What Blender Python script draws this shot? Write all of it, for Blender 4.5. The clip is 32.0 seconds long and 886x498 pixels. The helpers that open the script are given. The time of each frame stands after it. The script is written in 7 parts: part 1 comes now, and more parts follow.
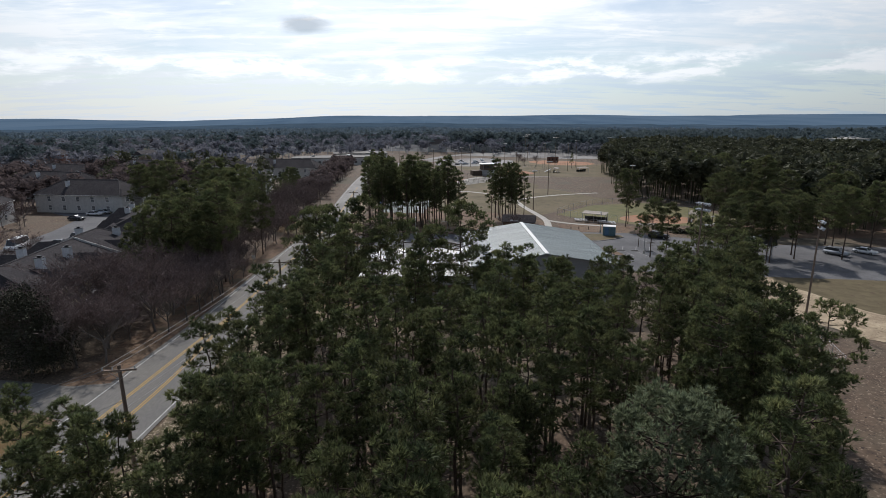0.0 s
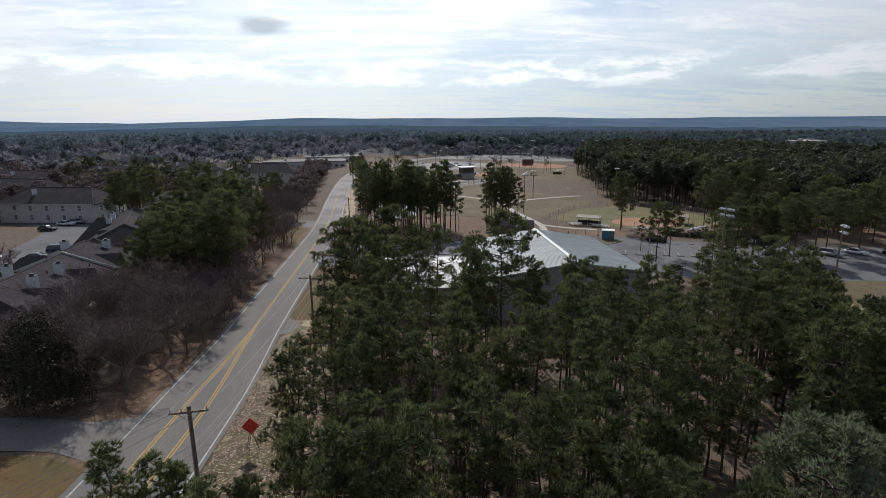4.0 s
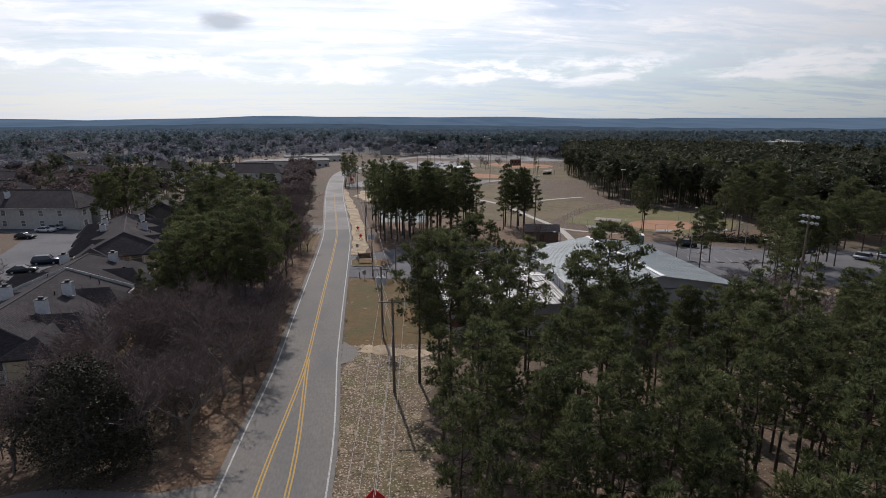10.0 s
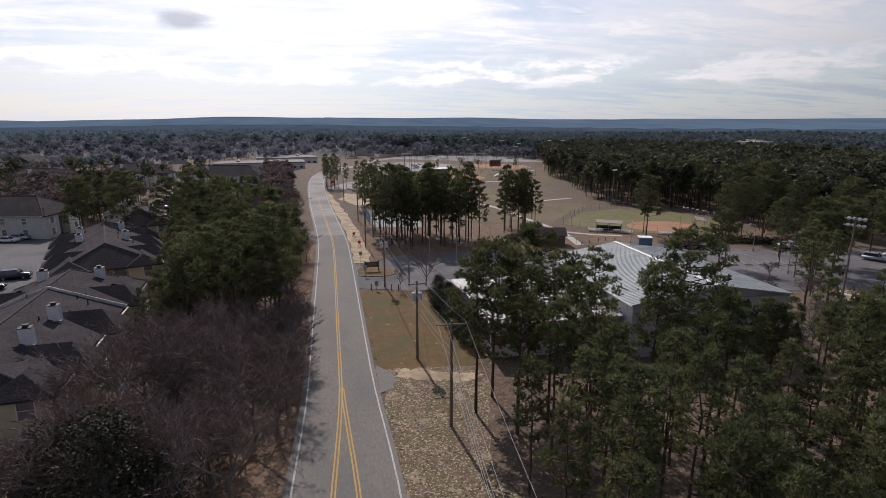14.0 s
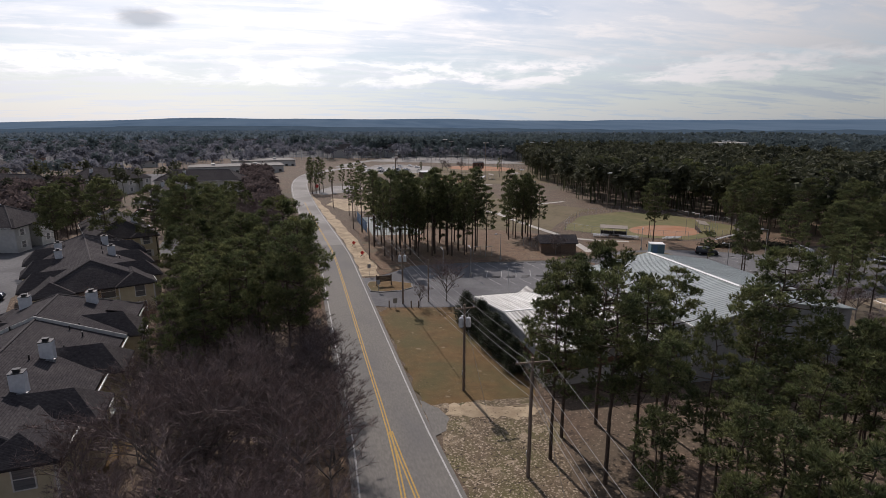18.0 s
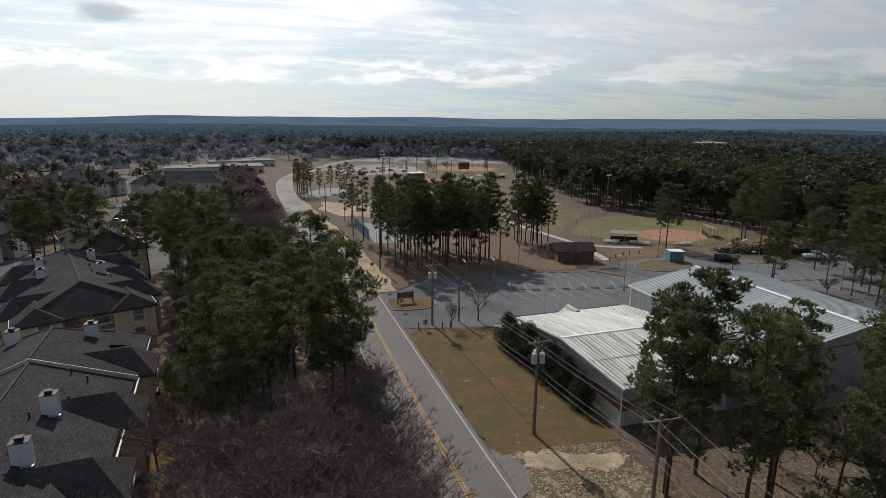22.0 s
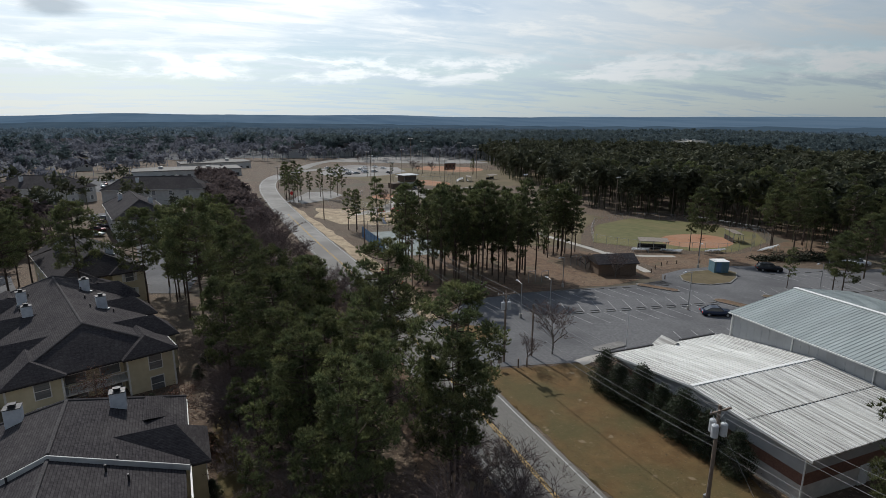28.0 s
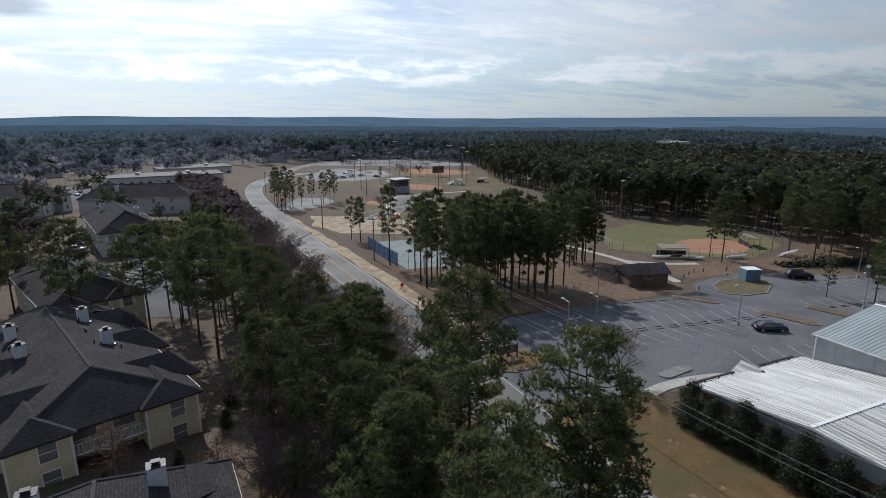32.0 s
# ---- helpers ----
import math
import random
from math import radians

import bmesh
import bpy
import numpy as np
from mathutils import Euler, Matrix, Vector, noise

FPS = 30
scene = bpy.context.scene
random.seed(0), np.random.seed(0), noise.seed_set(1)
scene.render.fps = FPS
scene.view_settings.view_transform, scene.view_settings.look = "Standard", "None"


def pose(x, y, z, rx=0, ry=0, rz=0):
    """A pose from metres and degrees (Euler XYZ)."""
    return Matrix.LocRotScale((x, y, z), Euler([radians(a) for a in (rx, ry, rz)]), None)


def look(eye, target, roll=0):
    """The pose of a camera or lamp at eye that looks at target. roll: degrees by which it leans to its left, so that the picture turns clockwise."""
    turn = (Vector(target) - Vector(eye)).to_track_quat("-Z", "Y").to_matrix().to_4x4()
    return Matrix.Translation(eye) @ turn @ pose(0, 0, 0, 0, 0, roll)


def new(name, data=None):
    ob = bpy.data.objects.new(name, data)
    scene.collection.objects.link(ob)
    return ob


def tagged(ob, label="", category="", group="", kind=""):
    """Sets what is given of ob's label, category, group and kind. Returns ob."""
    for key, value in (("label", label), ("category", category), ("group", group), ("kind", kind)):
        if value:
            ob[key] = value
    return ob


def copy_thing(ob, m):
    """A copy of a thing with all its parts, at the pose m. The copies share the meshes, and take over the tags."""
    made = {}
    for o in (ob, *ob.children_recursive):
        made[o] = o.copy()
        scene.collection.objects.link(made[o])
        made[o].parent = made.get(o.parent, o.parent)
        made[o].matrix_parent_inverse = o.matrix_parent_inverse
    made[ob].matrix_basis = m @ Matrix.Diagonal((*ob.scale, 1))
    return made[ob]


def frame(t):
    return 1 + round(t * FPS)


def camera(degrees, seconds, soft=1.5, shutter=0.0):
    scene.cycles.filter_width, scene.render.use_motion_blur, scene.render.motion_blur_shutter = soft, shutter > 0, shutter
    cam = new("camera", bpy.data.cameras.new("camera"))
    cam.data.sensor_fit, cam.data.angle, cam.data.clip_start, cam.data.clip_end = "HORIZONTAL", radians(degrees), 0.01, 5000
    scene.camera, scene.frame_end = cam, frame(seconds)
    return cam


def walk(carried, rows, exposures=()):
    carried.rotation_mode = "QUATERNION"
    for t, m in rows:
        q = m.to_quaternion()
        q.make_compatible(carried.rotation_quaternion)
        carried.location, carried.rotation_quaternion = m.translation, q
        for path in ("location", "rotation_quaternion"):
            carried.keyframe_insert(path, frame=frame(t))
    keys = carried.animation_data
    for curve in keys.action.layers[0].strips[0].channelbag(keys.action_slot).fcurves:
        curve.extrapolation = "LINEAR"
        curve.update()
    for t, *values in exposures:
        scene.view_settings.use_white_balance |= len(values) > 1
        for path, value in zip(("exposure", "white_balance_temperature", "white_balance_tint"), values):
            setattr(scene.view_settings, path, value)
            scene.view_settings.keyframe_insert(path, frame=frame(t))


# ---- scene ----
cam = camera(78.2, 32.0, soft=0.5)
PATH = [
    (0, (27.643, -27.204, 24.899), (27.671, -25.26, 24.432), -0.4),
    (0.5, (26.781, -27.429, 25.202), (26.829, -25.485, 24.736), -0.3),
    (1, (25.969, -27.413, 25.405), (26.04, -25.469, 24.939), -0.4),
    (1.5, (25.097, -27.193, 25.475), (25.192, -25.25, 25.01), -0.4),
    (2, (24.152, -26.746, 25.436), (24.263, -24.803, 24.972), -0.4),
    (2.5, (22.96, -26.134, 25.383), (23.084, -24.192, 24.919), -0.4),
    (3, (21.683, -25.381, 25.307), (21.811, -23.439, 24.845), -0.4),
    (3.5, (20.396, -24.575, 25.246), (20.536, -22.634, 24.784), -0.4),
    (4, (19.146, -23.722, 25.366), (19.305, -21.782, 24.906), -0.4),
    (4.5, (18.006, -22.965, 25.565), (18.179, -21.026, 25.105), -0.2),
    (6.5, (13.651, -19.915, 25.793), (13.876, -17.982, 25.331), -0.1),
    (7, (12.602, -19.159, 25.758), (12.851, -17.229, 25.295), -0.0),
    (7.5, (11.557, -18.315, 25.707), (11.816, -16.387, 25.243), 0.0),
    (8, (10.667, -17.393, 25.598), (10.922, -15.464, 25.136), -0.1),
    (8.5, (9.703, -16.51, 25.542), (9.956, -14.581, 25.078), -0.1),
    (9, (8.899, -15.681, 25.276), (9.155, -13.751, 24.815), -0.2),
    (9.5, (7.988, -14.883, 25.328), (8.252, -12.955, 24.865), -0.1),
    (10, (6.962, -13.97, 25.311), (7.239, -12.044, 24.847), -0.0),
    (10.5, (5.917, -13.168, 25.051), (6.204, -11.244, 24.59), -0.0),
    (11, (4.895, -12.246, 24.935), (5.197, -10.323, 24.474), -0.0),
    (11.5, (4.005, -11.237, 24.851), (4.33, -9.318, 24.391), 0.0),
    (12, (3.134, -10.282, 24.744), (3.485, -8.368, 24.283), 0.1),
    (12.5, (2.245, -9.196, 24.696), (2.616, -7.286, 24.234), 0.1),
    (13, (1.33, -8.224, 24.703), (1.714, -6.317, 24.24), 0.1),
    (13.5, (0.687, -7.18, 24.842), (1.075, -5.273, 24.381), 0.1),
    (14, (-0.118, -6.177, 24.959), (0.276, -4.271, 24.498), 0.0),
    (14.5, (-0.915, -5.183, 25.051), (-0.514, -3.278, 24.59), 0.0),
    (16.5, (-4.324, -1.046, 25.491), (-3.852, 0.842, 25.03), 0.3),
    (17, (-5.072, -0.043, 25.462), (-4.596, 1.844, 25.001), 0.2),
    (17.5, (-5.635, 0.973, 25.381), (-5.158, 2.86, 24.922), 0.0),
    (18, (-6.28, 1.88, 25.34), (-5.785, 3.763, 24.883), -0.0),
    (18.5, (-7.097, 2.919, 25.344), (-6.579, 4.796, 24.886), 0.1),
    (19, (-7.935, 3.999, 25.335), (-7.414, 5.875, 24.877), 0.1),
    (19.5, (-8.629, 5.288, 25.416), (-8.093, 7.16, 24.957), 0.1),
    (20, (-9.441, 6.536, 25.602), (-8.896, 8.405, 25.142), 0.2),
    (20.5, (-10.138, 7.688, 25.793), (-9.572, 9.551, 25.332), 0.3),
    (21, (-10.91, 8.809, 25.911), (-10.338, 10.67, 25.451), 0.2),
    (21.5, (-11.663, 9.95, 26.041), (-11.083, 11.807, 25.58), 0.2),
    (22, (-12.439, 11.088, 26.128), (-11.849, 12.942, 25.665), 0.2),
    (22.5, (-13.033, 12.316, 26.141), (-12.435, 14.167, 25.678), 0.2),
    (23, (-13.698, 13.236, 26.075), (-13.092, 15.086, 25.615), 0.1),
    (23.5, (-14.318, 14.525, 26.17), (-13.708, 16.373, 25.709), -0.0),
    (24, (-15.072, 15.651, 26.239), (-14.466, 17.5, 25.777), -0.1),
    (24.5, (-15.844, 16.892, 26.271), (-15.232, 18.739, 25.809), -0.1),
    (25, (-16.53, 18.103, 26.21), (-15.907, 19.947, 25.748), -0.1),
    (25.5, (-17.232, 19.287, 26.14), (-16.592, 21.125, 25.678), -0.1),
    (26, (-18.012, 20.503, 26.225), (-17.369, 22.34, 25.763), -0.2),
    (26.5, (-18.777, 21.839, 26.409), (-18.132, 23.675, 25.946), -0.1),
    (28.5, (-21.715, 27.241, 26.892), (-20.992, 29.045, 26.422), 0.1),
    (29, (-22.431, 28.458, 26.998), (-21.702, 30.26, 26.529), 0.0),
    (29.5, (-23.161, 29.625, 27.162), (-22.43, 31.427, 26.694), -0.1),
    (30, (-23.916, 30.973, 27.298), (-23.179, 32.773, 26.83), -0.1),
    (30.5, (-24.524, 32.247, 27.322), (-23.779, 34.043, 26.855), -0.1),
    (31, (-25.216, 33.501, 27.306), (-24.452, 35.29, 26.839), -0.1),
    (31.5, (-25.924, 34.808, 27.273), (-25.145, 36.59, 26.807), -0.1),
    (32, (-26.352, 36.15, 27.22), (-25.562, 37.927, 26.755), -0.1),
]
walk(cam, [(t, look(eye, target, roll)) for t, eye, target, roll in PATH],
     [(0, 0.06, 6250, 13), (9, 0.04, 6350, 16), (13, 0.10, 6500, 21), (19, 0.0, 6650, 18), (22, -0.04, 6550, 12), (26, -0.06, 6450, 9), (32, 0.04, 5950, 12)])

# ---- sky and sun ----
SUN_AZ, SUN_EL = radians(-6.0), radians(42.0)
world = bpy.data.worlds.new("sky")
scene.world = world
world.use_nodes = True
wt = world.node_tree
wt.nodes.clear()


def wnode(kind, **props):
    n = wt.nodes.new(kind)
    for k, v in props.items():
        n.inputs[k].default_value = v
    return n


def wmath(op, a, b=None, c=None):
    n = wt.nodes.new("ShaderNodeMath")
    n.operation = op
    for k, v in enumerate((a, b, c)):
        if v is None:
            continue
        if isinstance(v, (int, float)):
            n.inputs[k].default_value = v
        else:
            wt.links.new(v, n.inputs[k])
    return n.outputs[0]


sky = wt.nodes.new("ShaderNodeTexSky")
sky.sky_type = "NISHITA"
sky.sun_disc = False
sky.sun_elevation, sky.sun_rotation = SUN_EL, SUN_AZ
sky.dust_density, sky.air_density = 0.2, 1.0
coord = wt.nodes.new("ShaderNodeTexCoord")
sep = wt.nodes.new("ShaderNodeSeparateXYZ")
wt.links.new(coord.outputs["Generated"], sep.inputs[0])
up = wmath("ADD", wmath("MAXIMUM", sep.outputs[2], 0.0), 0.10)
comb = wt.nodes.new("ShaderNodeCombineXYZ")
wt.links.new(wmath("DIVIDE", sep.outputs[0], up), comb.inputs[0])
wt.links.new(wmath("DIVIDE", sep.outputs[1], up), comb.inputs[1])


def clouds(scale, detail, sx, sy, shift, lo, hi, rough=0.6):
    m = wt.nodes.new("ShaderNodeMapping")
    m.inputs["Scale"].default_value = (sx, sy, 1)
    m.inputs["Location"].default_value = shift
    wt.links.new(comb.outputs[0], m.inputs[0])
    n = wnode("ShaderNodeTexNoise", Scale=scale, Detail=detail, Roughness=rough, Distortion=0.4)
    wt.links.new(m.outputs[0], n.inputs["Vector"])
    r = wt.nodes.new("ShaderNodeMapRange")
    r.interpolation_type = "SMOOTHSTEP"
    r.inputs[1].default_value, r.inputs[2].default_value = lo, hi
    wt.links.new(n.outputs[0], r.inputs[0])
    return r.outputs[0]


veil = clouds(0.55, 6, 1.0, 1.3, (3.1, 0.4, 0), 0.30, 0.62)
streak = clouds(1.3, 8, 0.55, 1.9, (1.7, 5.2, 0), 0.42, 0.66)
puffs = clouds(2.6, 10, 1.0, 1.4, (7.4, 2.2, 0), 0.50, 0.68, 0.62)
cover = wmath("MINIMUM", wmath("ADD", wmath("ADD", wmath("MULTIPLY_ADD", veil, 0.35, 0.35), wmath("MULTIPLY", streak, 0.45)), wmath("MULTIPLY", puffs, 0.3)), 1.0)
shade = clouds(1.7, 7, 0.8, 1.6, (2.0, 9.1, 0), 0.45, 0.75)
# thin cloud scatters the sun forwards: bright round the sun, dull away from it
dot = wt.nodes.new("ShaderNodeVectorMath")
dot.operation = "DOT_PRODUCT"
dot.inputs[1].default_value = (math.sin(SUN_AZ) * math.cos(SUN_EL), math.cos(SUN_AZ) * math.cos(SUN_EL), math.sin(SUN_EL))
wt.links.new(coord.outputs["Generated"], dot.inputs[0])
glow = wmath("POWER", wmath("MULTIPLY_ADD", dot.outputs["Value"], 0.5, 0.5), 5.0)
# the layer looks thinner overhead than along the slanting view to the horizon
thin = wt.nodes.new("ShaderNodeMapRange")
thin.interpolation_type = "SMOOTHSTEP"
for k, v in ((1, 0.22), (2, 0.70), (3, 1.0), (4, 0.32)):
    thin.inputs[k].default_value = v
wt.links.new(sep.outputs[2], thin.inputs[0])
cover = wmath("MULTIPLY", cover, thin.outputs[0])
haze = wt.nodes.new("ShaderNodeMapRange")
for k, v in ((1, 0.0), (2, 0.16), (3, 0.85), (4, 0.0)):
    haze.inputs[k].default_value = v
wt.links.new(sep.outputs[2], haze.inputs[0])
cover = wmath("MAXIMUM", cover, haze.outputs[0])
# a low bank of bright cumulus, and one small dark cloud
flat = wt.nodes.new("ShaderNodeMapping")
flat.inputs["Scale"].default_value = (1, 1, 3.4)
wt.links.new(coord.outputs["Generated"], flat.inputs[0])
lump = wnode("ShaderNodeTexNoise", Scale=7.5, Detail=9, Roughness=0.62, Distortion=0.3)
wt.links.new(flat.outputs[0], lump.inputs["Vector"])


def wstep(sock, lo, hi, a=0.0, b=1.0):
    r = wt.nodes.new("ShaderNodeMapRange")
    r.interpolation_type = "SMOOTHSTEP"
    for k, v in ((1, lo), (2, hi), (3, a), (4, b)):
        r.inputs[k].default_value = v
    wt.links.new(sock, r.inputs[0])
    return r.outputs[0]


crest = wmath("MULTIPLY_ADD", lump.outputs[0], 0.11, sep.outputs[2])
bank = wmath("MULTIPLY", wmath("MULTIPLY", wstep(crest, 0.108, 0.130), wstep(crest, 0.150, 0.170, 1.0, 0.0)), wstep(lump.outputs[0], 0.40, 0.55))
cover = wmath("MAXIMUM", cover, bank)
gap_to = wt.nodes.new("ShaderNodeVectorMath")
gap_to.operation = "SUBTRACT"
gap_to.inputs[1].default_value = (-0.2134, 0.9654, 0.1500)
wt.links.new(coord.outputs["Generated"], gap_to.inputs[0])
squash = wt.nodes.new("ShaderNodeVectorMath")
squash.operation = "MULTIPLY"
squash.inputs[1].default_value = (1, 1, 2.3)
wt.links.new(gap_to.outputs[0], squash.inputs[0])
reach_to = wt.nodes.new("ShaderNodeVectorMath")
reach_to.operation = "LENGTH"
wt.links.new(squash.outputs[0], reach_to.inputs[0])
grey = wstep(wmath("MULTIPLY_ADD", lump.outputs[0], 0.09, reach_to.outputs["Value"]), 0.055, 0.095, 1.0, 0.0)
SKY_STRENGTH = 0.08
bg_sky = wnode("ShaderNodeBackground", Strength=SKY_STRENGTH)
wt.links.new(sky.outputs[0], bg_sky.inputs[0])
cloud_col = wt.nodes.new("ShaderNodeMix")
cloud_col.data_type = "RGBA"
cloud_col.inputs[6].default_value, cloud_col.inputs[7].default_value = (0.95, 0.985, 0.985, 1), (0.55, 0.72, 0.83, 1)
wt.links.new(wmath("MAXIMUM", wmath("MULTIPLY", shade, 0.30), wmath("MULTIPLY", wmath("MULTIPLY", wstep(sep.outputs[2], 0.04, 0.15, 0.62, 0.0), wstep(sep.outputs[0], -0.35, 0.45, 0.40, 1.12)), wmath("SUBTRACT", 1.0, bank))), cloud_col.inputs[0])
bg_cloud = wnode("ShaderNodeBackground", Strength=1.0)
wt.links.new(cloud_col.outputs[2], bg_cloud.inputs[0])
low = wt.nodes.new("ShaderNodeMapRange")
for k, v in ((1, 0.0), (2, 0.15), (3, 0.92), (4, 1.0)):
    low.inputs[k].default_value = v
wt.links.new(sep.outputs[2], low.inputs[0])
wt.links.new(wmath("MULTIPLY", wmath("MULTIPLY_ADD", glow, 1.34, 0.27), wmath("MULTIPLY", wmath("MULTIPLY", low.outputs[0], wmath("MULTIPLY_ADD", bank, 0.16, 1.0)), wmath("MULTIPLY_ADD", grey, -0.45, 1.0))), bg_cloud.inputs[1])
mixs = wt.nodes.new("ShaderNodeMixShader")
wt.links.new(cover, mixs.inputs[0])
wt.links.new(bg_sky.outputs[0], mixs.inputs[1])
wt.links.new(bg_cloud.outputs[0], mixs.inputs[2])
out = wt.nodes.new("ShaderNodeOutputWorld")
wt.links.new(mixs.outputs[0], out.inputs[0])

sun = new("sun", bpy.data.lights.new("sun", "SUN"))
sun.data.energy, sun.data.angle, sun.data.color = 3.4, radians(0.6), (1.0, 0.95, 0.87)
aim = Vector((math.sin(SUN_AZ) * math.cos(SUN_EL), math.cos(SUN_AZ) * math.cos(SUN_EL), math.sin(SUN_EL)))
sun.matrix_world = look(aim * 100, (0, 0, 0))

# ---- materials ----


def material(name, c1, c2, scale=4.0, detail=6.0, c3=None, scale3=0.25, amount3=0.6, rough=0.85, bump=0.0, bump_scale=None,
             metal=0.0, vary=0.0, space="Position", stretch=(1, 1, 1), translucent=0.0, island=0.0, spec=0.3, speck=None):
    m = bpy.data.materials.new(name)
    m.use_nodes = True
    t = m.node_tree
    p = t.nodes["Principled BSDF"]
    p.inputs["Roughness"].default_value = rough
    p.inputs["Metallic"].default_value = metal
    p.inputs["Specular IOR Level"].default_value = spec
    if space == "Position":
        vec = t.nodes.new("ShaderNodeNewGeometry").outputs["Position"]
    else:
        vec = t.nodes.new("ShaderNodeTexCoord").outputs["Object"]
    mp = t.nodes.new("ShaderNodeMapping")
    mp.inputs["Scale"].default_value = stretch
    t.links.new(vec, mp.inputs[0])

    def noise_of(s, d):
        n = t.nodes.new("ShaderNodeTexNoise")
        n.inputs["Scale"].default_value, n.inputs["Detail"].default_value = s, d
        t.links.new(mp.outputs[0], n.inputs["Vector"])
        return n.outputs[0]

    def ramp(sock, lo, hi):
        r = t.nodes.new("ShaderNodeMapRange")
        r.inputs[1].default_value, r.inputs[2].default_value = lo, hi
        t.links.new(sock, r.inputs[0])
        return r.outputs[0]

    def mix(fac, a, b):
        n = t.nodes.new("ShaderNodeMix")
        n.data_type = "RGBA"
        for k, v in ((0, fac), (6, a), (7, b)):
            if isinstance(v, (int, float)):
                n.inputs[k].default_value = v
            elif isinstance(v, tuple):
                n.inputs[k].default_value = (*v, 1)
            else:
                t.links.new(v, n.inputs[k])
        return n.outputs[2]

    col = mix(ramp(noise_of(scale, detail), 0.32, 0.68), c1, c2)
    if c3:
        f = t.nodes.new("ShaderNodeMath")
        f.operation = "MULTIPLY"
        t.links.new(ramp(noise_of(scale3, 5.0), 0.42, 0.62), f.inputs[0])
        f.inputs[1].default_value = amount3
        col = mix(f.outputs[0], col, c3)
    for sc, lo, colour in speck or ():
        col = mix(ramp(noise_of(sc, 3.0), lo, lo + 0.07), col, colour)
    for how, amt in (("Random", vary), ("Island", island)):
        if not amt:
            continue
        if how == "Random":
            rnd = t.nodes.new("ShaderNodeObjectInfo").outputs["Random"]
        else:
            rnd = t.nodes.new("ShaderNodeNewGeometry").outputs["Random Per Island"]
        h = t.nodes.new("ShaderNodeHueSaturation")
        t.links.new(ramp(rnd, 0, 1), h.inputs["Value"])
        r = h.inputs["Value"].links[0].from_node
        r.inputs[3].default_value, r.inputs[4].default_value = 1 - amt, 1 + amt
        t.links.new(col, h.inputs["Color"])
        col = h.outputs[0]
    t.links.new(col, p.inputs["Base Color"])
    if bump:
        b = t.nodes.new("ShaderNodeBump")
        b.inputs["Strength"].default_value = bump
        b.inputs["Distance"].default_value = 0.05
        t.links.new(noise_of(bump_scale or scale * 3, 8.0), b.inputs["Height"])
        t.links.new(b.outputs[0], p.inputs["Normal"])
    if translucent:
        tr = t.nodes.new("ShaderNodeBsdfTranslucent")
        t.links.new(col, tr.inputs[0])
        ms = t.nodes.new("ShaderNodeMixShader")
        ms.inputs[0].default_value = translucent
        t.links.new(p.outputs[0], ms.inputs[1])
        t.links.new(tr.outputs[0], ms.inputs[2])
        t.links.new(ms.outputs[0], t.nodes["Material Output"].inputs[0])
    return m


M_GROUND = material("forest_floor", (0.068, 0.047, 0.033), (0.130, 0.090, 0.062), 1.4, 9, (0.108, 0.086, 0.060), 0.12, 0.65, 0.95, 0.6, speck=((4.5, 0.60, (0.26, 0.20, 0.145)), (3.1, 0.61, (0.032, 0.025, 0.02)), (0.03, 0.56, (0.092, 0.078, 0.055))))
M_VERGE = material("leaf_litter_verge", (0.080, 0.060, 0.038), (0.165, 0.125, 0.082), 1.3, 11, (0.098, 0.090, 0.038), 0.3, 0.8, 0.95, 0.5, speck=((0.55, 0.60, (0.24, 0.19, 0.13)), (5.5, 0.56, (0.36, 0.295, 0.225)), (3.0, 0.60, (0.28, 0.22, 0.16)), (4.2, 0.59, (0.042, 0.030, 0.022))))
M_DRYGRASS = material("dry_grass", (0.096, 0.056, 0.021), (0.146, 0.090, 0.036), 0.9, 12, (0.078, 0.070, 0.028), 0.16, 0.8, 0.95, 0.4, speck=((9.0, 0.62, (0.19, 0.140, 0.078)), (6.3, 0.62, (0.056, 0.042, 0.021)), (0.8, 0.66, (0.185, 0.140, 0.085))))
M_FIELD = material("dormant_field_grass", (0.084, 0.067, 0.034), (0.128, 0.102, 0.055), 0.5, 10, (0.155, 0.122, 0.072), 0.06, 0.75, 0.95, 0.3, speck=((1.1, 0.62, (0.085, 0.06, 0.036)),))
M_GREEN = material("outfield_grass", (0.092, 0.094, 0.036), (0.138, 0.130, 0.054), 0.5, 9, (0.17, 0.135, 0.065), 0.07, 0.6, 0.95, 0.3)
M_CLAY = material("infield_clay", (0.26, 0.125, 0.066), (0.34, 0.165, 0.092), 0.8, 8, (0.31, 0.20, 0.13), 0.15, 0.5, 0.95, 0.2)
M_SAND = material("pale_sand", (0.32, 0.25, 0.165), (0.45, 0.365, 0.25), 1.2, 9, (0.20, 0.15, 0.098), 0.45, 0.65, 0.95, 0.4, speck=((2.2, 0.61, (0.15, 0.11, 0.072)), (5.5, 0.63, (0.11, 0.082, 0.055))))
M_STRAW = material("pine_straw", (0.098, 0.060, 0.038), (0.165, 0.106, 0.066), 0.9, 9, (0.185, 0.138, 0.094), 0.13, 0.45, 0.95, 0.4, speck=((4.0, 0.62, (0.27, 0.215, 0.155)), (2.4, 0.60, (0.050, 0.034, 0.026)), (0.22, 0.60, (0.110, 0.086, 0.054))))
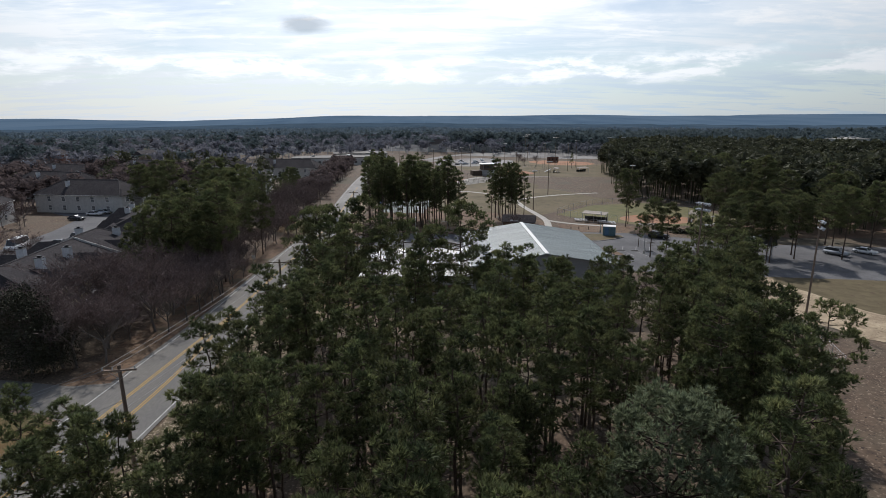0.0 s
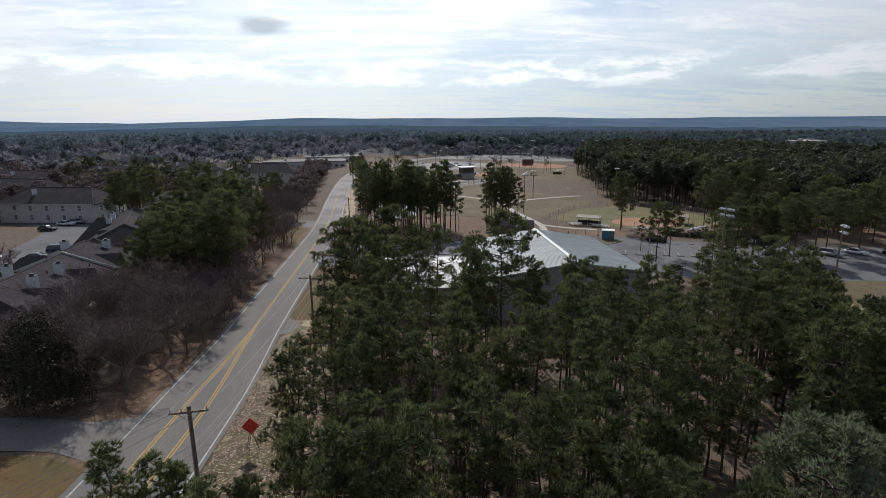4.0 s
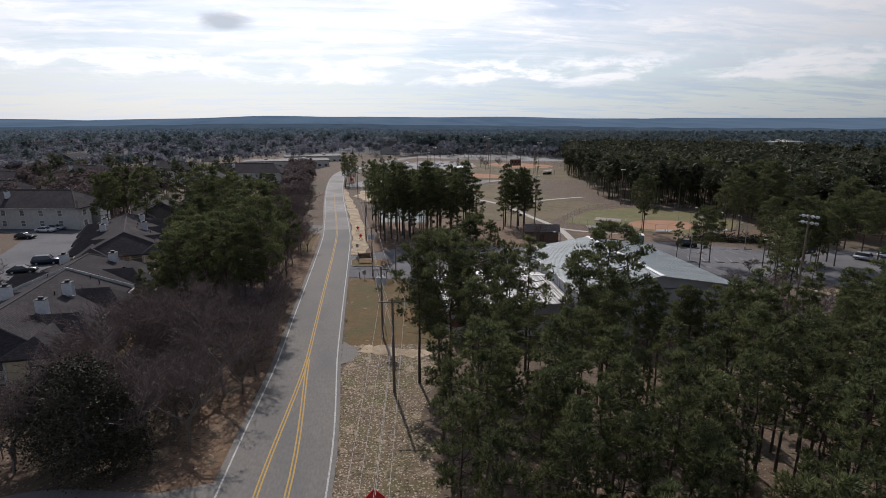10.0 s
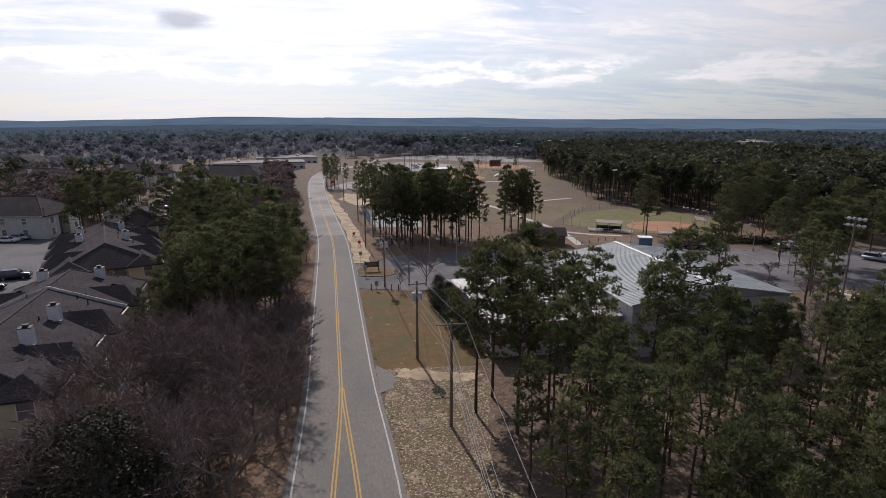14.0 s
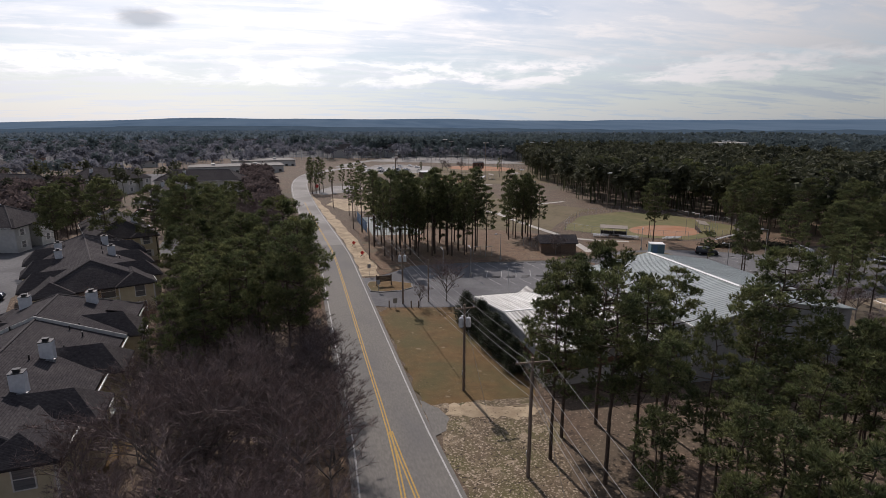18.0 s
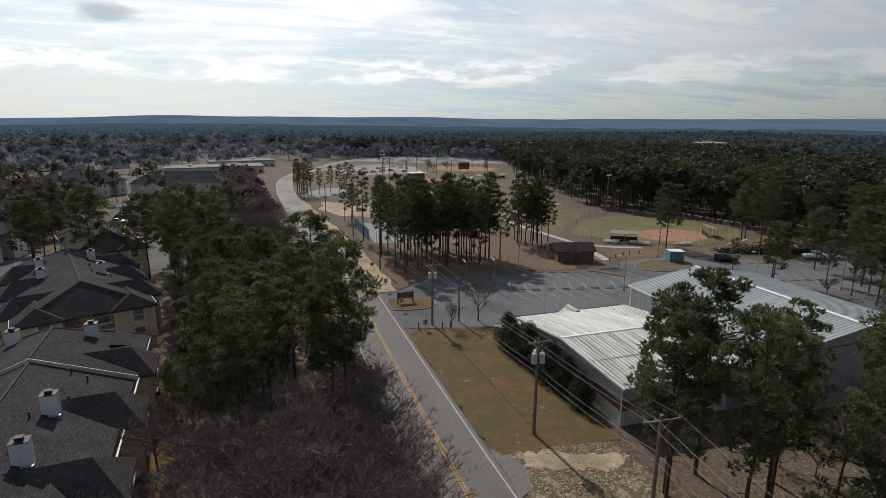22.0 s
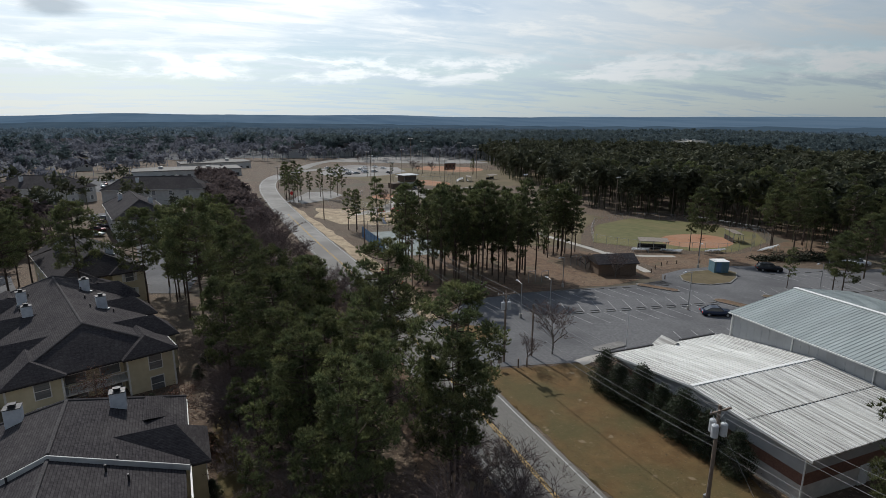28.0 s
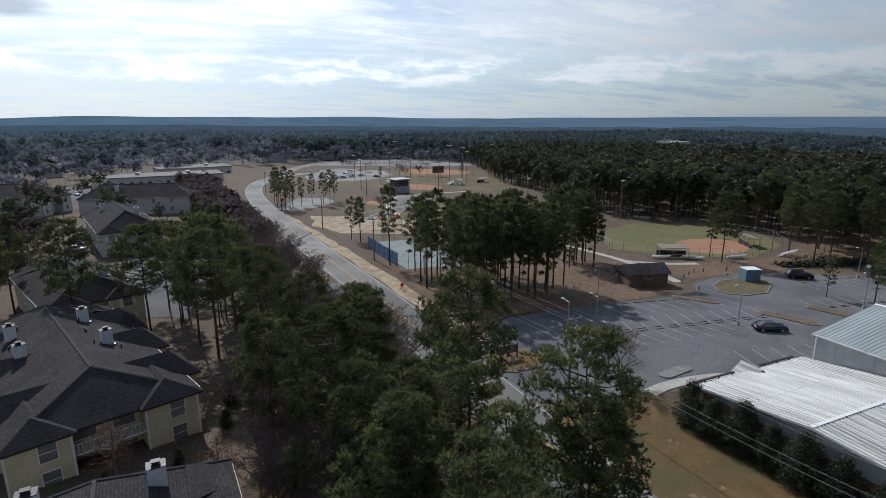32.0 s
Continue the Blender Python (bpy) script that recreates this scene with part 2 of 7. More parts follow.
M_ASPHALT = material("weathered_asphalt", (0.132, 0.126, 0.114), (0.178, 0.169, 0.153), 6.0, 12, (0.105, 0.105, 0.11), 0.18, 0.5, 0.9, 0.15, 40, stretch=(1, 0.35, 1), spec=0.35)
M_LOT = material("lot_asphalt", (0.115, 0.115, 0.12), (0.165, 0.165, 0.168), 3.0, 12, (0.085, 0.085, 0.09), 0.12, 0.7, 0.9, 0.15, 30, spec=0.12)
M_KERB = material("weathered_kerb_concrete", (0.17, 0.165, 0.155), (0.25, 0.24, 0.225), 3.0, 10, (0.12, 0.115, 0.105), 0.5, 0.5, 0.9, 0.15)
# pale asphalt of the far lots; also the painted glare on the far road
M_PALELOT = material("bleached_lot_and_road_glare", (0.20, 0.195, 0.185), (0.28, 0.27, 0.255), 0.4, 10, (0.14, 0.13, 0.12), 0.05, 0.7, 0.9)
M_CONCRETE = material("concrete", (0.36, 0.34, 0.31), (0.46, 0.44, 0.40), 3.0, 10, (0.28, 0.26, 0.23), 0.5, 0.5, 0.9, 0.15)
M_WHITELINE = material("white_road_paint", (0.24, 0.24, 0.235), (0.50, 0.50, 0.48), 7.0, 10, rough=0.8)
M_FADED = material("faded_bay_paint", (0.26, 0.26, 0.26), (0.50, 0.50, 0.49), 2.0, 10, rough=0.9, spec=0.1)
M_YELLOW = material("yellow_road_paint", (0.34, 0.215, 0.055), (0.46, 0.30, 0.075), 7.0, 10, rough=0.8)
M_BARK = material("pine_bark", (0.05, 0.038, 0.032), (0.12, 0.088, 0.068), 5.0, 8, rough=0.95, bump=0.6, space="Object", stretch=(3, 3, 0.8), vary=0.2)
M_GREYBARK = material("grey_bark", (0.11, 0.095, 0.085), (0.22, 0.195, 0.175), 4.0, 8, rough=0.95, bump=0.4, space="Object", stretch=(3, 3, 0.8), vary=0.15)
M_TWIG = material("bare_twigs", (0.112, 0.086, 0.080), (0.215, 0.166, 0.156), 2.0, 4, rough=0.95, space="Object", vary=0.2, island=0.25)
M_NEEDLE = material("pine_needles", (0.052, 0.068, 0.034), (0.128, 0.152, 0.066), 0.9, 4, (0.195, 0.190, 0.082), 0.5, 0.5, 0.6, space="Object", vary=0.28, island=0.55, translucent=0.42, spec=0.25)
M_CEDAR = material("evergreen_leaves", (0.020, 0.028, 0.015), (0.046, 0.060, 0.028), 1.2, 4, rough=0.6, space="Object", vary=0.2, island=0.3, translucent=0.15)
M_HOLLY = material("glossy_dark_leaves", (0.030, 0.034, 0.022), (0.062, 0.062, 0.042), 1.2, 4, rough=0.8, spec=0.15, space="Object", vary=0.1, island=0.4)
M_RUSSET = material("russet_dead_leaves", (0.10, 0.045, 0.03), (0.17, 0.085, 0.055), 1.2, 4, rough=0.8, space="Object", vary=0.2, island=0.3)
# aerial haze painted into the base colours: woodland, lower hills, far hills
M_FAR = material("haze_tinted_woodland", (0.050, 0.056, 0.060), (0.078, 0.084, 0.090), 0.06, 10, (0.086, 0.084, 0.088), 0.012, 0.7, 0.95)
M_FOOT = material("haze_tinted_lower_hills", (0.040, 0.066, 0.094), (0.068, 0.098, 0.130), 0.014, 10, (0.052, 0.080, 0.108), 0.002, 0.7, 1.0, spec=0.0, stretch=(1, 0.2, 1))
M_HILL = material("haze_painted_hills", (0.070, 0.114, 0.168), (0.098, 0.148, 0.206), 0.008, 10, (0.115, 0.165, 0.220), 0.0016, 0.6, 1.0, spec=0.0, stretch=(1, 0.25, 1))
M_SHINGLE = material("grey_asphalt_shingles", (0.038, 0.035, 0.038), (0.068, 0.063, 0.066), 5.0, 10, (0.080, 0.074, 0.074), 0.3, 0.5, 0.95, 0.3, 25, spec=0.05)
def courses(mat, rise, dark, tab=0.33):
    """Thin dark course lines, stepped by height, and tabs of uneven tone, over a roof's own colour."""
    t = mat.node_tree
    p = t.nodes["Principled BSDF"]
    src = p.inputs["Base Color"].links[0].from_socket
    tc = t.nodes.new("ShaderNodeTexCoord")
    se = t.nodes.new("ShaderNodeSeparateXYZ")
    t.links.new(tc.outputs["Object"], se.inputs[0])

    def op(kind, a, b=None):
        n = t.nodes.new("ShaderNodeMath")
        n.operation = kind
        for k, v in enumerate((a, b)):
            if isinstance(v, (int, float)):
                n.inputs[k].default_value = v
            elif v is not None:
                t.links.new(v, n.inputs[k])
        return n.outputs[0]

    row = op("DIVIDE", se.outputs[2], rise)
    line = op("LESS_THAN", op("FRACT", row), 0.22)
    cell = t.nodes.new("ShaderNodeCombineXYZ")
    along = op("ADD", se.outputs[0], se.outputs[1])
    t.links.new(op("FLOOR", op("DIVIDE", along, tab)), cell.inputs[0])
    t.links.new(op("FLOOR", row), cell.inputs[1])
    wn = t.nodes.new("ShaderNodeTexWhiteNoise")
    t.links.new(cell.outputs[0], wn.inputs[0])
    tone = op("MULTIPLY", op("ADD", op("MULTIPLY", wn.outputs[0], 0.34), 0.83), op("SUBTRACT", 1.0, op("MULTIPLY", line, dark)))
    mx = t.nodes.new("ShaderNodeVectorMath")
    mx.operation = "SCALE"
    t.links.new(src, mx.inputs[0])
    t.links.new(tone, mx.inputs[3])
    t.links.new(mx.outputs[0], p.inputs["Base Color"])


courses(M_SHINGLE, 0.075, 0.38)
M_CAP = material("grey_ridge_shingles", (0.066, 0.062, 0.064), (0.104, 0.098, 0.098), 5.0, 8, rough=0.95, spec=0.05)
M_SIDING = material("cream_lap_siding", (0.56, 0.50, 0.34), (0.64, 0.58, 0.42), 1.5, 6, (0.44, 0.40, 0.28), 0.4, 0.4, 0.75)
M_GREYSIDING = material("pale_grey_siding", (0.48, 0.48, 0.47), (0.58, 0.58, 0.56), 1.5, 6, rough=0.75)
M_TRIM = material("white_painted_trim", (0.68, 0.68, 0.66), (0.78, 0.78, 0.76), 3.0, 6, rough=0.6)
M_CHIMNEY = material("white_chimney_siding", (0.55, 0.57, 0.60), (0.68, 0.70, 0.72), 3.0, 6, rough=0.7)
M_DARKMETAL = material("dark_painted_metal", (0.035, 0.035, 0.038), (0.06, 0.06, 0.062), 6.0, 6, rough=0.5, metal=0.4)
M_BLIND = material("window_glass_over_pale_blinds", (0.13, 0.14, 0.15), (0.21, 0.22, 0.23), 2.0, 4, rough=0.12, spec=0.8, stretch=(0.3, 0.3, 8))
M_CANOPY = material("tan_metal_canopy", (0.20, 0.17, 0.14), (0.28, 0.24, 0.20), 2.0, 6, rough=0.6)
M_GLASS = material("dark_window_glass", (0.03, 0.035, 0.04), (0.06, 0.065, 0.07), 1.0, 3, rough=0.08, spec=0.8)
M_ROOFMETAL = material("weathered_white_ribbed_roof", (0.58, 0.58, 0.55), (0.74, 0.74, 0.71), 1.2, 9, (0.36, 0.35, 0.33), 0.55, 0.5, 0.6, stretch=(2.6, 0.16, 1), spec=0.3)
M_RUSTROOF = material("dirt_streaked_ribbed_roof", (0.50, 0.50, 0.47), (0.70, 0.70, 0.67), 1.6, 9, (0.13, 0.12, 0.11), 1.1, 0.75, 0.65, stretch=(2.6, 0.10, 1), spec=0.25)
M_PANDIRT = material("grime_in_roof_pans", (0.075, 0.07, 0.065), (0.19, 0.18, 0.17), 1.3, 8, (0.27, 0.26, 0.25), 0.7, 0.5, 0.8, stretch=(2.0, 0.3, 1), spec=0.1)
M_GREYROOF = material("grey_green_metal_roof", (0.30, 0.34, 0.33), (0.37, 0.41, 0.40), 0.8, 8, (0.25, 0.275, 0.265), 0.25, 0.5, 0.42, stretch=(0.3, 1.5, 1), spec=0.5)
M_WALLMETAL = material("pale_grey_metal_wall", (0.36, 0.37, 0.38), (0.43, 0.44, 0.45), 0.8, 8, (0.30, 0.30, 0.30), 0.3, 0.4, 0.6)
M_BRICK = material("red_brick", (0.16, 0.085, 0.065), (0.22, 0.12, 0.09), 6.0, 8, rough=0.9, bump=0.3)
M_SHEDWALL = material("dull_brown_shed_wall", (0.125, 0.090, 0.066), (0.18, 0.130, 0.096), 4.0, 8, rough=0.9, bump=0.2)
M_PALEWALL = material("whitewashed_block", (0.50, 0.47, 0.44), (0.60, 0.57, 0.53), 2.0, 8, rough=0.9)
M_POLE = material("weathered_utility_pole", (0.16, 0.12, 0.095), (0.26, 0.21, 0.17), 4.0, 8, rough=0.95, space="Object", stretch=(4, 4, 0.4), vary=0.1)
M_GALV = material("galvanised_steel", (0.30, 0.31, 0.32), (0.42, 0.43, 0.44), 3.0, 6, rough=0.45, metal=0.6)
M_CAN = material("pale_grey_transformer_paint", (0.46, 0.48, 0.50), (0.56, 0.58, 0.60), 3.0, 6, rough=0.5)
M_WIRE = material("aluminium_cable", (0.24, 0.24, 0.24), (0.33, 0.33, 0.33), 3.0, 2, rough=0.7)
M_RED = material("faded_red_sign", (0.55, 0.03, 0.03), (0.68, 0.06, 0.05), 3.0, 5, rough=0.6)
M_BROWN = material("brown_painted_wood", (0.085, 0.062, 0.048), (0.14, 0.105, 0.08), 3.0, 6, rough=0.85)
M_BLUE = material("blue_windscreen_mesh", (0.08, 0.16, 0.28), (0.13, 0.23, 0.37), 1.0, 6, rough=0.8)
M_TEAL = material("teal_container_paint", (0.10, 0.185, 0.225), (0.15, 0.235, 0.27), 2.0, 6, rough=0.6)
M_RUBBER = material("black_rubber", (0.02, 0.02, 0.02), (0.035, 0.035, 0.035), 8.0, 4, rough=0.8)
M_COURT = material("pale_green_court", (0.17, 0.20, 0.19), (0.24, 0.27, 0.26), 0.6, 8, rough=0.85)


# ---- building helpers ----
def finish(name, bm, mats, parent=None, label="", smooth=False):
    me = bpy.data.meshes.new(name)
    bm.to_mesh(me)
    bm.free()
    return place_mesh(name, me, mats, parent, label, smooth)


def place_mesh(name, me, mats, parent=None, label="", smooth=False):
    for m in mats if isinstance(mats, (list, tuple)) else (mats,):
        me.materials.append(m)
    if smooth:
        me.shade_smooth()
    ob = new(name, me)
    if parent:
        ob.parent = parent
    if label:
        ob["label"] = label
    return ob


def part(name, bm, mat, parent, label="", smooth=False):
    return finish(name, bm, mat, parent, label, smooth)


def thing(name, x, y, z, turn=0.0, label="", category="", group="", kind=""):
    e = new(name)
    e.empty_display_size = 0.2
    e.matrix_world = pose(x, y, z, 0, 0, turn)
    return tagged(e, label, category, group, kind)


def box(bm, x0, y0, z0, x1, y1, z1, bevel=0.0):
    made = bmesh.ops.create_cube(bm, size=1.0, matrix=Matrix.LocRotScale(((x0 + x1) / 2, (y0 + y1) / 2, (z0 + z1) / 2), None, (x1 - x0, y1 - y0, z1 - z0)))
    if bevel:
        edges = list({e for v in made["verts"] for e in v.link_edges})
        bmesh.ops.bevel(bm, geom=edges, offset=bevel, segments=1, affect="EDGES")
    return bm


def a_box(*args, bevel=0.0):
    return box(bmesh.new(), *args, bevel=bevel)


def rod(bm, a, b, r0, r1=None, sides=8):
    a, b = Vector(a), Vector(b)
    d = b - a
    q = d.to_track_quat("Z", "Y")
    bmesh.ops.create_cone(bm, cap_ends=True, segments=sides, radius1=r0, radius2=r0 if r1 is None else r1, depth=d.length, matrix=Matrix.LocRotScale((a + b) / 2, q, None))
    return bm


def a_rod(*args, **kw):
    return rod(bmesh.new(), *args, **kw)


def prism(bm, poly, z0, z1):
    """A closed prism over a polygon of (x, y)."""
    lo = [bm.verts.new((x, y, z0)) for x, y in poly]
    hi = [bm.verts.new((x, y, z1)) for x, y in poly]
    n = len(poly)
    bm.faces.new(lo[::-1])
    bm.faces.new(hi)
    for k in range(n):
        bm.faces.new((lo[k], lo[(k + 1) % n], hi[(k + 1) % n], hi[k]))
    return bm


def hull(bm, pts):
    vs = [bm.verts.new(p) for p in pts]
    bmesh.ops.convex_hull(bm, input=vs)
    return bm


def smooth01(a, b, v):
    t = min(max((v - a) / (b - a), 0.0), 1.0)
    return t * t * (3 - 2 * t)


# ---- ground ----
def ground_z(x, y):
    """Height of the land: a gentle fall to the north-east, a dip under the houses, then a wide valley and haze-tinted
    ridges.
    """
    yy = min(max(y, -60.0), 150.0) + (min(max(y, 150.0), 400.0) - 150.0) * 0.35
    xx = min(max(x, -70.0), 140.0)
    z = -0.0286 * xx - 0.0205 * yy - 1.8 * smooth01(-14, -26, x)
    far = math.hypot(x, y)
    if far > 420:
        z -= 11 * smooth01(420, 1300, far)
        ridge = 44 + 9 * math.sin(x * 0.0011 + 0.7) + 5 * math.sin(x * 0.0031 + y * 0.001) + 3 * math.sin(x * 0.0072)
        z += ridge * smooth01(2300, 4300, far) + 14 * smooth01(1500, 2300, far) * (0.5 + 0.5 * math.sin(x * 0.0017 + 2.0))
    return z


def steps(stops):
    out = []
    for a, b, n in stops:
        out += [a + (b - a) * k / n for k in range(n)]
    return out + [stops[-1][1]]


GX = steps([(-4600, -1400, 20), (-1400, -400, 20), (-400, -70, 10), (-70, -26, 6), (-26, -14, 12), (-14, 140, 8), (140, 500, 8), (500, 1400, 18), (1400, 4600, 20)])
GY = steps([(-700, -60, 8), (-60, 150, 10), (150, 400, 10), (400, 1400, 22), (1400, 4800, 34)])
gv = [(x, y, ground_z(x, y)) for y in GY for x in GX]
nx = len(GX)
gf = [(j * nx + i, j * nx + i + 1, (j + 1) * nx + i + 1, (j + 1) * nx + i) for j in range(len(GY) - 1) for i in range(nx - 1)]
me = bpy.data.meshes.new("ground")
me.from_pydata(gv, [], gf)
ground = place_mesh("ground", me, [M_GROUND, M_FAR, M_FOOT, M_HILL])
# rings by distance choose the material, so the painted haze thickens outwards
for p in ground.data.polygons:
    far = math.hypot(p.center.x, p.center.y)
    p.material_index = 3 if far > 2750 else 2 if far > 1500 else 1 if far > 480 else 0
tagged(ground, "brown leaf-littered ground falling gently to a wooded valley", "ground", kind="structure")


def sheet(name, poly, mat, lift=0.03, label="", category="ground", parent=None, thick=0.0):
    """A patch of surface that lies on the land; thick gives it a real edge."""
    bm = bmesh.new()
    vs = [bm.verts.new((x, y, 0)) for x, y in poly]
    face = bm.faces.new(vs)
    bmesh.ops.triangulate(bm, faces=[face])
    xs, ys = [p[0] for p in poly], [p[1] for p in poly]
    cuts = [((v, 0, 0), (1, 0, 0)) for v in GX if min(xs) < v < max(xs)] + [((0, v, 0), (0, 1, 0)) for v in GY if min(ys) < v < max(ys)]
    for co, no in cuts:
        bmesh.ops.bisect_plane(bm, geom=bm.verts[:] + bm.edges[:] + bm.faces[:], plane_co=co, plane_no=no)
    for v in bm.verts:
        v.co.z = ground_z(v.co.x, v.co.y) + lift
    if thick:
        top = bm.faces[:]
        rim = bmesh.ops.extrude_face_region(bm, geom=top)
        for v in [e for e in rim["geom"] if isinstance(e, bmesh.types.BMVert)]:
            v.co.z += thick
    bmesh.ops.recalc_face_normals(bm, faces=bm.faces)
    if not thick:
        for f in bm.faces:
            if f.normal.z < 0:
                f.normal_flip()
    return tagged(finish(name, bm, mat, parent), label, category if label else "", kind="structure" if not parent else "")


def wobble(poly, amount, step, seed):
    """A polygon with its sides broken into uneven steps."""
    rng = random.Random(seed)
    out = []
    for (x0, y0), (x1, y1) in zip(poly, poly[1:] + poly[:1]):
        n = max(1, int(math.hypot(x1 - x0, y1 - y0) / step))
        for k in range(n):
            out.append((x0 + (x1 - x0) * k / n + rng.uniform(-amount, amount), y0 + (y1 - y0) * k / n + rng.uniform(-amount, amount)))
    return out


def ellipse(cx, cy, rx, ry, n=28, turn=0.0):
    c, s = math.cos(turn), math.sin(turn)
    return [(cx + rx * math.cos(a) * c - ry * math.sin(a) * s, cy + rx * math.cos(a) * s + ry * math.sin(a) * c) for a in (2 * math.pi * k / n for k in range(n))]


# The road's centre line, bending west and then back east.
CENTRE = [(-16, -140), (-6.5, -60), (-1.7, -8), (-0.5, 14), (0, 32), (0, 60), (0, 110), (-0.7, 130), (-1.8, 150), (-3.2, 172), (-4.4, 195), (-5.5, 220), (-6.2, 245), (-6.2, 270), (-4.6, 295), (-1.0, 318), (5.5, 340), (16, 360), (34, 380), (62, 395)]


def smooth_line(pts, n=6):
    out = []
    for k in range(len(pts) - 1):
        p0, p1, p2, p3 = (Vector(pts[min(max(i, 0), len(pts) - 1)]) for i in (k - 1, k, k + 1, k + 2))
        for j in range(n):
            t = j / n
            out.append(0.5 * (2 * p1 + (p2 - p0) * t + (2 * p0 - 5 * p1 + 4 * p2 - p3) * t * t + (3 * p1 - p0 - 3 * p2 + p3) * t ** 3))
    return out + [Vector(pts[-1])]


LINE = smooth_line(CENTRE)
for extra in (150.0,):
    LINE = sorted(LINE + [Vector((-1.8, extra))], key=lambda v: v.y) if not any(abs(v.y - extra) < 0.01 for v in LINE) else LINE


def widen(y):
    return 0.6 * smooth01(47, 24, y)


def strip(name, left, right, lift, mat, parent=None, y0=-200, y1=900, thick=0.0, label="", category=""):
    """A ribbon along the road between two offsets, each a number or a function of y."""
    val = lambda o, y: o(y) if callable(o) else o
    bm = bmesh.new()
    rows = []
    for k, p in enumerate(LINE):
        if not y0 <= p.y <= y1:
            continue
        d = (LINE[min(k + 1, len(LINE) - 1)] - LINE[max(k - 1, 0)]).normalized()
        n = Vector((d.y, -d.x))
        row = []
        for o in (left, right):
            q = p + n * val(o, p.y)
            row.append(bm.verts.new((q.x, q.y, ground_z(q.x, q.y) + lift)))
        rows.append(row)
    for a, b in zip(rows, rows[1:]):
        bm.faces.new((a[0], a[1], b[1], b[0]))
    return tagged(finish(name, bm, mat, parent), label, category, kind="" if parent else "structure")


road = strip("road", lambda y: -3.75 - widen(y), lambda y: 3.62 + widen(y), 0.07, M_ASPHALT, label="grey two-lane asphalt road with worn edges", category="road")
# paler strip: sun glare on the distant road, painted as surface colour
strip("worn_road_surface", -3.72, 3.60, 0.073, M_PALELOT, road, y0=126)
strip("white_edge_line", lambda y: -3.27 - widen(y), lambda y: -3.13 - widen(y), 0.076, M_WHITELINE, road)
strip("white_edge_line", lambda y: 3.13 + widen(y), lambda y: 3.27 + widen(y), 0.076, M_WHITELINE, road)
gap = lambda y: 1.05 * smooth01(47, 20, y)
for off, side in ((-0.22, -1), (0.04, -1), (-0.16 + 0.0, 1), (0.10, 1)):
    if side > 0:
        strip("yellow_centre_line", lambda y, o=off: o + gap(y), lambda y, o=off: o + 0.12 + gap(y), 0.077, M_YELLOW, road, y1=47)
    else:
        strip("yellow_centre_line", lambda y, o=off: o - gap(y), lambda y, o=off: o + 0.12 - gap(y), 0.076, M_YELLOW, road, y1=205)

# ---- ground patches ----
sheet("grass_verge", wobble([(3.9, 48), (15.5, 47.5), (16.6, 60), (17.5, 70), (17.2, 76.2), (5.5, 78.4), (3.9, 76.5)], 0.28, 0.7, 1), M_DRYGRASS, 0.035, "dry orange-brown grass verge beside the road", "grass")
sheet("leafy_verge", wobble([(3.9, -60), (11, -60), (11.5, 0), (11.5, 30), (15, 42), (14, 48.6), (3.9, 48.6)], 0.5, 0.9, 2), M_VERGE, 0.03, "verge of sparse grass and pale fallen leaves", "grass")
sheet("bare_sand_patch", wobble([(5.6, 45.8), (8, 45.0), (11.6, 43.8), (14.8, 44.6), (13.2, 46.0), (10.5, 46.4), (8.5, 47.3), (6.0, 47.6)], 0.45, 0.6, 3), M_SAND, 0.05, "patch of bare pale sand", "sand")
sheet("worn_asphalt_turnout", wobble([(3.7, 42.5), (4.9, 43.2), (5.6, 45.0), (5.2, 47.2), (4.2, 48.6), (3.7, 49)], 0.12, 0.8, 4), M_ASPHALT, 0.062, "crumbling asphalt shoulder patch", "pavement")
sheet("leafy_verge", wobble([(-3.9, -60), (-3.9, 128), (-8, 128), (-8.5, 80), (-9, 20), (-9, -60)], 0.4, 4, 5), M_STRAW, 0.03, "strip of brown leaf litter under roadside trees", "ground")
sheet("side_drive", wobble([(-3.6, 14.6), (-3.6, 22.6), (-8, 21.6), (-16, 23), (-24, 24), (-24, 18), (-16, 17.6), (-9, 17.2), (-6.4, 16.2)], 0.1, 3, 6), M_ASPHALT, 0.058, "narrow asphalt side drive joining the road", "drive")
sheet("grass_corner", wobble([(-4.0, 14.2), (-6.6, 15.6), (-9, 16.6), (-16, 17), (-20, 10), (-9, 2), (-4.0, 2)], 0.2, 2, 7), M_DRYGRASS, 0.04, "small triangle of yellowed grass", "grass")
sheet("sandy_shoulder", wobble([(3.9, 97), (7.2, 97), (7.0, 128), (5.5, 150), (3.5, 172), (1.5, 195), (-1, 222), (-4.5, 250), (-6, 262), (-6, 240), (-2.4, 205), (0.4, 175), (2.2, 150), (3.4, 125)], 0.5, 4, 8), M_SAND, 0.045, "pale sandy roadside shoulder", "sand")
sheet("sandy_ground", wobble([(8, 182), (26, 176), (34, 196), (20, 210), (6, 214), (3, 196)], 0.8, 4, 9), M_SAND, 0.04, "pale trampled sand round the playground", "sand")
sheet("pine_straw_ground", wobble([(7.2, 98), (13, 104.5), (26, 105.5), (46, 105), (56, 108), (60, 122), (54, 138), (30, 150), (8, 150), (7.0, 128)], 0.6, 5, 10), M_STRAW, 0.035, "reddish pine straw under the grove", "ground")
sheet("pine_straw_ground", wobble([(62, 112), (74, 110), (120, 108), (165, 112), (165, 150), (128, 142), (122, 128), (92, 119), (72, 124), (62, 122)], 0.8, 6, 11), M_STRAW, 0.035, "reddish pine straw under the field-side trees", "ground")
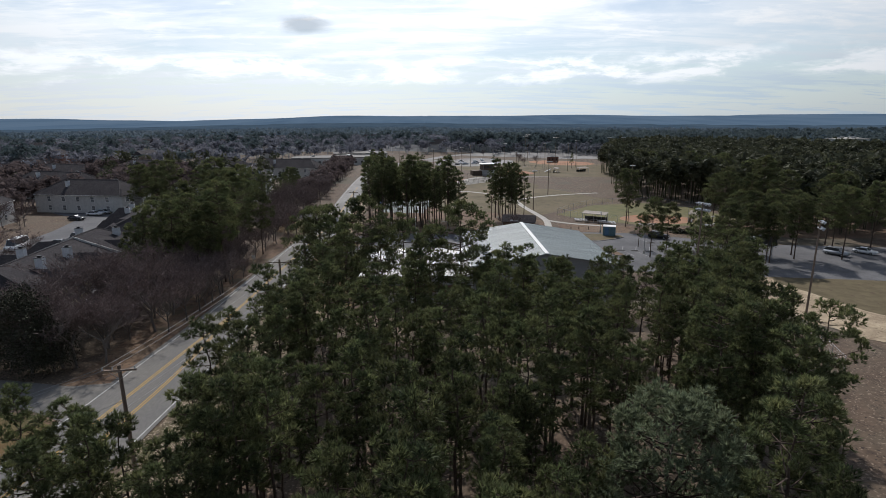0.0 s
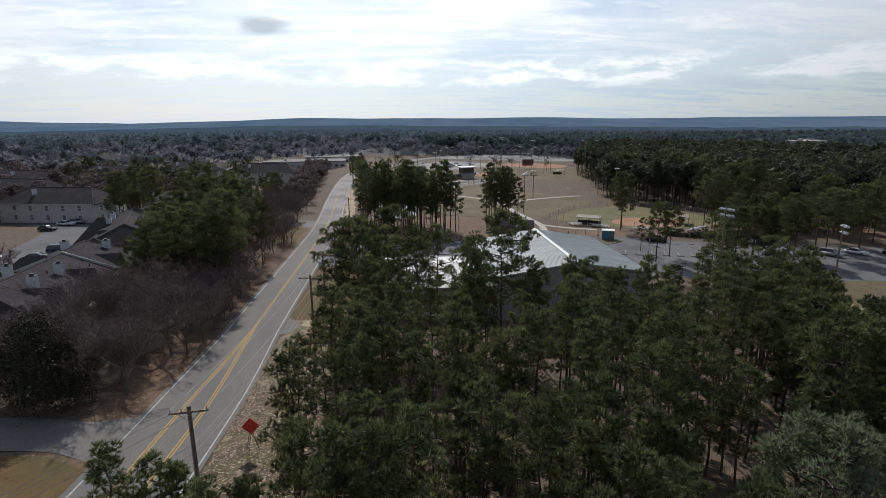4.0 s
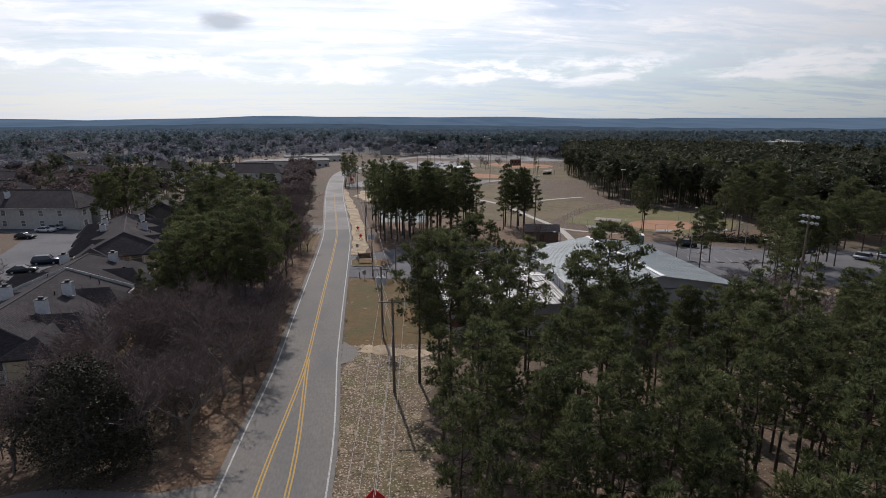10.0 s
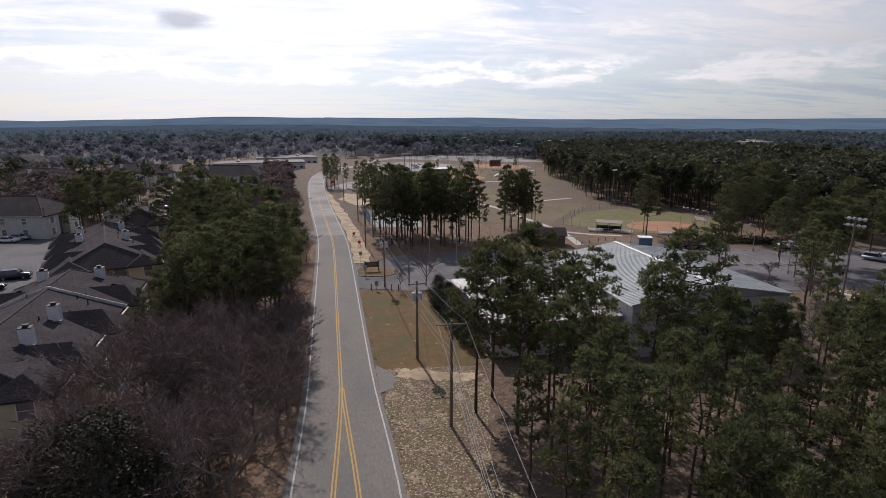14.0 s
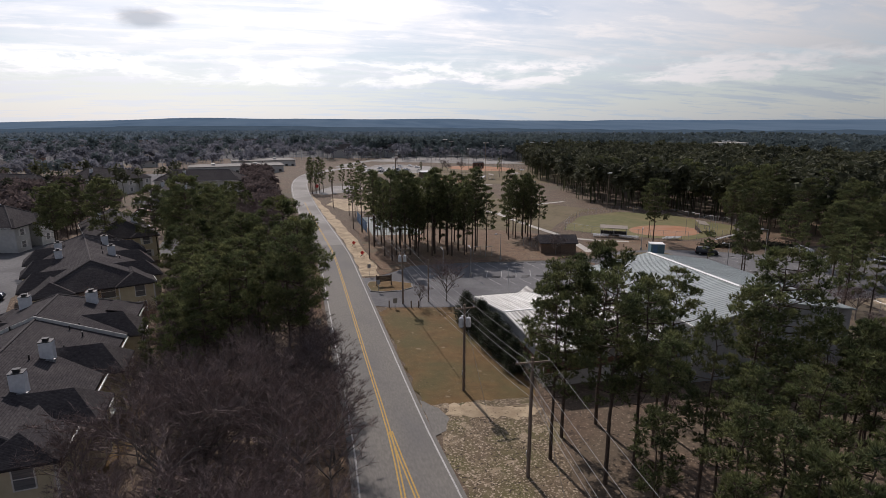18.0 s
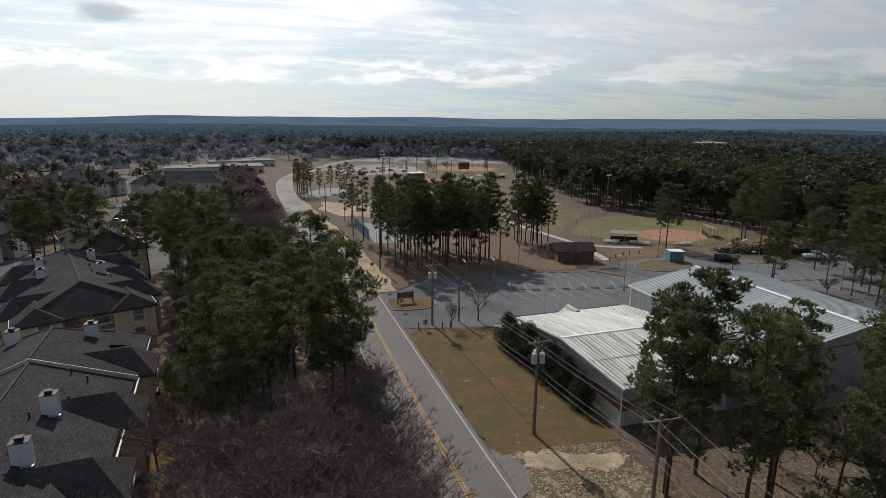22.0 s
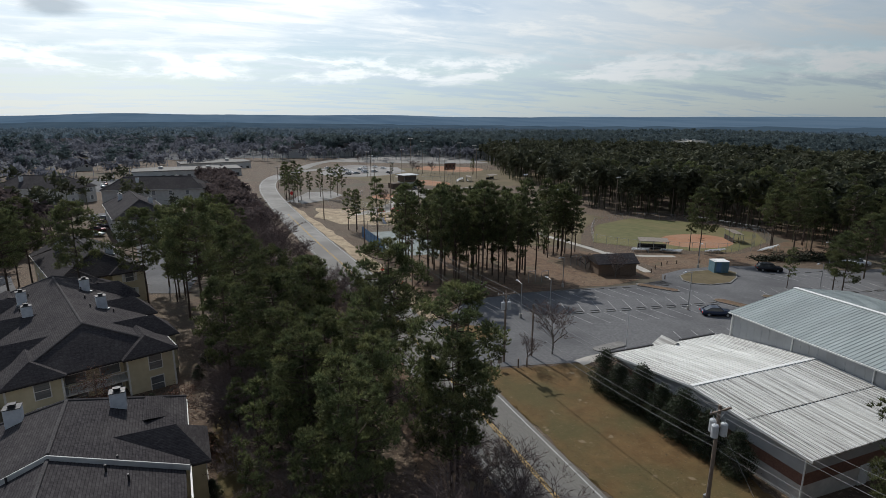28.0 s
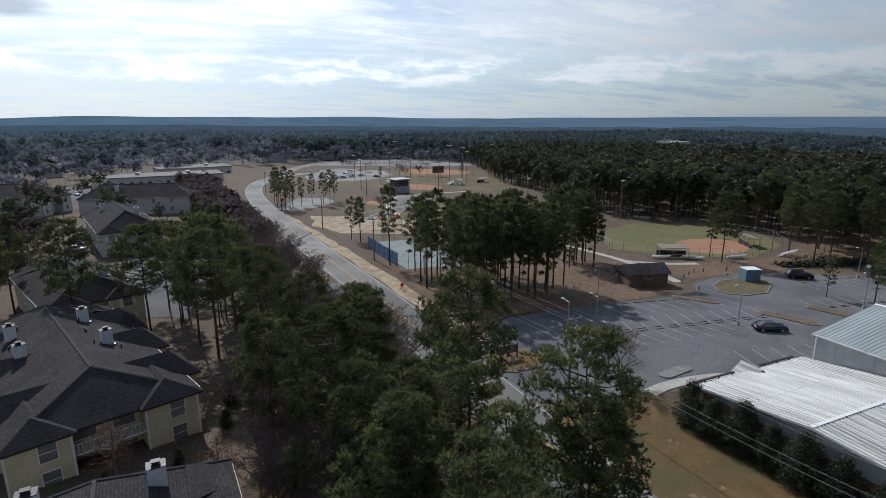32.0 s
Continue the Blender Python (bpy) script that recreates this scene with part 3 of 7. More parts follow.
sheet("dormant_lawn", wobble([(22, 150), (50, 140), (62, 140), (82, 166), (96, 176), (80, 210), (60, 214), (36, 214), (28, 190)], 0.8, 6, 12), M_FIELD, 0.035, "wide lawn of dormant brown grass", "grass")
sheet("playing_field", wobble([(90.5, 85), (135, 88), (190, 88), (190, 15), (106, 24), (93, 46), (87.5, 64)], 0.6, 6, 13), M_FIELD, 0.035, "dormant brown sports field with sandy wear", "field")
sheet("sand_track", wobble([(86, 87), (91, 85.5), (88, 64), (93.5, 46), (107, 24), (102, 16), (86, 33), (78.5, 46), (82, 66)], 0.6, 3, 14), M_SAND, 0.04, "pale sand track round the playing field", "sand")
sheet("service_lane", wobble([(86, 33), (77, 26), (70, 18.5), (62, 6), (54, -14), (62, -16), (69, 0), (76, 12), (84, 22), (94, 25)], 0.15, 5, 15), M_LOT, 0.05, "asphalt service lane beside the sports field", "drive")
lot = sheet("parking_lot", [(3.6, 79.7), (5.4, 78.9), (9, 78.2), (17.4, 76.6), (23, 78.2), (33, 75.6), (56, 71.5), (90, 68), (118, 66), (150, 70), (150, 97), (101.5, 98.6), (92, 104), (84, 108), (76, 110.5), (66, 110.5), (58.5, 108.4), (55.0, 104.6), (55.2, 101.5), (47, 103.4), (25.5, 105), (14, 104), (9, 99), (6.2, 96.4), (3.6, 96.2)], M_LOT, 0.05, "large grey asphalt parking lot with faded bay lines", "parking lot")


def bays(x0, y0, x1, y1, count, length, lean=0.0):
    """Faded white bay lines along a row."""
    for k in range(count + 1):
        x, y = x0 + (x1 - x0) * k / count, y0 + (y1 - y0) * k / count
        dx, dy = (x1 - x0), (y1 - y0)
        s = math.hypot(dx, dy)
        nxx, nyy = -dy / s * length + dx / s * lean, dx / s * length + dy / s * lean
        wx, wy = dx / s * 0.05, dy / s * 0.05
        sheet("bay_line", [(x - wx, y - wy), (x + wx, y + wy), (x + nxx + wx, y + nyy + wy), (x + nxx - wx, y + nyy - wy)], M_FADED, 0.056, parent=lot)


bays(27, 104.2, 54.5, 100.6, 10, -4.6, 1.2)
bays(26, 93.2, 54, 90.0, 10, 4.6, 1.2)
bays(26, 92.4, 54, 89.2, 10, -4.6, 1.2)
bays(34, 77.0, 54, 73.6, 7, 4.8, 1.0)
bays(66, 89.5, 98, 86.0, 11, 4.6, 1.2)
bays(66, 88.7, 98, 85.2, 11, -4.6, 1.2)
bays(78, 101.4, 99, 99.6, 7, -4.6, 1.0)


def island(name, poly, fill, label):
    base = sheet(name, poly, M_KERB, 0.045, label, "kerb island", thick=0.13)
    cx, cy = sum(p[0] for p in poly) / len(poly), sum(p[1] for p in poly) / len(poly)
    inner = [(cx + (x - cx) * 0.955, cy + (y - cy) * 0.93) for x, y in poly]
    sheet("planting", inner, fill, 0.185, parent=base)
    return base


def pill(x0, y0, x1, y1, r):
    a = math.atan2(y1 - y0, x1 - x0)
    left = [(x0 + r * math.cos(a + math.pi / 2 + math.pi * k / 8), y0 + r * math.sin(a + math.pi / 2 + math.pi * k / 8)) for k in range(9)]
    right = [(x1 + r * math.cos(a - math.pi / 2 + math.pi * k / 8), y1 + r * math.sin(a - math.pi / 2 + math.pi * k / 8)) for k in range(9)]
    return left + right


island("kerb_island", pill(54.9, 90.8, 57.0, 84.8, 1.15), M_STRAW, "long kerbed island filled with pine straw")
island("kerb_island", pill(65.2, 90.0, 66.6, 84.4, 1.1), M_STRAW, "long kerbed island filled with pine straw")
island("kerb_island", pill(48.6, 103.0, 52.0, 98.2, 0.9), M_STRAW, "narrow kerbed island at the end of a bay row")
island("kerb_island", [(58.8, 100.8), (61.4, 99.0), (66.4, 98.8), (71.0, 101.4), (74.6, 104.6), (74.8, 106.4), (71.5, 108.2), (65.5, 108.4), (60.8, 106.2), (58.6, 103.0)], M_FIELD, "curved kerbed island with dry grass and a container")
island("kerb_island", pill(21.4, 79.3, 25.2, 79.9, 0.8), M_KERB, "pale concrete island by the building entrance")
island("sign_island", [(3.9, 87.4), (5.5, 86.6), (9.0, 86.8), (11.2, 88.4), (11.6, 91.0), (8.2, 93.4), (4.4, 93.4), (3.8, 91.5)], M_DRYGRASS, "kerbed grass island with the park sign")

# ball field, courts and paths
sheet("outfield", wobble([(66, 141), (74, 152), (84, 164), (104, 172), (119, 161), (123, 140), (113, 128), (92, 121), (80, 127), (72, 133)], 0.5, 4, 21), M_GREEN, 0.045, "green outfield of the near ball field", "field")
sheet("infield", ellipse(95, 135, 12, 8.5, 28, 0.35), M_CLAY, 0.055, "orange clay infield of the near ball field", "field")
sheet("infield", ellipse(42, 240, 10.5, 8.5, 28, 0.2), M_CLAY, 0.055, "orange clay infield of the middle ball field", "field")
sheet("outfield", ellipse(46, 222, 30, 22, 28, 0.2), M_FIELD, 0.045, "dormant outfield of the middle ball field", "field")
sheet("infield", ellipse(74, 292, 11, 14, 28, 0.2), M_CLAY, 0.055, "orange clay infield of a far ball field", "field")
sheet("infield", ellipse(122, 382, 24, 24, 28, 0.2), M_CLAY, 0.055, "orange clay infield of a far ball field", "field")
sheet("outfield", ellipse(100, 330, 62, 60, 28, 0.2), M_FIELD, 0.04, "wide dormant brown fields of the sports park", "field")
sheet("far_parking_lot", wobble([(28, 332), (30, 360), (48, 405), (66, 418), (88, 395), (84, 362), (66, 338), (48, 328)], 1.0, 12, 22), M_PALELOT, 0.06, "pale sunlit parking lot of the sports park", "parking lot")
sheet("roadside_lot", wobble([(-2.2, 233), (9, 260), (20, 262), (22, 248), (14, 235), (3, 226)], 0.5, 6, 28), M_PALELOT, 0.06, "pale worn lot under the pines by the road bend", "parking lot")
court = sheet("tennis_court", [(11.0, 138.5), (24, 138.5), (27, 168), (11.4, 168)], M_COURT, 0.06, "pale green tennis court behind a windscreen fence", "court")


def path_sheet(name, pts, width, mat, lift, label):
    line = smooth_line(pts, 5)
    left, right = [], []
    for k, p in enumerate(line):
        d = (line[min(k + 1, len(line) - 1)] - line[max(k - 1, 0)]).normalized()
        n = Vector((d.y, -d.x)) * width / 2
        left.append(tuple(p - n))
        right.append(tuple(p + n))
    return sheet(name, right + left[::-1], mat, lift, label, "path")


path_sheet("footpath", [(57, 110.5), (58.5, 118), (60, 129), (59.5, 140), (58, 156), (57, 170), (52, 186), (40, 196), (28, 192)], 1.9, M_CONCRETE, 0.06, "pale concrete footpath winding through the park")
path_sheet("far_drive", [(20, 380), (37, 427), (67, 477), (112, 514), (146, 520), (162, 494), (168, 455), (172, 425)], 7.5, M_PALELOT, 0.07, "pale drive round the far ball fields")
path_sheet("footpath", [(16, 198), (26, 201), (34, 210), (36, 226), (50, 256), (66, 262), (90, 268)], 2.0, M_CONCRETE, 0.064, "pale path between the far ball fields")
path_sheet("footpath", [(60, 129), (66, 124), (74, 121)], 1.8, M_CONCRETE, 0.062, "short pale footpath to the dugouts")
path_sheet("footpath", [(57, 170), (66, 182), (80, 192), (96, 200)], 1.8, M_CONCRETE, 0.062, "pale footpath along the brown lawn")
path_sheet("entrance_walk", [(16.4, 76.6), (20, 77.3), (26, 77.0), (32, 75.2)], 1.6, M_CONCRETE, 0.07, "pale concrete walk along the building")
sheet("side_road_mouth", [(-3.7, 121), (-4.4, 133), (-9, 134), (-18, 131), (-18, 126), (-9, 125), (-5.5, 122.5)], M_ASPHALT, 0.06, "mouth of an asphalt side road", "drive")
sheet("grass_corner", wobble([(-4.6, 100), (-4.8, 120), (-10, 123), (-14, 118), (-11, 104)], 0.3, 3, 24), M_DRYGRASS, 0.04, "dry grass corner beside the side road", "grass")
sheet("courtyard_lot", wobble([(-52, 70), (-46.5, 84), (-52, 100), (-53, 126), (-62, 150), (-84, 156), (-90, 140), (-74, 128), (-68, 108), (-64, 84), (-62, 66)], 0.2, 6, 25), M_LOT, 0.05, "grey parking court between the apartment houses", "parking lot")
sheet("courtyard_lot", wobble([(-30, 128), (-26, 150), (-32, 190), (-58, 230), (-66, 224), (-46, 186), (-40, 150), (-38, 130)], 0.3, 6, 26), M_LOT, 0.05, "grey parking court behind the apartment houses", "parking lot")


sheet("lawn_strip", wobble([(-24.6, 38), (-22.0, 38), (-21.6, 60), (-22.6, 82), (-24.4, 82), (-24.2, 60)], 0.3, 1.2, 27), M_DRYGRASS, 0.04, "narrow strip of yellowed lawn beside the apartment house", "grass")


# ---- trees ----
def needle_mesh(rng, tips, blades, length, width, spread=0.62):
    """Tufts of thin needle blades; tips are (centre, direction)."""
    v, f = [], []
    uni = rng.uniform
    for c, d in tips:
        for _ in range(blades):
            w = Vector((d.x + uni(-spread, spread), d.y + uni(-spread, spread), d.z + uni(-spread, spread))).normalized()
            s = w.cross(Vector((uni(-1, 1), uni(-1, 1), uni(-1, 1)))).normalized() * width
            L = length * uni(0.7, 1.2)
            k = len(v)
            v += [tuple(c - s), tuple(c + s), tuple(c + w * L)]
            f.append((k, k + 1, k + 2))
    return v, f


def tube(v, f, pts, radii, sides=6):
    k0 = len(v)
    for n, (p, r) in enumerate(zip(pts, radii)):
        d = (pts[min(n + 1, len(pts) - 1)] - pts[max(n - 1, 0)]).normalized()
        a = d.cross(Vector((0.31, 0.95, 0.1))).normalized()
        b = d.cross(a)
        for s in range(sides):
            t = 2 * math.pi * s / sides
            v.append(tuple(p + a * (r * math.cos(t)) + b * (r * math.sin(t))))
    for n in range(len(pts) - 1):
        for s in range(sides):
            f.append((k0 + n * sides + s, k0 + n * sides + (s + 1) % sides, k0 + (n + 1) * sides + (s + 1) % sides, k0 + (n + 1) * sides + s))


def mesh_of(name, v, f):
    me = bpy.data.meshes.new(name)
    me.from_pydata(v, [], f)
    return me


def make_pine(seed, height, crown_from, reach, limbs, per_limb, tufts, blades, length, width, label, widest=0.45, ragged=0.25, stubs=8, name="pine_tree", foot=0.55, puff=None):
    """A pine with a straight bare trunk and a domed, gappy crown: crooked limbs that carry round clumps of needle tufts."""
    rng = random.Random(seed)
    root = thing(name, 0, 0, -500, 0, label, "tree", "pines")
    tv, tf = [], []
    n = 9
    bend = [Vector((rng.uniform(-0.2, 0.2) * k / n, rng.uniform(-0.2, 0.2) * k / n, height * 0.96 * k / n)) for k in range(n + 1)]
    r0 = 0.0105 * height
    tube(tv, tf, [bend[0] - Vector((0, 0, 0.4))] + bend, [r0 * 1.45] + [r0 * (1 - 0.86 * k / n) for k in range(n + 1)], 8)

    def at(z):
        k = min(max(z, 0) / (height * 0.96) * n, n - 0.001)
        return bend[int(k)].lerp(bend[int(k) + 1], k - int(k))

    for _ in range(stubs):
        z = height * rng.uniform(crown_from * 0.5, crown_from + 0.12)
        a, L = rng.uniform(0, 6.28), rng.uniform(0.4, 0.45 * reach + 0.3)
        tube(tv, tf, [at(z), at(z) + Vector((math.cos(a) * L, math.sin(a) * L, rng.uniform(-0.25, 0.15) * L))], [0.035, 0.012], 3)
    tips = []
    depth = height * (1 - crown_from)
    radius = puff or 0.20 + 0.085 * reach
    sectors = [rng.uniform(1 - ragged * 1.6, 1 + ragged) for _ in range(7)]
    spin = rng.uniform(0, 6.28)
    for k in range(limbs):
        u = min(1.0, max(0.0, (k + 0.5) / limbs + rng.uniform(-0.04, 0.04)))
        a = spin + k * 2.39996 + rng.uniform(-0.45, 0.45)
        q = (u - widest) / (1 - widest) if u > widest else (widest - u) / widest * foot
        out = reach * math.sqrt(max(0.03, 1 - q * q)) * sectors[int(a / 0.8976) % 7] * rng.uniform(0.72, 1.05)
        if rng.random() < ragged * (0.9 if u < 0.3 else 0.3):
            continue
        z = height * crown_from + depth * u - 0.3 * radius
        root_z = max(height * crown_from * 0.85, z - out * rng.uniform(0.15, 0.55))
        start = at(min(root_z, height * 0.95))
        axis = at(min(z, height * 0.95))
        end = Vector((axis.x + math.cos(a) * out, axis.y + math.sin(a) * out, z))
        mid = start.lerp(end, 0.55) + Vector((rng.uniform(-0.07, 0.07) * out, rng.uniform(-0.07, 0.07) * out, -0.08 * out))
        tube(tv, tf, [start, mid, end], [0.024 + 0.015 * out, 0.015 + 0.009 * out, 0.012], 3)
        for c in range(per_limb):
            core = end
            if c:
                w = rng.uniform(0.35, 0.95)
                core = mid.lerp(end, w) + Vector((-math.sin(a), math.cos(a), 0)) * rng.uniform(-0.34, 0.34) * (out + 0.4) + Vector((0, 0, rng.uniform(-0.12, 0.42) * (radius * 2)))
                tube(tv, tf, [mid.lerp(end, w * 0.8), core], [0.018, 0.009], 3)
            r = radius * rng.uniform(0.75, 1.25)
            for _ in range(tufts):
                d = Vector((rng.gauss(0, 1), rng.gauss(0, 1), rng.gauss(0.35, 0.8))).normalized()
                tips.append((core + Vector((d.x, d.y, d.z * 0.72)) * r * rng.uniform(0.45, 1.0), Vector((d.x * 0.8, d.y * 0.8, d.z * 0.6 + 0.45))))
    place_mesh("trunk", mesh_of("pine_trunk", tv, tf), M_BARK, root, smooth=True)
    v, f = needle_mesh(rng, tips, blades, length, width)
    place_mesh("crown", mesh_of("pine_crown", v, f), M_NEEDLE, root)
    return root


def make_bare(seed, height, spread, label, twigs=8, mat=None):
    """A leafless broadleaf tree: trunk, limbs and fine twigs."""
    rng = random.Random(seed)
    root = thing("bare_tree", 0, 0, -500, 0, label, "tree", "bare trees")
    tv, tf, wv, wf = [], [], [], []

    def grow(start, d, L, r, level):
        end = start + d * L
        mid = start + d * (L * 0.5) + Vector((rng.uniform(-1, 1), rng.uniform(-1, 1), 0)) * L * 0.07
        if level < 3:
            tube(tv, tf, [start, mid, end], [r, r * 0.8, r * 0.55], 6 if level < 2 else 3)
        else:
            s = d.cross(Vector((rng.uniform(-1, 1), rng.uniform(-1, 1), 0.3))).normalized() * max(r, 0.016)
            k = len(wv)
            wv.extend([tuple(start - s), tuple(start + s), tuple(end)])
            wf.append((k, k + 1, k + 2))
        if level >= 5:
            return
        count = (5, 4, 4, 3, twigs)[level]
        for c in range(count + (rng.random() < 0.4)):
            q = rng.uniform(0.35, 1.0) if level else rng.uniform(0.5, 1.0)
            a = rng.uniform(0, 2 * math.pi)
            side = Vector((math.cos(a), math.sin(a), rng.uniform(-0.1, 0.5)))
            nd = (d * (0.75 if level else 0.9) + side * spread * rng.uniform(0.5, 1.0)).normalized()
            nd.z = nd.z if nd.z > -0.1 else -0.1
            grow(start.lerp(mid, q * 2) if q < 0.5 else mid.lerp(end, q * 2 - 1), nd.normalized(), L * (rng.uniform(0.50, 0.75) if level else rng.uniform(0.85, 1.15)), r * 0.55, level + 1)

    grow(Vector((0, 0, -0.3)), Vector((rng.uniform(-0.06, 0.06), rng.uniform(-0.06, 0.06), 1)).normalized(), height * 0.30, height * 0.014, 0)
    place_mesh("trunk", mesh_of("bare_trunk", tv, tf), M_GREYBARK, root)
    place_mesh("twig_crown", mesh_of("bare_twigs", wv, wf), mat or M_TWIG, root)
    return root


def make_leafy(seed, height, rx, name, label, mat, count=900, leaf=0.16, low=0.08, top=0.9, trunk_mat=None, puff=None):
    """A dense evergreen of many separate leaves with an uneven outline."""
    rng = random.Random(seed)
    root = thing(name, 0, 0, -500, 0, label, "tree" if height > 3 else "shrub")
    tv, tf = [], []
    tube(tv, tf, [Vector((0, 0, -0.3)), Vector((0, 0, height * 0.5)), Vector((0, 0, height * 0.95))], [0.02 * height, 0.013 * height, 0.004 * height], 6)
    clumps = []
    for _ in range(max(10, count // 28)):
        u = rng.random()
        z = height * (low + (1 - low) * u)
        r = rx * math.sin(math.pi * min(0.97, 0.18 + 0.80 * u ** top)) ** 0.8 * rng.uniform(0.35, 1.05)
        a = rng.uniform(0, 2 * math.pi)
        c = Vector((r * math.cos(a), r * math.sin(a), z))
        clumps.append(c)
        tube(tv, tf, [Vector((0, 0, z * 0.8)), c], [0.025, 0.008], 3)
    place_mesh("trunk", mesh_of(name + "_trunk", tv, tf), trunk_mat or M_GREYBARK, root)
    v, f = [], []
    for k in range(count):
        c = rng.choice(clumps)
        s = puff or 0.13 * rx + 0.16
        p = c + Vector((rng.gauss(0, s), rng.gauss(0, s), rng.gauss(0, s)))
        d = Vector((rng.uniform(-1, 1), rng.uniform(-1, 1), rng.uniform(-0.3, 1))).normalized()
        w = d.cross(Vector((rng.uniform(-1, 1), rng.uniform(-1, 1), rng.uniform(-1, 1)))).normalized() * leaf * 0.5
        L = leaf * rng.uniform(0.8, 1.4)
        n = len(v)
        v += [tuple(p), tuple(p + d * L * 0.5 + w), tuple(p + d * L), tuple(p + d * L * 0.5 - w)]
        f.append((n, n + 1, n + 2, n + 3))
    place_mesh("crown", mesh_of(name + "_crown", v, f), mat, root)
    return root


def plant(proto, x, y, turn, size=1.0, tall=1.0, tilt=0.0):
    ob = copy_thing(proto, pose(x, y, ground_z(x, y), tilt, 0, turn))
    ob.scale = (size, size, size * tall)
    return ob


NEAR = [make_pine(31 + k, h, cf, rc, n, 3, 9, 9, 0.34, 0.034, "slender pine with bare lower trunk and tufted green crown", stubs=9, ragged=0.22, name="young_pine_tree")
        for k, (h, cf, rc, n) in enumerate([(14, 0.52, 1.65, 30), (15, 0.58, 1.5, 28), (13, 0.50, 1.75, 30), (14.5, 0.60, 1.7, 27), (12, 0.46, 1.6, 30)])]
TALL = [make_pine(46 + k, h, cf, rc, n, 4, 11, 10, 0.34, 0.034, "tall pine with an open irregular crown over a bare trunk", stubs=14, ragged=0.32)
        for k, (h, cf, rc, n) in enumerate([(17, 0.44, 2.8, 44), (16.5, 0.42, 2.6, 44)])]
BROAD = [make_pine(51 + k, h, cf, rc, n, 6, 12, 10, 0.34, 0.034, "mature pine with a broad domed crown and dark limbs", stubs=16, ragged=0.24, widest=0.5)
         for k, (h, cf, rc, n) in enumerate([(17, 0.44, 3.8, 50), (16.5, 0.46, 3.9, 48), (16, 0.38, 3.3, 50)])]
MID = [make_pine(61 + k, h, cf, rc, n, 3, 8, 8, 0.48, 0.052, "pine with a slim bare trunk and dark rounded crown", stubs=8, ragged=0.18, widest=0.5)
       for k, (h, cf, rc, n) in enumerate([(15, 0.34, 1.9, 32), (16, 0.40, 1.8, 30), (14, 0.30, 2.0, 32)])]
SLIM = [make_pine(71 + k, h, cf, rc, n, 2, 9, 9, 0.34, 0.034, "slim young pine with a narrow light green crown", stubs=4, ragged=0.2, widest=0.25, foot=0.75, name="young_pine_tree")
        for k, (h, cf, rc, n) in enumerate([(11, 0.30, 1.15, 30), (9.5, 0.22, 1.2, 30)])]
BARE = [make_bare(81 + k, h, sp, "leafless grey-brown broadleaf tree with fine twigs") for k, (h, sp) in enumerate([(11, 1.05), (12.5, 0.95), (9.5, 1.15), (7, 1.0)])]
MAGNOLIA = make_leafy(91, 8.5, 3.2, "magnolia_tree", "dark glossy evergreen tree by the roadside", M_HOLLY, 7000, 0.17, 0.1)
SHRUB = make_leafy(93, 3.7, 1.35, "cedar_shrub", "tall dark green evergreen shrub along the wall", M_CEDAR, 9000, 0.085, 0.02, 0.75, puff=0.17)
RUSSET = make_leafy(95, 6.5, 2.3, "russet_tree", "small tree holding dead reddish leaves", M_RUSSET, 1800, 0.12, 0.2)

rng = random.Random(5)


def scatter(kinds, poly, spacing, seed, size=(0.85, 1.15), jitter=0.42, keep=None, tall=(0.92, 1.08)):
    r = random.Random(seed)
    xs, ys = [p[0] for p in poly], [p[1] for p in poly]
    row = 0
    y = min(ys)
    while y < max(ys):
        x = min(xs) + (spacing / 2 if row % 2 else 0)
        while x < max(xs):
            px, py = x + r.uniform(-1, 1) * spacing * jitter, y + r.uniform(-1, 1) * spacing * jitter
            s, t, a, kind = r.uniform(*size), r.uniform(*tall), r.uniform(0, 360), r.choice(kinds)
            if inside(px, py, poly) and (keep is None or keep(px, py)):
                plant(kind, px, py, a, s, t)
            x += spacing
        y += spacing * 0.87
        row += 1


def inside(x, y, poly):
    hit = False
    for (x0, y0), (x1, y1) in zip(poly, poly[1:] + poly[:1]):
        if (y0 > y) != (y1 > y) and x < x0 + (y - y0) * (x1 - x0) / (y1 - y0):
            hit = not hit
    return hit


# the big pine wood east of the road
scatter(NEAR, [(12.5, -2), (24, -13), (42, -14), (49, 4), (57, 18), (62, 30), (52, 28), (30, 26), (19, 29), (11.5, 31), (11.2, 10)], 3.55, 101, (0.80, 1.0), keep=lambda x, y: math.hypot(x - 40.2, y + 1.6) > 5.2 and math.hypot(x - 38, y + 8) > 4)
scatter(NEAR, [(20, 29), (52, 28), (62, 30), (66, 40), (54, 40), (36, 35)], 3.9, 102, (0.66, 0.86))
scatter(BARE, [(22, 38), (40, 36), (60, 41), (72, 40), (72, 45.5), (57, 45.5), (34, 45)], 4.5, 103, (0.35, 0.6))
for x, y, k, s in [(11.9, 37.2, 1, 0.92), (14.5, 33.3, 0, 0.98), (17.8, 34.6, 1, 0.92), (21.1, 36.9, 1, 0.82), (23.6, 38.9, 1, 0.9), (27.0, 33.6, 0, 0.86), (34.4, 33.6, 1, 0.70), (38.6, 33.0, 0, 0.66), (43.0, 36.0, 1, 0.62)]:
    plant(TALL[k], x, y, x * 77 % 360, s)
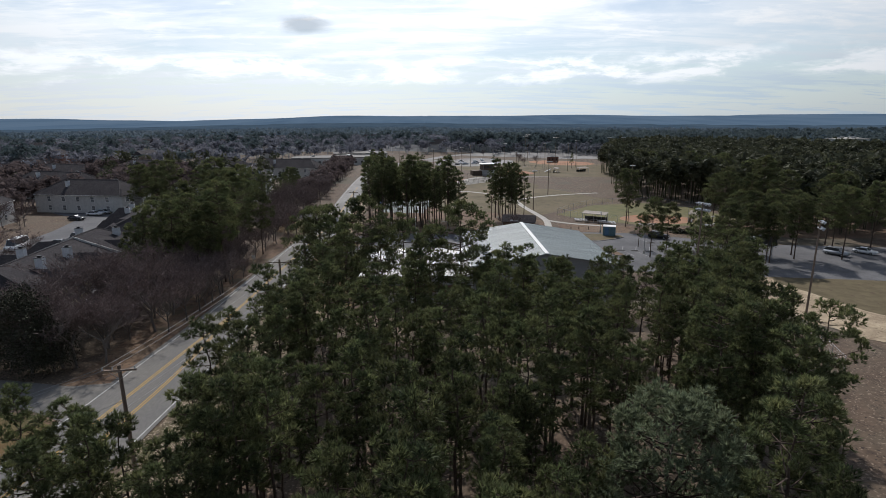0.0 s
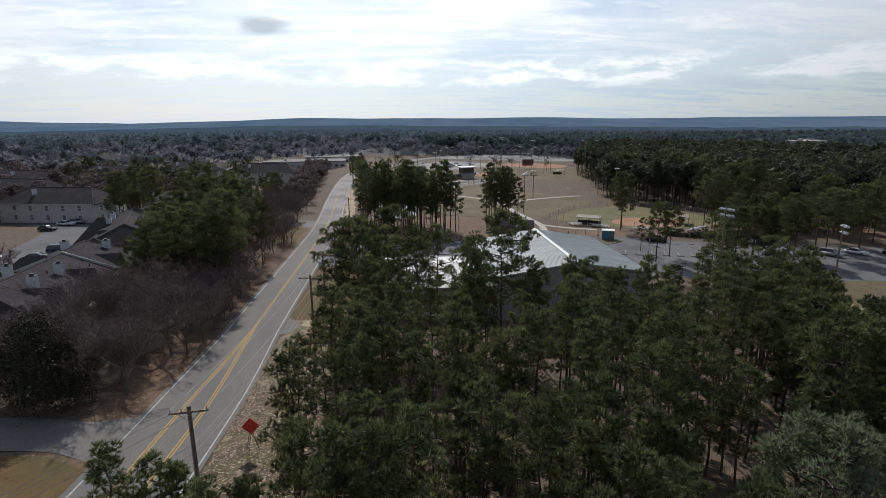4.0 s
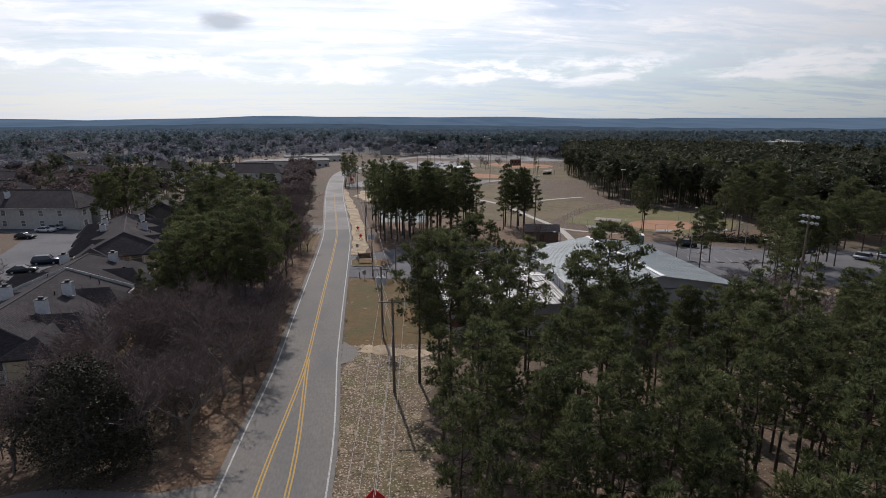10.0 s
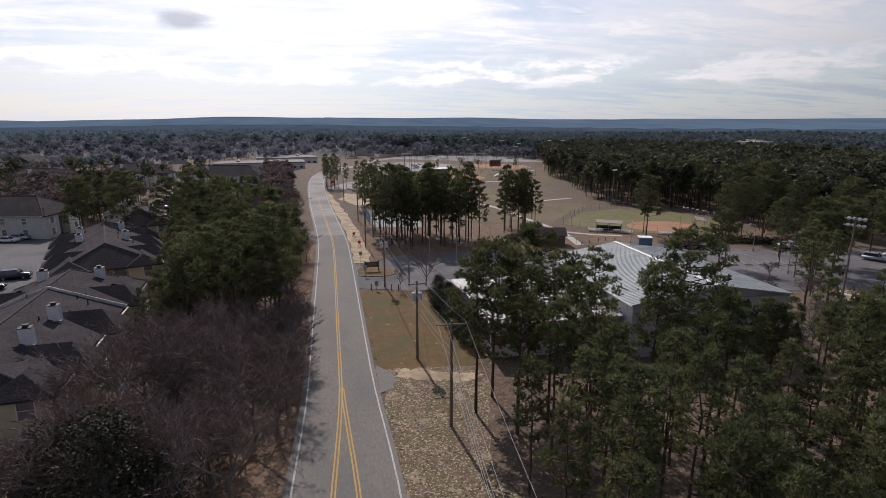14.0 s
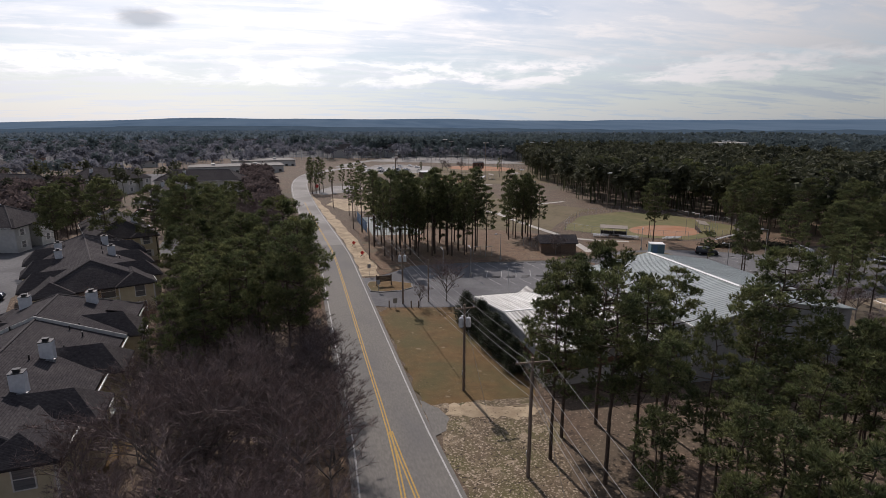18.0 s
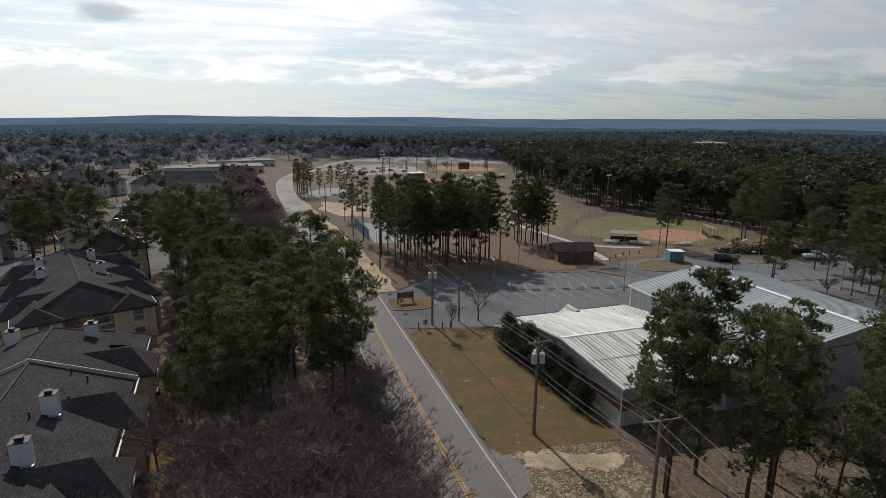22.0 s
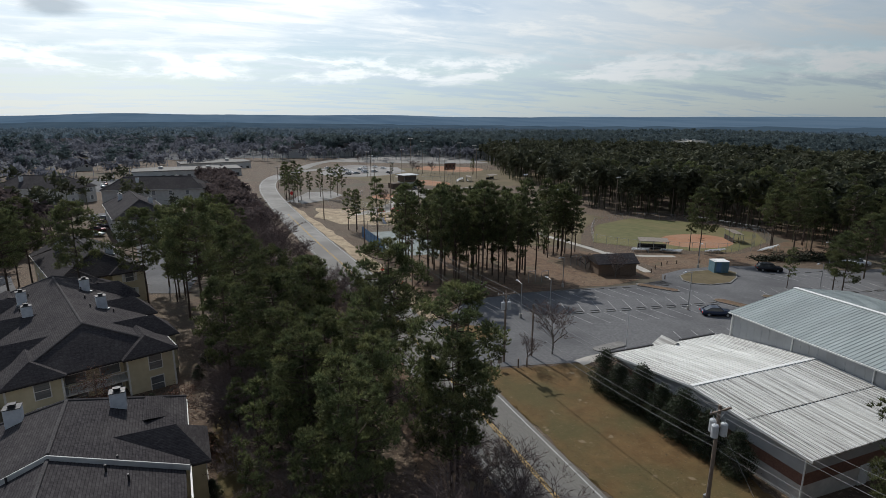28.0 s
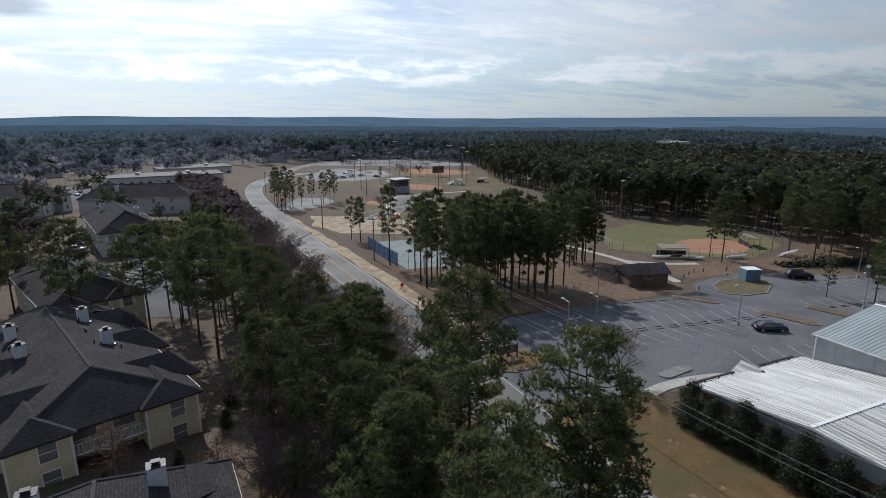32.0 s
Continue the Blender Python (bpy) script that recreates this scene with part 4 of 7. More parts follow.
for x, y, k, s in [(14.3, 40.0, 2, 1.0), (18.4, 41.4, 0, 0.98), (30.7, 35.4, 0, 1.0)]:
    plant(BROAD[k], x, y, x * 77 % 360, s)
for x, y, s in [(6.2, -1.8, 0.82), (7.6, -0.2, 0.8), (9.0, -4.9, 0.84), (11.0, -4.1, 0.8), (12.8, -4.4, 0.82), (15.1, -4.9, 0.8), (16.9, -3.4, 0.84), (17.2, 1.2, 0.86), (16.9, -6.1, 0.8), (20.7, 1.3, 0.9), (15.3, -6.9, 0.78), (30.9, -3.2, 0.84)]:
    plant(NEAR[int(x * 3) % 5], x, y, x * 77 % 360, s)
for x, y, s in [(8.8, -7, 0.66), (10.6, -3.5, 0.7), (12.6, -8, 0.74), (15.5, -9, 0.70), (7.6, -9.5, 0.6), (18, -6, 0.72)]:
    plant(NEAR[int(x) % 5], x, y, x * 77 % 360, s)
scatter(NEAR + TALL, [(47, 4), (50.5, 6.5), (54.5, 12), (57.5, 19), (61, 30), (69, 38), (64, 41), (58, 30), (53, 18)], 3.3, 104, (0.84, 1.0))
M_PALENEEDLE = material("pale_soft_needles", (0.115, 0.150, 0.088), (0.205, 0.240, 0.145), 0.9, 4, (0.24, 0.26, 0.16), 0.5, 0.4, 0.6, space="Object", island=0.45, translucent=0.45, spec=0.25)
pale = make_pine(77, 12.0, 0.22, 4.5, 60, 6, 14, 10, 0.34, 0.036, "large pale green pine with a soft rounded crown", stubs=8, ragged=0.2, widest=0.4)
for ob in pale.children:
    if ob.name.startswith("crown"):
        ob.data.materials[0] = M_PALENEEDLE
pale.matrix_world = pose(40.2, -1.6, ground_z(40.2, -1.6), 0, 0, 40)
plant(TALL[0], 53.8, 6.8, 250, 0.86)
for x, y, s in [(48.2, 9.5, 0.92), (50.8, 13.5, 0.9), (45.5, 4.5, 0.95), (54.5, 18.5, 0.88), (57.5, 24, 0.9), (47.5, -0.5, 0.85), (43.5, -6, 0.9), (51.5, 22, 0.85)]:
    plant(TALL[int(x) % 2], x, y, x * 77 % 360, s)
for x, y, s in [(6.2, -1.0, 0.64), (8.4, -0.2, 0.68), (8.6, -4.2, 0.68), (4.9, -8.5, 0.55), (6.4, -6.2, 0.6), (5.4, -11, 0.6), (8.2, -11.5, 0.66), (10.5, -11, 0.7)]:
    plant(NEAR[int(x) % 5], x, y, x * 77 % 360, s)
# grove by the park lot, and lone pines of the park
for x, y in [(10.4, 129.3), (12.1, 136.7), (13.1, 121), (15.5, 124.5), (18.7, 120.7), (20.3, 116.2), (22.5, 121), (25, 117.5), (28.1, 119.2), (28.9, 114.9), (17, 129.5), (21, 128), (25.5, 126), (14.5, 117.8), (30.5, 123), (24, 113), (27, 131), (19.5, 134), (11.5, 126.5), (16, 120), (22, 117.5), (18, 125), (23.5, 124), (27.5, 116.5), (26, 122), (29.5, 127), (20, 131.5), (23, 132), (15, 132), (13, 133.5), (24.5, 129), (33, 120), (21.5, 114.6), (17.5, 116.5), (9.5, 124), (31, 117.5), (8.9, 143.3), (11.2, 109.5), (14.2, 111), (17.3, 112), (20.4, 112.4), (24.5, 111.5), (27.6, 112.4), (31.2, 115.8), (13, 114.5), (16, 114.5), (10.4, 114), (34, 116.4)]:
    plant(MID[int(x * 7 + y) % 3], x, y, x * 91 % 360, 0.95 + (x * 13 % 7) * 0.035)
for x, y, s in [(48.1, 128.8, 1.1), (47.9, 134.8, 1.05), (50.5, 131, 1.1), (45.5, 132, 1.1), (52, 136, 1.0), (44, 128, 0.95), (49.4, 126.8, 1.0), (46.6, 129.8, 1.12), (51.5, 133.4, 1.05), (49.6, 132.8, 1.1), (54, 132, 0.9), (47, 137, 1.0), (82.8, 125.4, 0.7), (8.2, 172.4, 0.8), (9.8, 169.6, 0.72), (10.8, 173.5, 0.7), (-1.5, 247, 0.85), (-1.8, 238, 0.9), (-1.4, 230, 0.85), (1.5, 229.7, 0.8), (1.8, 242, 0.9), (3.2, 235, 0.85), (0.4, 251, 0.8), (6.8, 238, 0.7), (11.8, 244, 0.75), (15.1, 239.5, 0.85), (19.0, 246, 0.85), (21.5, 250, 0.8), (117.5, 332, 0.68), (66, 330, 0.5), (72, 62, 0.95), (70.5, 57, 0.8)]:
    plant(MID[int(x * 3 + y) % 3], x, y, y * 37 % 360, s)
scatter(TALL + BROAD, [(112, 119), (124, 128), (127, 146), (127, 168), (112, 204), (126, 214), (140, 190), (142, 150), (140, 122)], 8.0, 301, (0.85, 1.15))
for x, y, k, s in [(80.3, 120, 2, 1.02), (104.2, 114.4, 0, 0.95), (104.9, 121, 1, 0.9), (92.6, 81.0, 2, 0.92), (77.9, 87.5, 2, 0.7), (96.4, 93.5, 0, 0.78), (105.5, 87.4, 1, 0.85), (115.6, 89.1, 0, 0.9), (111.3, 115, 2, 1.0), (109.1, 123.8, 1, 1.0), (122, 100, 0, 1.0), (130, 96, 2, 1.0), (140, 103, 1, 1.0), (128, 108, 2, 1.0), (117, 110, 0, 1.0), (136, 114, 1, 1.0), (148, 104, 0, 1.1), (82, 71, 2, 0.85), (100.5, 88, 1, 0.85), (126, 83, 0, 0.95), (90.3, 78, 2, 0.8), (95.8, 79.4, 1, 0.75), (103.4, 83.2, 2, 0.85), (114, 83.6, 0, 0.9), (72.5, 82.6, 2, 0.8)]:
    plant(BROAD[k], x, y, x * 57 % 360, s)
# belt of trees along the west side of the road
for x, y, k, s in [(-8.6, 71.0, 0, 1.02), (-6.8, 59.2, 0, 0.97), (-8.2, 57.0, 2, 0.84), (-6.9, 79.5, 2, 0.8), (-22.6, 81.4, 2, 0.88), (-26.3, 108.4, 0, 1.12), (-43.8, 121, 1, 1.05), (-14.5, 80, 2, 0.9), (-13.5, 88, 2, 0.72), (-18.5, 74, 0, 0.9), (-16, 66, 2, 0.85),
                   (-17.5, 90, 1, 0.84), (-21.5, 98, 0, 0.95), (-28.5, 114, 2, 1.0), (-23.5, 118, 1, 1.0), (-35, 121.5, 0, 0.95), (-55, 127, 2, 1.0), (-20, 106, 2, 0.85), (-55.5, 139.5, 0, 0.95), (-57, 133, 1, 0.9), (-58, 141, 2, 0.9), (-33, 133, 1, 0.9), (-29, 142, 0, 0.85)]:
    plant(BROAD[k], x, y, x * 37 % 360, s)
scatter(BARE, [(-6.8, 24), (-6.2, 36), (-6.0, 54), (-10, 54), (-12, 46), (-18, 44), (-18, 26)], 3.1, 202, (0.8, 1.08))
scatter(BARE, [(-18, 26), (-18, 44), (-24, 43), (-24, 26)], 3.3, 217, (0.55, 0.75))
scatter(BARE, [(-9, 24.2), (-24, 25.5), (-32, 25.5), (-32, 31), (-9, 28)], 3.4, 218, (0.7, 0.95))
scatter(NEAR, [(-18.5, 70), (-18, 100), (-23.5, 100), (-23, 86), (-22, 70)], 3.8, 219, (0.55, 0.82))
scatter(BARE, [(-24.6, 74), (-20, 74), (-19, 100), (-26, 96)], 3.0, 222, (0.45, 0.68))
scatter(BARE, [(-18, 50), (-19, 98), (-23.5, 98), (-22.5, 50)], 4.2, 220, (0.4, 0.62))
scatter(BARE, [(-12, 45), (-12, 66), (-24.5, 66), (-24, 45)], 5.0, 212, (0.6, 0.8))
scatter(NEAR + NEAR + TALL, [(-13, 49), (-13, 66), (-20, 66), (-19.5, 50)], 4.3, 213, (0.70, 0.92))
for x, y, k, s in [(-16.7, 71.9, 0, 1.0), (-15.7, 71.4, 1, 1.0), (-18.1, 74.3, 0, 0.95), (-14.2, 68.5, 1, 1.05), (-12.8, 73.0, 0, 0.9), (-19.6, 70.2, 1, 1.0), (-11.9, 66.5, 0, 0.8), (-17.4, 77.5, 1, 0.9), (-20.8, 62.5, 0, 1.0), (-21.3, 56.8, 1, 0.9), (-13.4, 77.8, 0, 1.0)]:
    plant(SLIM[k], x, y, x * 77 % 360, s)
for x, y, k, s in [(-12.6, 63.0, 0, 0.84), (-13.6, 57.2, 1, 0.86), (-17.2, 61.0, 0, 0.84), (-15.6, 53.0, 0, 0.8), (-11.2, 67.4, 1, 0.86), (-17.8, 66.6, 0, 0.84), (-14.4, 83.0, 0, 0.82)]:
    plant(TALL[k], x, y, x * 77 % 360, s)
for x, y, s in [(-4.9, 44.5, 0.82), (-4.8, 48.5, 0.8), (-5.0, 53, 0.75), (-4.9, 40.5, 0.8), (-5.2, 58, 0.7), (-4.9, 62, 0.6), (-5.4, 36.5, 0.8)]:
    plant(BARE[int(y) % 4], x, y, y * 61 % 360, s)
scatter(NEAR + TALL, [(-14, 76), (-15, 82), (-20, 92), (-24, 76)], 5.6, 203, (0.66, 0.9))
scatter(MID + BROAD[2:], [(-27, 150), (-30, 184), (-22, 190), (-16, 150)], 7.5, 216, (0.6, 0.85))
scatter(BARE, [(-6.4, 66), (-6.8, 118), (-20, 124), (-25, 70)], 4.6, 204, (0.6, 0.9))
scatter(MID, [(-20, 122), (-22, 134), (-30, 138), (-33, 122)], 6.0, 205, (0.75, 0.95))
scatter(BARE, [(-8, 128), (-13, 190), (-26, 190), (-22, 126)], 4.4, 206, (0.7, 1.0))
scatter(BARE, [(-52, 36), (-46, 82), (-52, 84), (-60, 60)], 5.5, 207, (0.7, 1.0))
scatter(BARE, [(-78, 84), (-74, 104), (-80, 122), (-98, 122), (-96, 90)], 6.0, 208, (0.6, 0.9))
scatter(TALL + MID, [(-35, 120), (-24, 116), (-23, 126), (-33, 130)], 5.6, 221, (0.7, 0.95))
for x, y, s in [(-13.5, 24.5, 1.0), (-17, 27, 0.85), (-11.5, 20.8 + 4, 0.7)]:
    plant(MAGNOLIA, x, y, x * 50 % 360, s)
for x, y in [(14.7, 67.4), (15.3, 64.9), (15.4, 62.2), (15.3, 59.4), (15.5, 56.6), (15.4, 53.6), (14.9, 70.0)]:
    plant(SHRUB, x, y, x * y % 360, 0.98 + (x * y % 3) * 0.1)


# ---- apartment houses ----
def hip_roof(bm, x0, y0, x1, y1, z, rise, run0, run1, over=0.5, thick=0.22):
    """A hip roof with its ridge along y; run0 and run1 are the hips' depths at the two ends (0 makes a gable)."""
    x0, x1, y0, y1 = x0 - over, x1 + over, y0 - over, y1 + over
    cx = (x0 + x1) / 2
    c = [(x0, y0), (x1, y0), (x1, y1), (x0, y1)]
    lo = [bm.verts.new((x, y, z - thick)) for x, y in c]
    hi = [bm.verts.new((x, y, z)) for x, y in c]
    r0, r1 = bm.verts.new((cx, y0 + run0, z + rise)), bm.verts.new((cx, y1 - run1, z + rise))
    bm.faces.new(lo[::-1])
    for k in range(4):
        bm.faces.new((lo[k], lo[(k + 1) % 4], hi[(k + 1) % 4], hi[k]))
    bm.faces.new((hi[0], hi[1], r0))
    bm.faces.new((hi[1], hi[2], r1, r0))
    bm.faces.new((hi[2], hi[3], r1))
    bm.faces.new((hi[3], hi[0], r0, r1))
    return bm


def side_hip(bm, x0, x1, y0, y1, z, rise, over=0.4, thick=0.18):
    """A small hip over a bay, its ridge running back along x towards x0; x1 is the outer side."""
    s = 1 if x1 > x0 else -1
    xo = x1 + s * over
    y0, y1 = y0 - over, y1 + over
    cy = (y0 + y1) / 2
    pts = [(x0, y0, z - thick), (xo, y0, z - thick), (xo, y1, z - thick), (x0, y1, z - thick), (x0, y0, z), (xo, y0, z), (xo, y1, z), (x0, y1, z),
           (xo - s * (y1 - y0) * 0.42, cy, z + rise), (x0 - s * 4.9, cy, z + rise)]
    return hull(bm, pts)


def window_unit(parent, x, y, z, w, h, face, shutters=False):
    """A framed sash window on a wall whose outward direction is face: 'e', 'w', 's' or 'n'."""
    e = new("window")
    e.parent = parent
    e.matrix_basis = pose(x, y, z, 0, 0, {"s": 0, "e": 90, "n": 180, "w": -90}[face])
    fr = bmesh.new()
    for a, b, c, d in ((-w / 2 - 0.09, -w / 2, -0.09, h + 0.09), (w / 2, w / 2 + 0.09, -0.09, h + 0.09)):
        box(fr, a, -0.06, c, b, 0.02, d)
    for c, d in ((-0.09, 0.0), (h, h + 0.09), (h / 2 - 0.03, h / 2 + 0.03)):
        box(fr, -w / 2, -0.055, c, w / 2, 0.018, d)
    if shutters:
        for s in (-1, 1):
            box(fr, s * (w / 2 + 0.32) - 0.18, -0.05, -0.02, s * (w / 2 + 0.32) + 0.18, 0.02, h + 0.02)
    part("frame", fr, M_TRIM, e, "white painted window frame")
    part("pane", a_box(-w / 2, -0.03, 0, w / 2, 0.01, h / 2 - 0.03), M_BLIND, e)
    part("pane", a_box(-w / 2, -0.025, h / 2 + 0.03, w / 2, 0.012, h), M_BLIND, e)
    return e


def apartment(cx, cy, turn, W, L, base, wall_h, rise, run, chimneys, siding, label, step=None, detail=True):
    """A two-storey apartment house: siding walls, hip roof, bays with small hips, chimneys and windows."""
    h = thing("apartment_house", cx, cy, base, turn, label, "house", "apartment houses")
    x, y = W / 2, L / 2
    bm = a_box(-x, -y + 2.4, -1.0, x, y - 2.4, wall_h - 0.1)
    part("wall", bm, siding, h)
    bays_at = [(-x, -x + 4.6, -y, -y + 2.4), (x - 4.6, x, -y, -y + 2.4), (-x, -x + 4.6, y - 2.4, y), (x - 4.6, x, y - 2.4, y)]
    for a, b, c, d in bays_at:
        part("corner_bay", a_box(a, c, -1.0, b, d, wall_h - 0.1), siding, h)
    roof = bmesh.new()
    if step is None:
        hip_roof(roof, -x, -y + 0.6, x, y - 0.6, wall_h, rise, run, run)
    else:
        hip_roof(roof, -x + 0.3, -y + 0.6, x - 0.3, step + 0.2, wall_h, rise, run, 0.0)
        hip_roof(roof, -x, step, x, y - 0.6, wall_h + 0.28, rise, 0.0, run)
    top = part("roof", roof, M_SHINGLE, h, "grey shingle hip roof")
    oy, zc = y - 0.6 + 0.5, wall_h + (0.28 if step is not None else 0.0)
    caps = [((0, -oy + run, wall_h + rise), (0, oy - run, zc + rise))] if step is None else [((0, -oy + run, wall_h + rise), (0, step - 0.4, wall_h + rise)), ((0, step - 0.4, zc + rise), (0, oy - run, zc + rise))]
    for sx in (-1, 1):
        caps.append(((sx * (x + (0.2 if step is not None else 0.5)), -oy, wall_h), (0, -oy + run, wall_h + rise)))
        caps.append(((sx * (x + 0.5), oy, zc), (0, oy - run, zc + rise)))
    for p, q in caps:
        part("ridge_cap", a_rod(p, q, 0.13, sides=6), M_CAP, top, "paler ridge shingles")
    if step is not None:
        fas = bmesh.new()
        zt, ys = wall_h + 0.33, step - 0.5
        for s in (-1, 1):
            hull(fas, [(0, ys - d, zt + rise - q) for d in (0.03, 0.12) for q in (0.0, 0.45)] + [(s * (x + 0.5), ys - d, zt - q) for d in (0.03, 0.12) for q in (0.0, 0.45)])
        part("rake_board", fas, M_GREYSIDING, h, "pale painted rake board at the roof step")
    slope = rise / (x + 0.5)
    for a, b, c, d in bays_at:
        cz = wall_h + 0.04
        m = (a + b) / 2
        s = -1 if c < 0 else 1
        yo = (c if s < 0 else d)
        rb = bmesh.new()
        hull(rb, [(a - 0.45, yo + s * 0.45, cz - 0.2), (b + 0.45, yo + s * 0.45, cz - 0.2), (a - 0.45, yo + s * 0.45, cz), (b + 0.45, yo + s * 0.45, cz),
                  (a - 0.45, yo - s * 2.6, cz - 0.2), (b + 0.45, yo - s * 2.6, cz - 0.2), (a - 0.45, yo - s * 2.6, cz), (b + 0.45, yo - s * 2.6, cz), (m, yo - s * 1.5, cz + 1.6), (m, yo - s * 5.6, cz + 1.6)])
        part("bay_roof", rb, M_SHINGLE, h)
    gut = bmesh.new()
    for s in (-1, 1):
        box(gut, s * (x + 0.5) - 0.05, -y + 0.2, wall_h - 0.16, s * (x + 0.5) + 0.07, y - 0.2, wall_h - 0.02)
    part("gutter", gut, M_TRIM, h, "pale gutter along the eaves")
    if not detail:
        for s, fc in ((-1, "w"), (1, "e")):
            for k in range(-2, 3):
                for fl in (0.9, 3.6):
                    window_unit(h, s * (x + 0.02), k * L / 6, fl, 1.1, 1.4, fc)
        for xx in (-x + 2.2, x - 2.2):
            for fl in (0.9, 3.6):
                window_unit(h, xx, -y - 0.02, fl, 1.2, 1.4, "s", True)
    else:
        # side bays with hips, windows and balconies
        for s, fc in ((-1, "w"), (1, "e")):
            for yc in [k for k in (-L * 0.30, -L * 0.02, L * 0.26)]:
                part("side_bay", a_box(min(s * x, s * (x + 1.5)), yc - 2.1, -1.0, max(s * x, s * (x + 1.5)), yc + 2.1, wall_h - 0.12), siding, h)
                part("bay_roof", side_hip(bmesh.new(), s * (x - 0.4), s * (x + 1.5), yc - 2.1, yc + 2.1, wall_h + 0.03, 2.1), M_SHINGLE, h)
                for fl in (0.9, 3.6):
                    window_unit(h, s * (x + 1.52), yc, fl, 1.5, 1.4, fc)
                    window_unit(h, s * (x + 0.02), yc + 3.6, fl, 1.0, 1.4, fc)
                rail = bmesh.new()
                for q in range(9):
                    box(rail, s * (x + 1.2) - 0.02, yc + 2.3 + q * 0.3 - 0.02, 2.7, s * (x + 1.2) + 0.02, yc + 2.3 + q * 0.3 + 0.02, 3.6)
                box(rail, s * (x + 1.2) - 0.04, yc + 2.2, 3.6, s * (x + 1.2) + 0.04, yc + 4.9, 3.68)
                box(rail, min(s * x, s * (x + 1.3)), yc + 2.15, 2.55, max(s * x, s * (x + 1.3)), yc + 4.9, 2.7)
                part("balcony", rail, M_TRIM, h, "white balcony rail")
        for s, fc in ((-1, "s"), (1, "n")):
            for xx in (-x + 2.9, x - 1.9):
                for fl in (0.7, 3.3):
                    window_unit(h, xx, s * (y + 0.02), fl, 1.25, 1.65, fc)
            for xx in (-1.6, 1.6):
                for fl in (0.35, 3.05):
                    window_unit(h, xx, s * (y - 2.38), fl, 1.8, 2.0, fc)
            deck = bmesh.new()
            box(deck, -x + 4.6, min(s * (y - 2.4), s * (y - 0.5)), 2.5, x - 4.6, max(s * (y - 2.4), s * (y - 0.5)), 2.66)
            for q in range(int((W - 9.4) / 0.3)):
                box(deck, -x + 4.75 + q * 0.3 - 0.02, s * (y - 0.6) - 0.02, 2.66, -x + 4.75 + q * 0.3 + 0.02, s * (y - 0.6) + 0.02, 3.5)
            box(deck, -x + 4.6, s * (y - 0.6) - 0.04, 3.5, x - 4.6, s * (y - 0.6) + 0.04, 3.58)
            part("balcony", deck, M_TRIM, h, "white balcony between the corner bays")
        for s in (-1, 1):
            for xx, yy in ((s * x, -y), (s * (x - 4.6), -y), (s * x, y), (s * (x - 4.6), y)):
                part("corner_board", a_box(xx - 0.09, yy - 0.09, -0.8, xx + 0.09, yy + 0.09, wall_h - 0.2), M_TRIM, h)
        r = random.Random(int(cx * 10))
        for _ in range(7):
            vx, vy = r.choice((-1, 1)) * r.uniform(1.5, 5.0), r.uniform(-y + 7, y - 7)
            vz = wall_h + rise - abs(vx) * slope
            part("vent_pipe", a_rod((vx, vy, vz - 0.2), (vx, vy, vz + 0.45), 0.07), M_DARKMETAL, h)
    for vx, vy in chimneys:
        vz = wall_h + rise - abs(vx) * slope
        ch = part("chimney", a_box(vx - 0.54, vy - 0.44, vz - 0.8, vx + 0.54, vy + 0.44, vz + 1.55, bevel=0.03), M_CHIMNEY, h, "white sided chimney stack")
        cap = bmesh.new()
        box(cap, vx - 0.57, vy - 0.47, vz + 1.55, vx + 0.57, vy + 0.47, vz + 1.61)
        box(cap, vx - 0.22, vy - 0.17, vz + 1.61, vx + 0.22, vy + 0.17, vz + 1.82)
        box(cap, vx - 0.28, vy - 0.22, vz + 1.82, vx + 0.28, vy + 0.22, vz + 1.87)
        part("chimney_cap", cap, M_DARKMETAL, ch, "dark metal chimney cap")
        part("flashing", a_box(vx - 0.7, vy - 0.7, vz - abs(slope) * 0.7 - 0.08, vx + 0.7, vy - 0.42, vz - 0.02), M_GALV, ch)
    return h


apartment(-41.3, 102.9, 20, 15, 33, -3.6, 5.2, 3.4, 4.6, [(3.3, -2.8), (2.9, 6.2), (-4.0, -0.4), (-4.0, 6.8)], M_SIDING, "cream two-storey apartment house with grey hip roof and white chimneys")
apartment(-32.8, 57.5, 4.8, 15, 34, -2.7, 5.2, 3.1, 3.2, [(3.3, 13.7), (-3.5, 14.4), (3.25, -2.0), (3.2, -8.7), (-3.4, -2.0)], M_SIDING, "cream apartment house with stepped grey roof and white chimneys", step=6.5)
apartment(-46.0, 135.0, 22, 12, 25, ground_z(-46, 135) + 0.1, 5.2, 3.4, 4.2, [(2.8, -5.5), (-2.8, 4.0)], M_SIDING, "cream apartment house with a dark hip roof behind pines", detail=False)
FAR_HOUSES = [(-46, 135)]
for x, y, a, w, l in [(-80, 146, 80, 13, 30), (-92, 108, 12, 13, 30), (-112, 178, 70, 13, 36), (-46, 196, 14, 13, 32), (-46, 252, 80, 13, 34), (-84, 262, 60, 13, 30), (-132, 216, 66, 13, 40), (-110, 240, 62, 13, 34), (-150, 160, 20, 13, 34), (-170, 250, 70, 13, 40)]:
    FAR_HOUSES.append((x, y))
    apartment(x, y, a, w, l, ground_z(x, y) + 0.1, 5.6, 4.0, 5.5, [(3, -6), (-3, 6)], M_GREYSIDING, "pale grey two-storey apartment house farther off", detail=False)


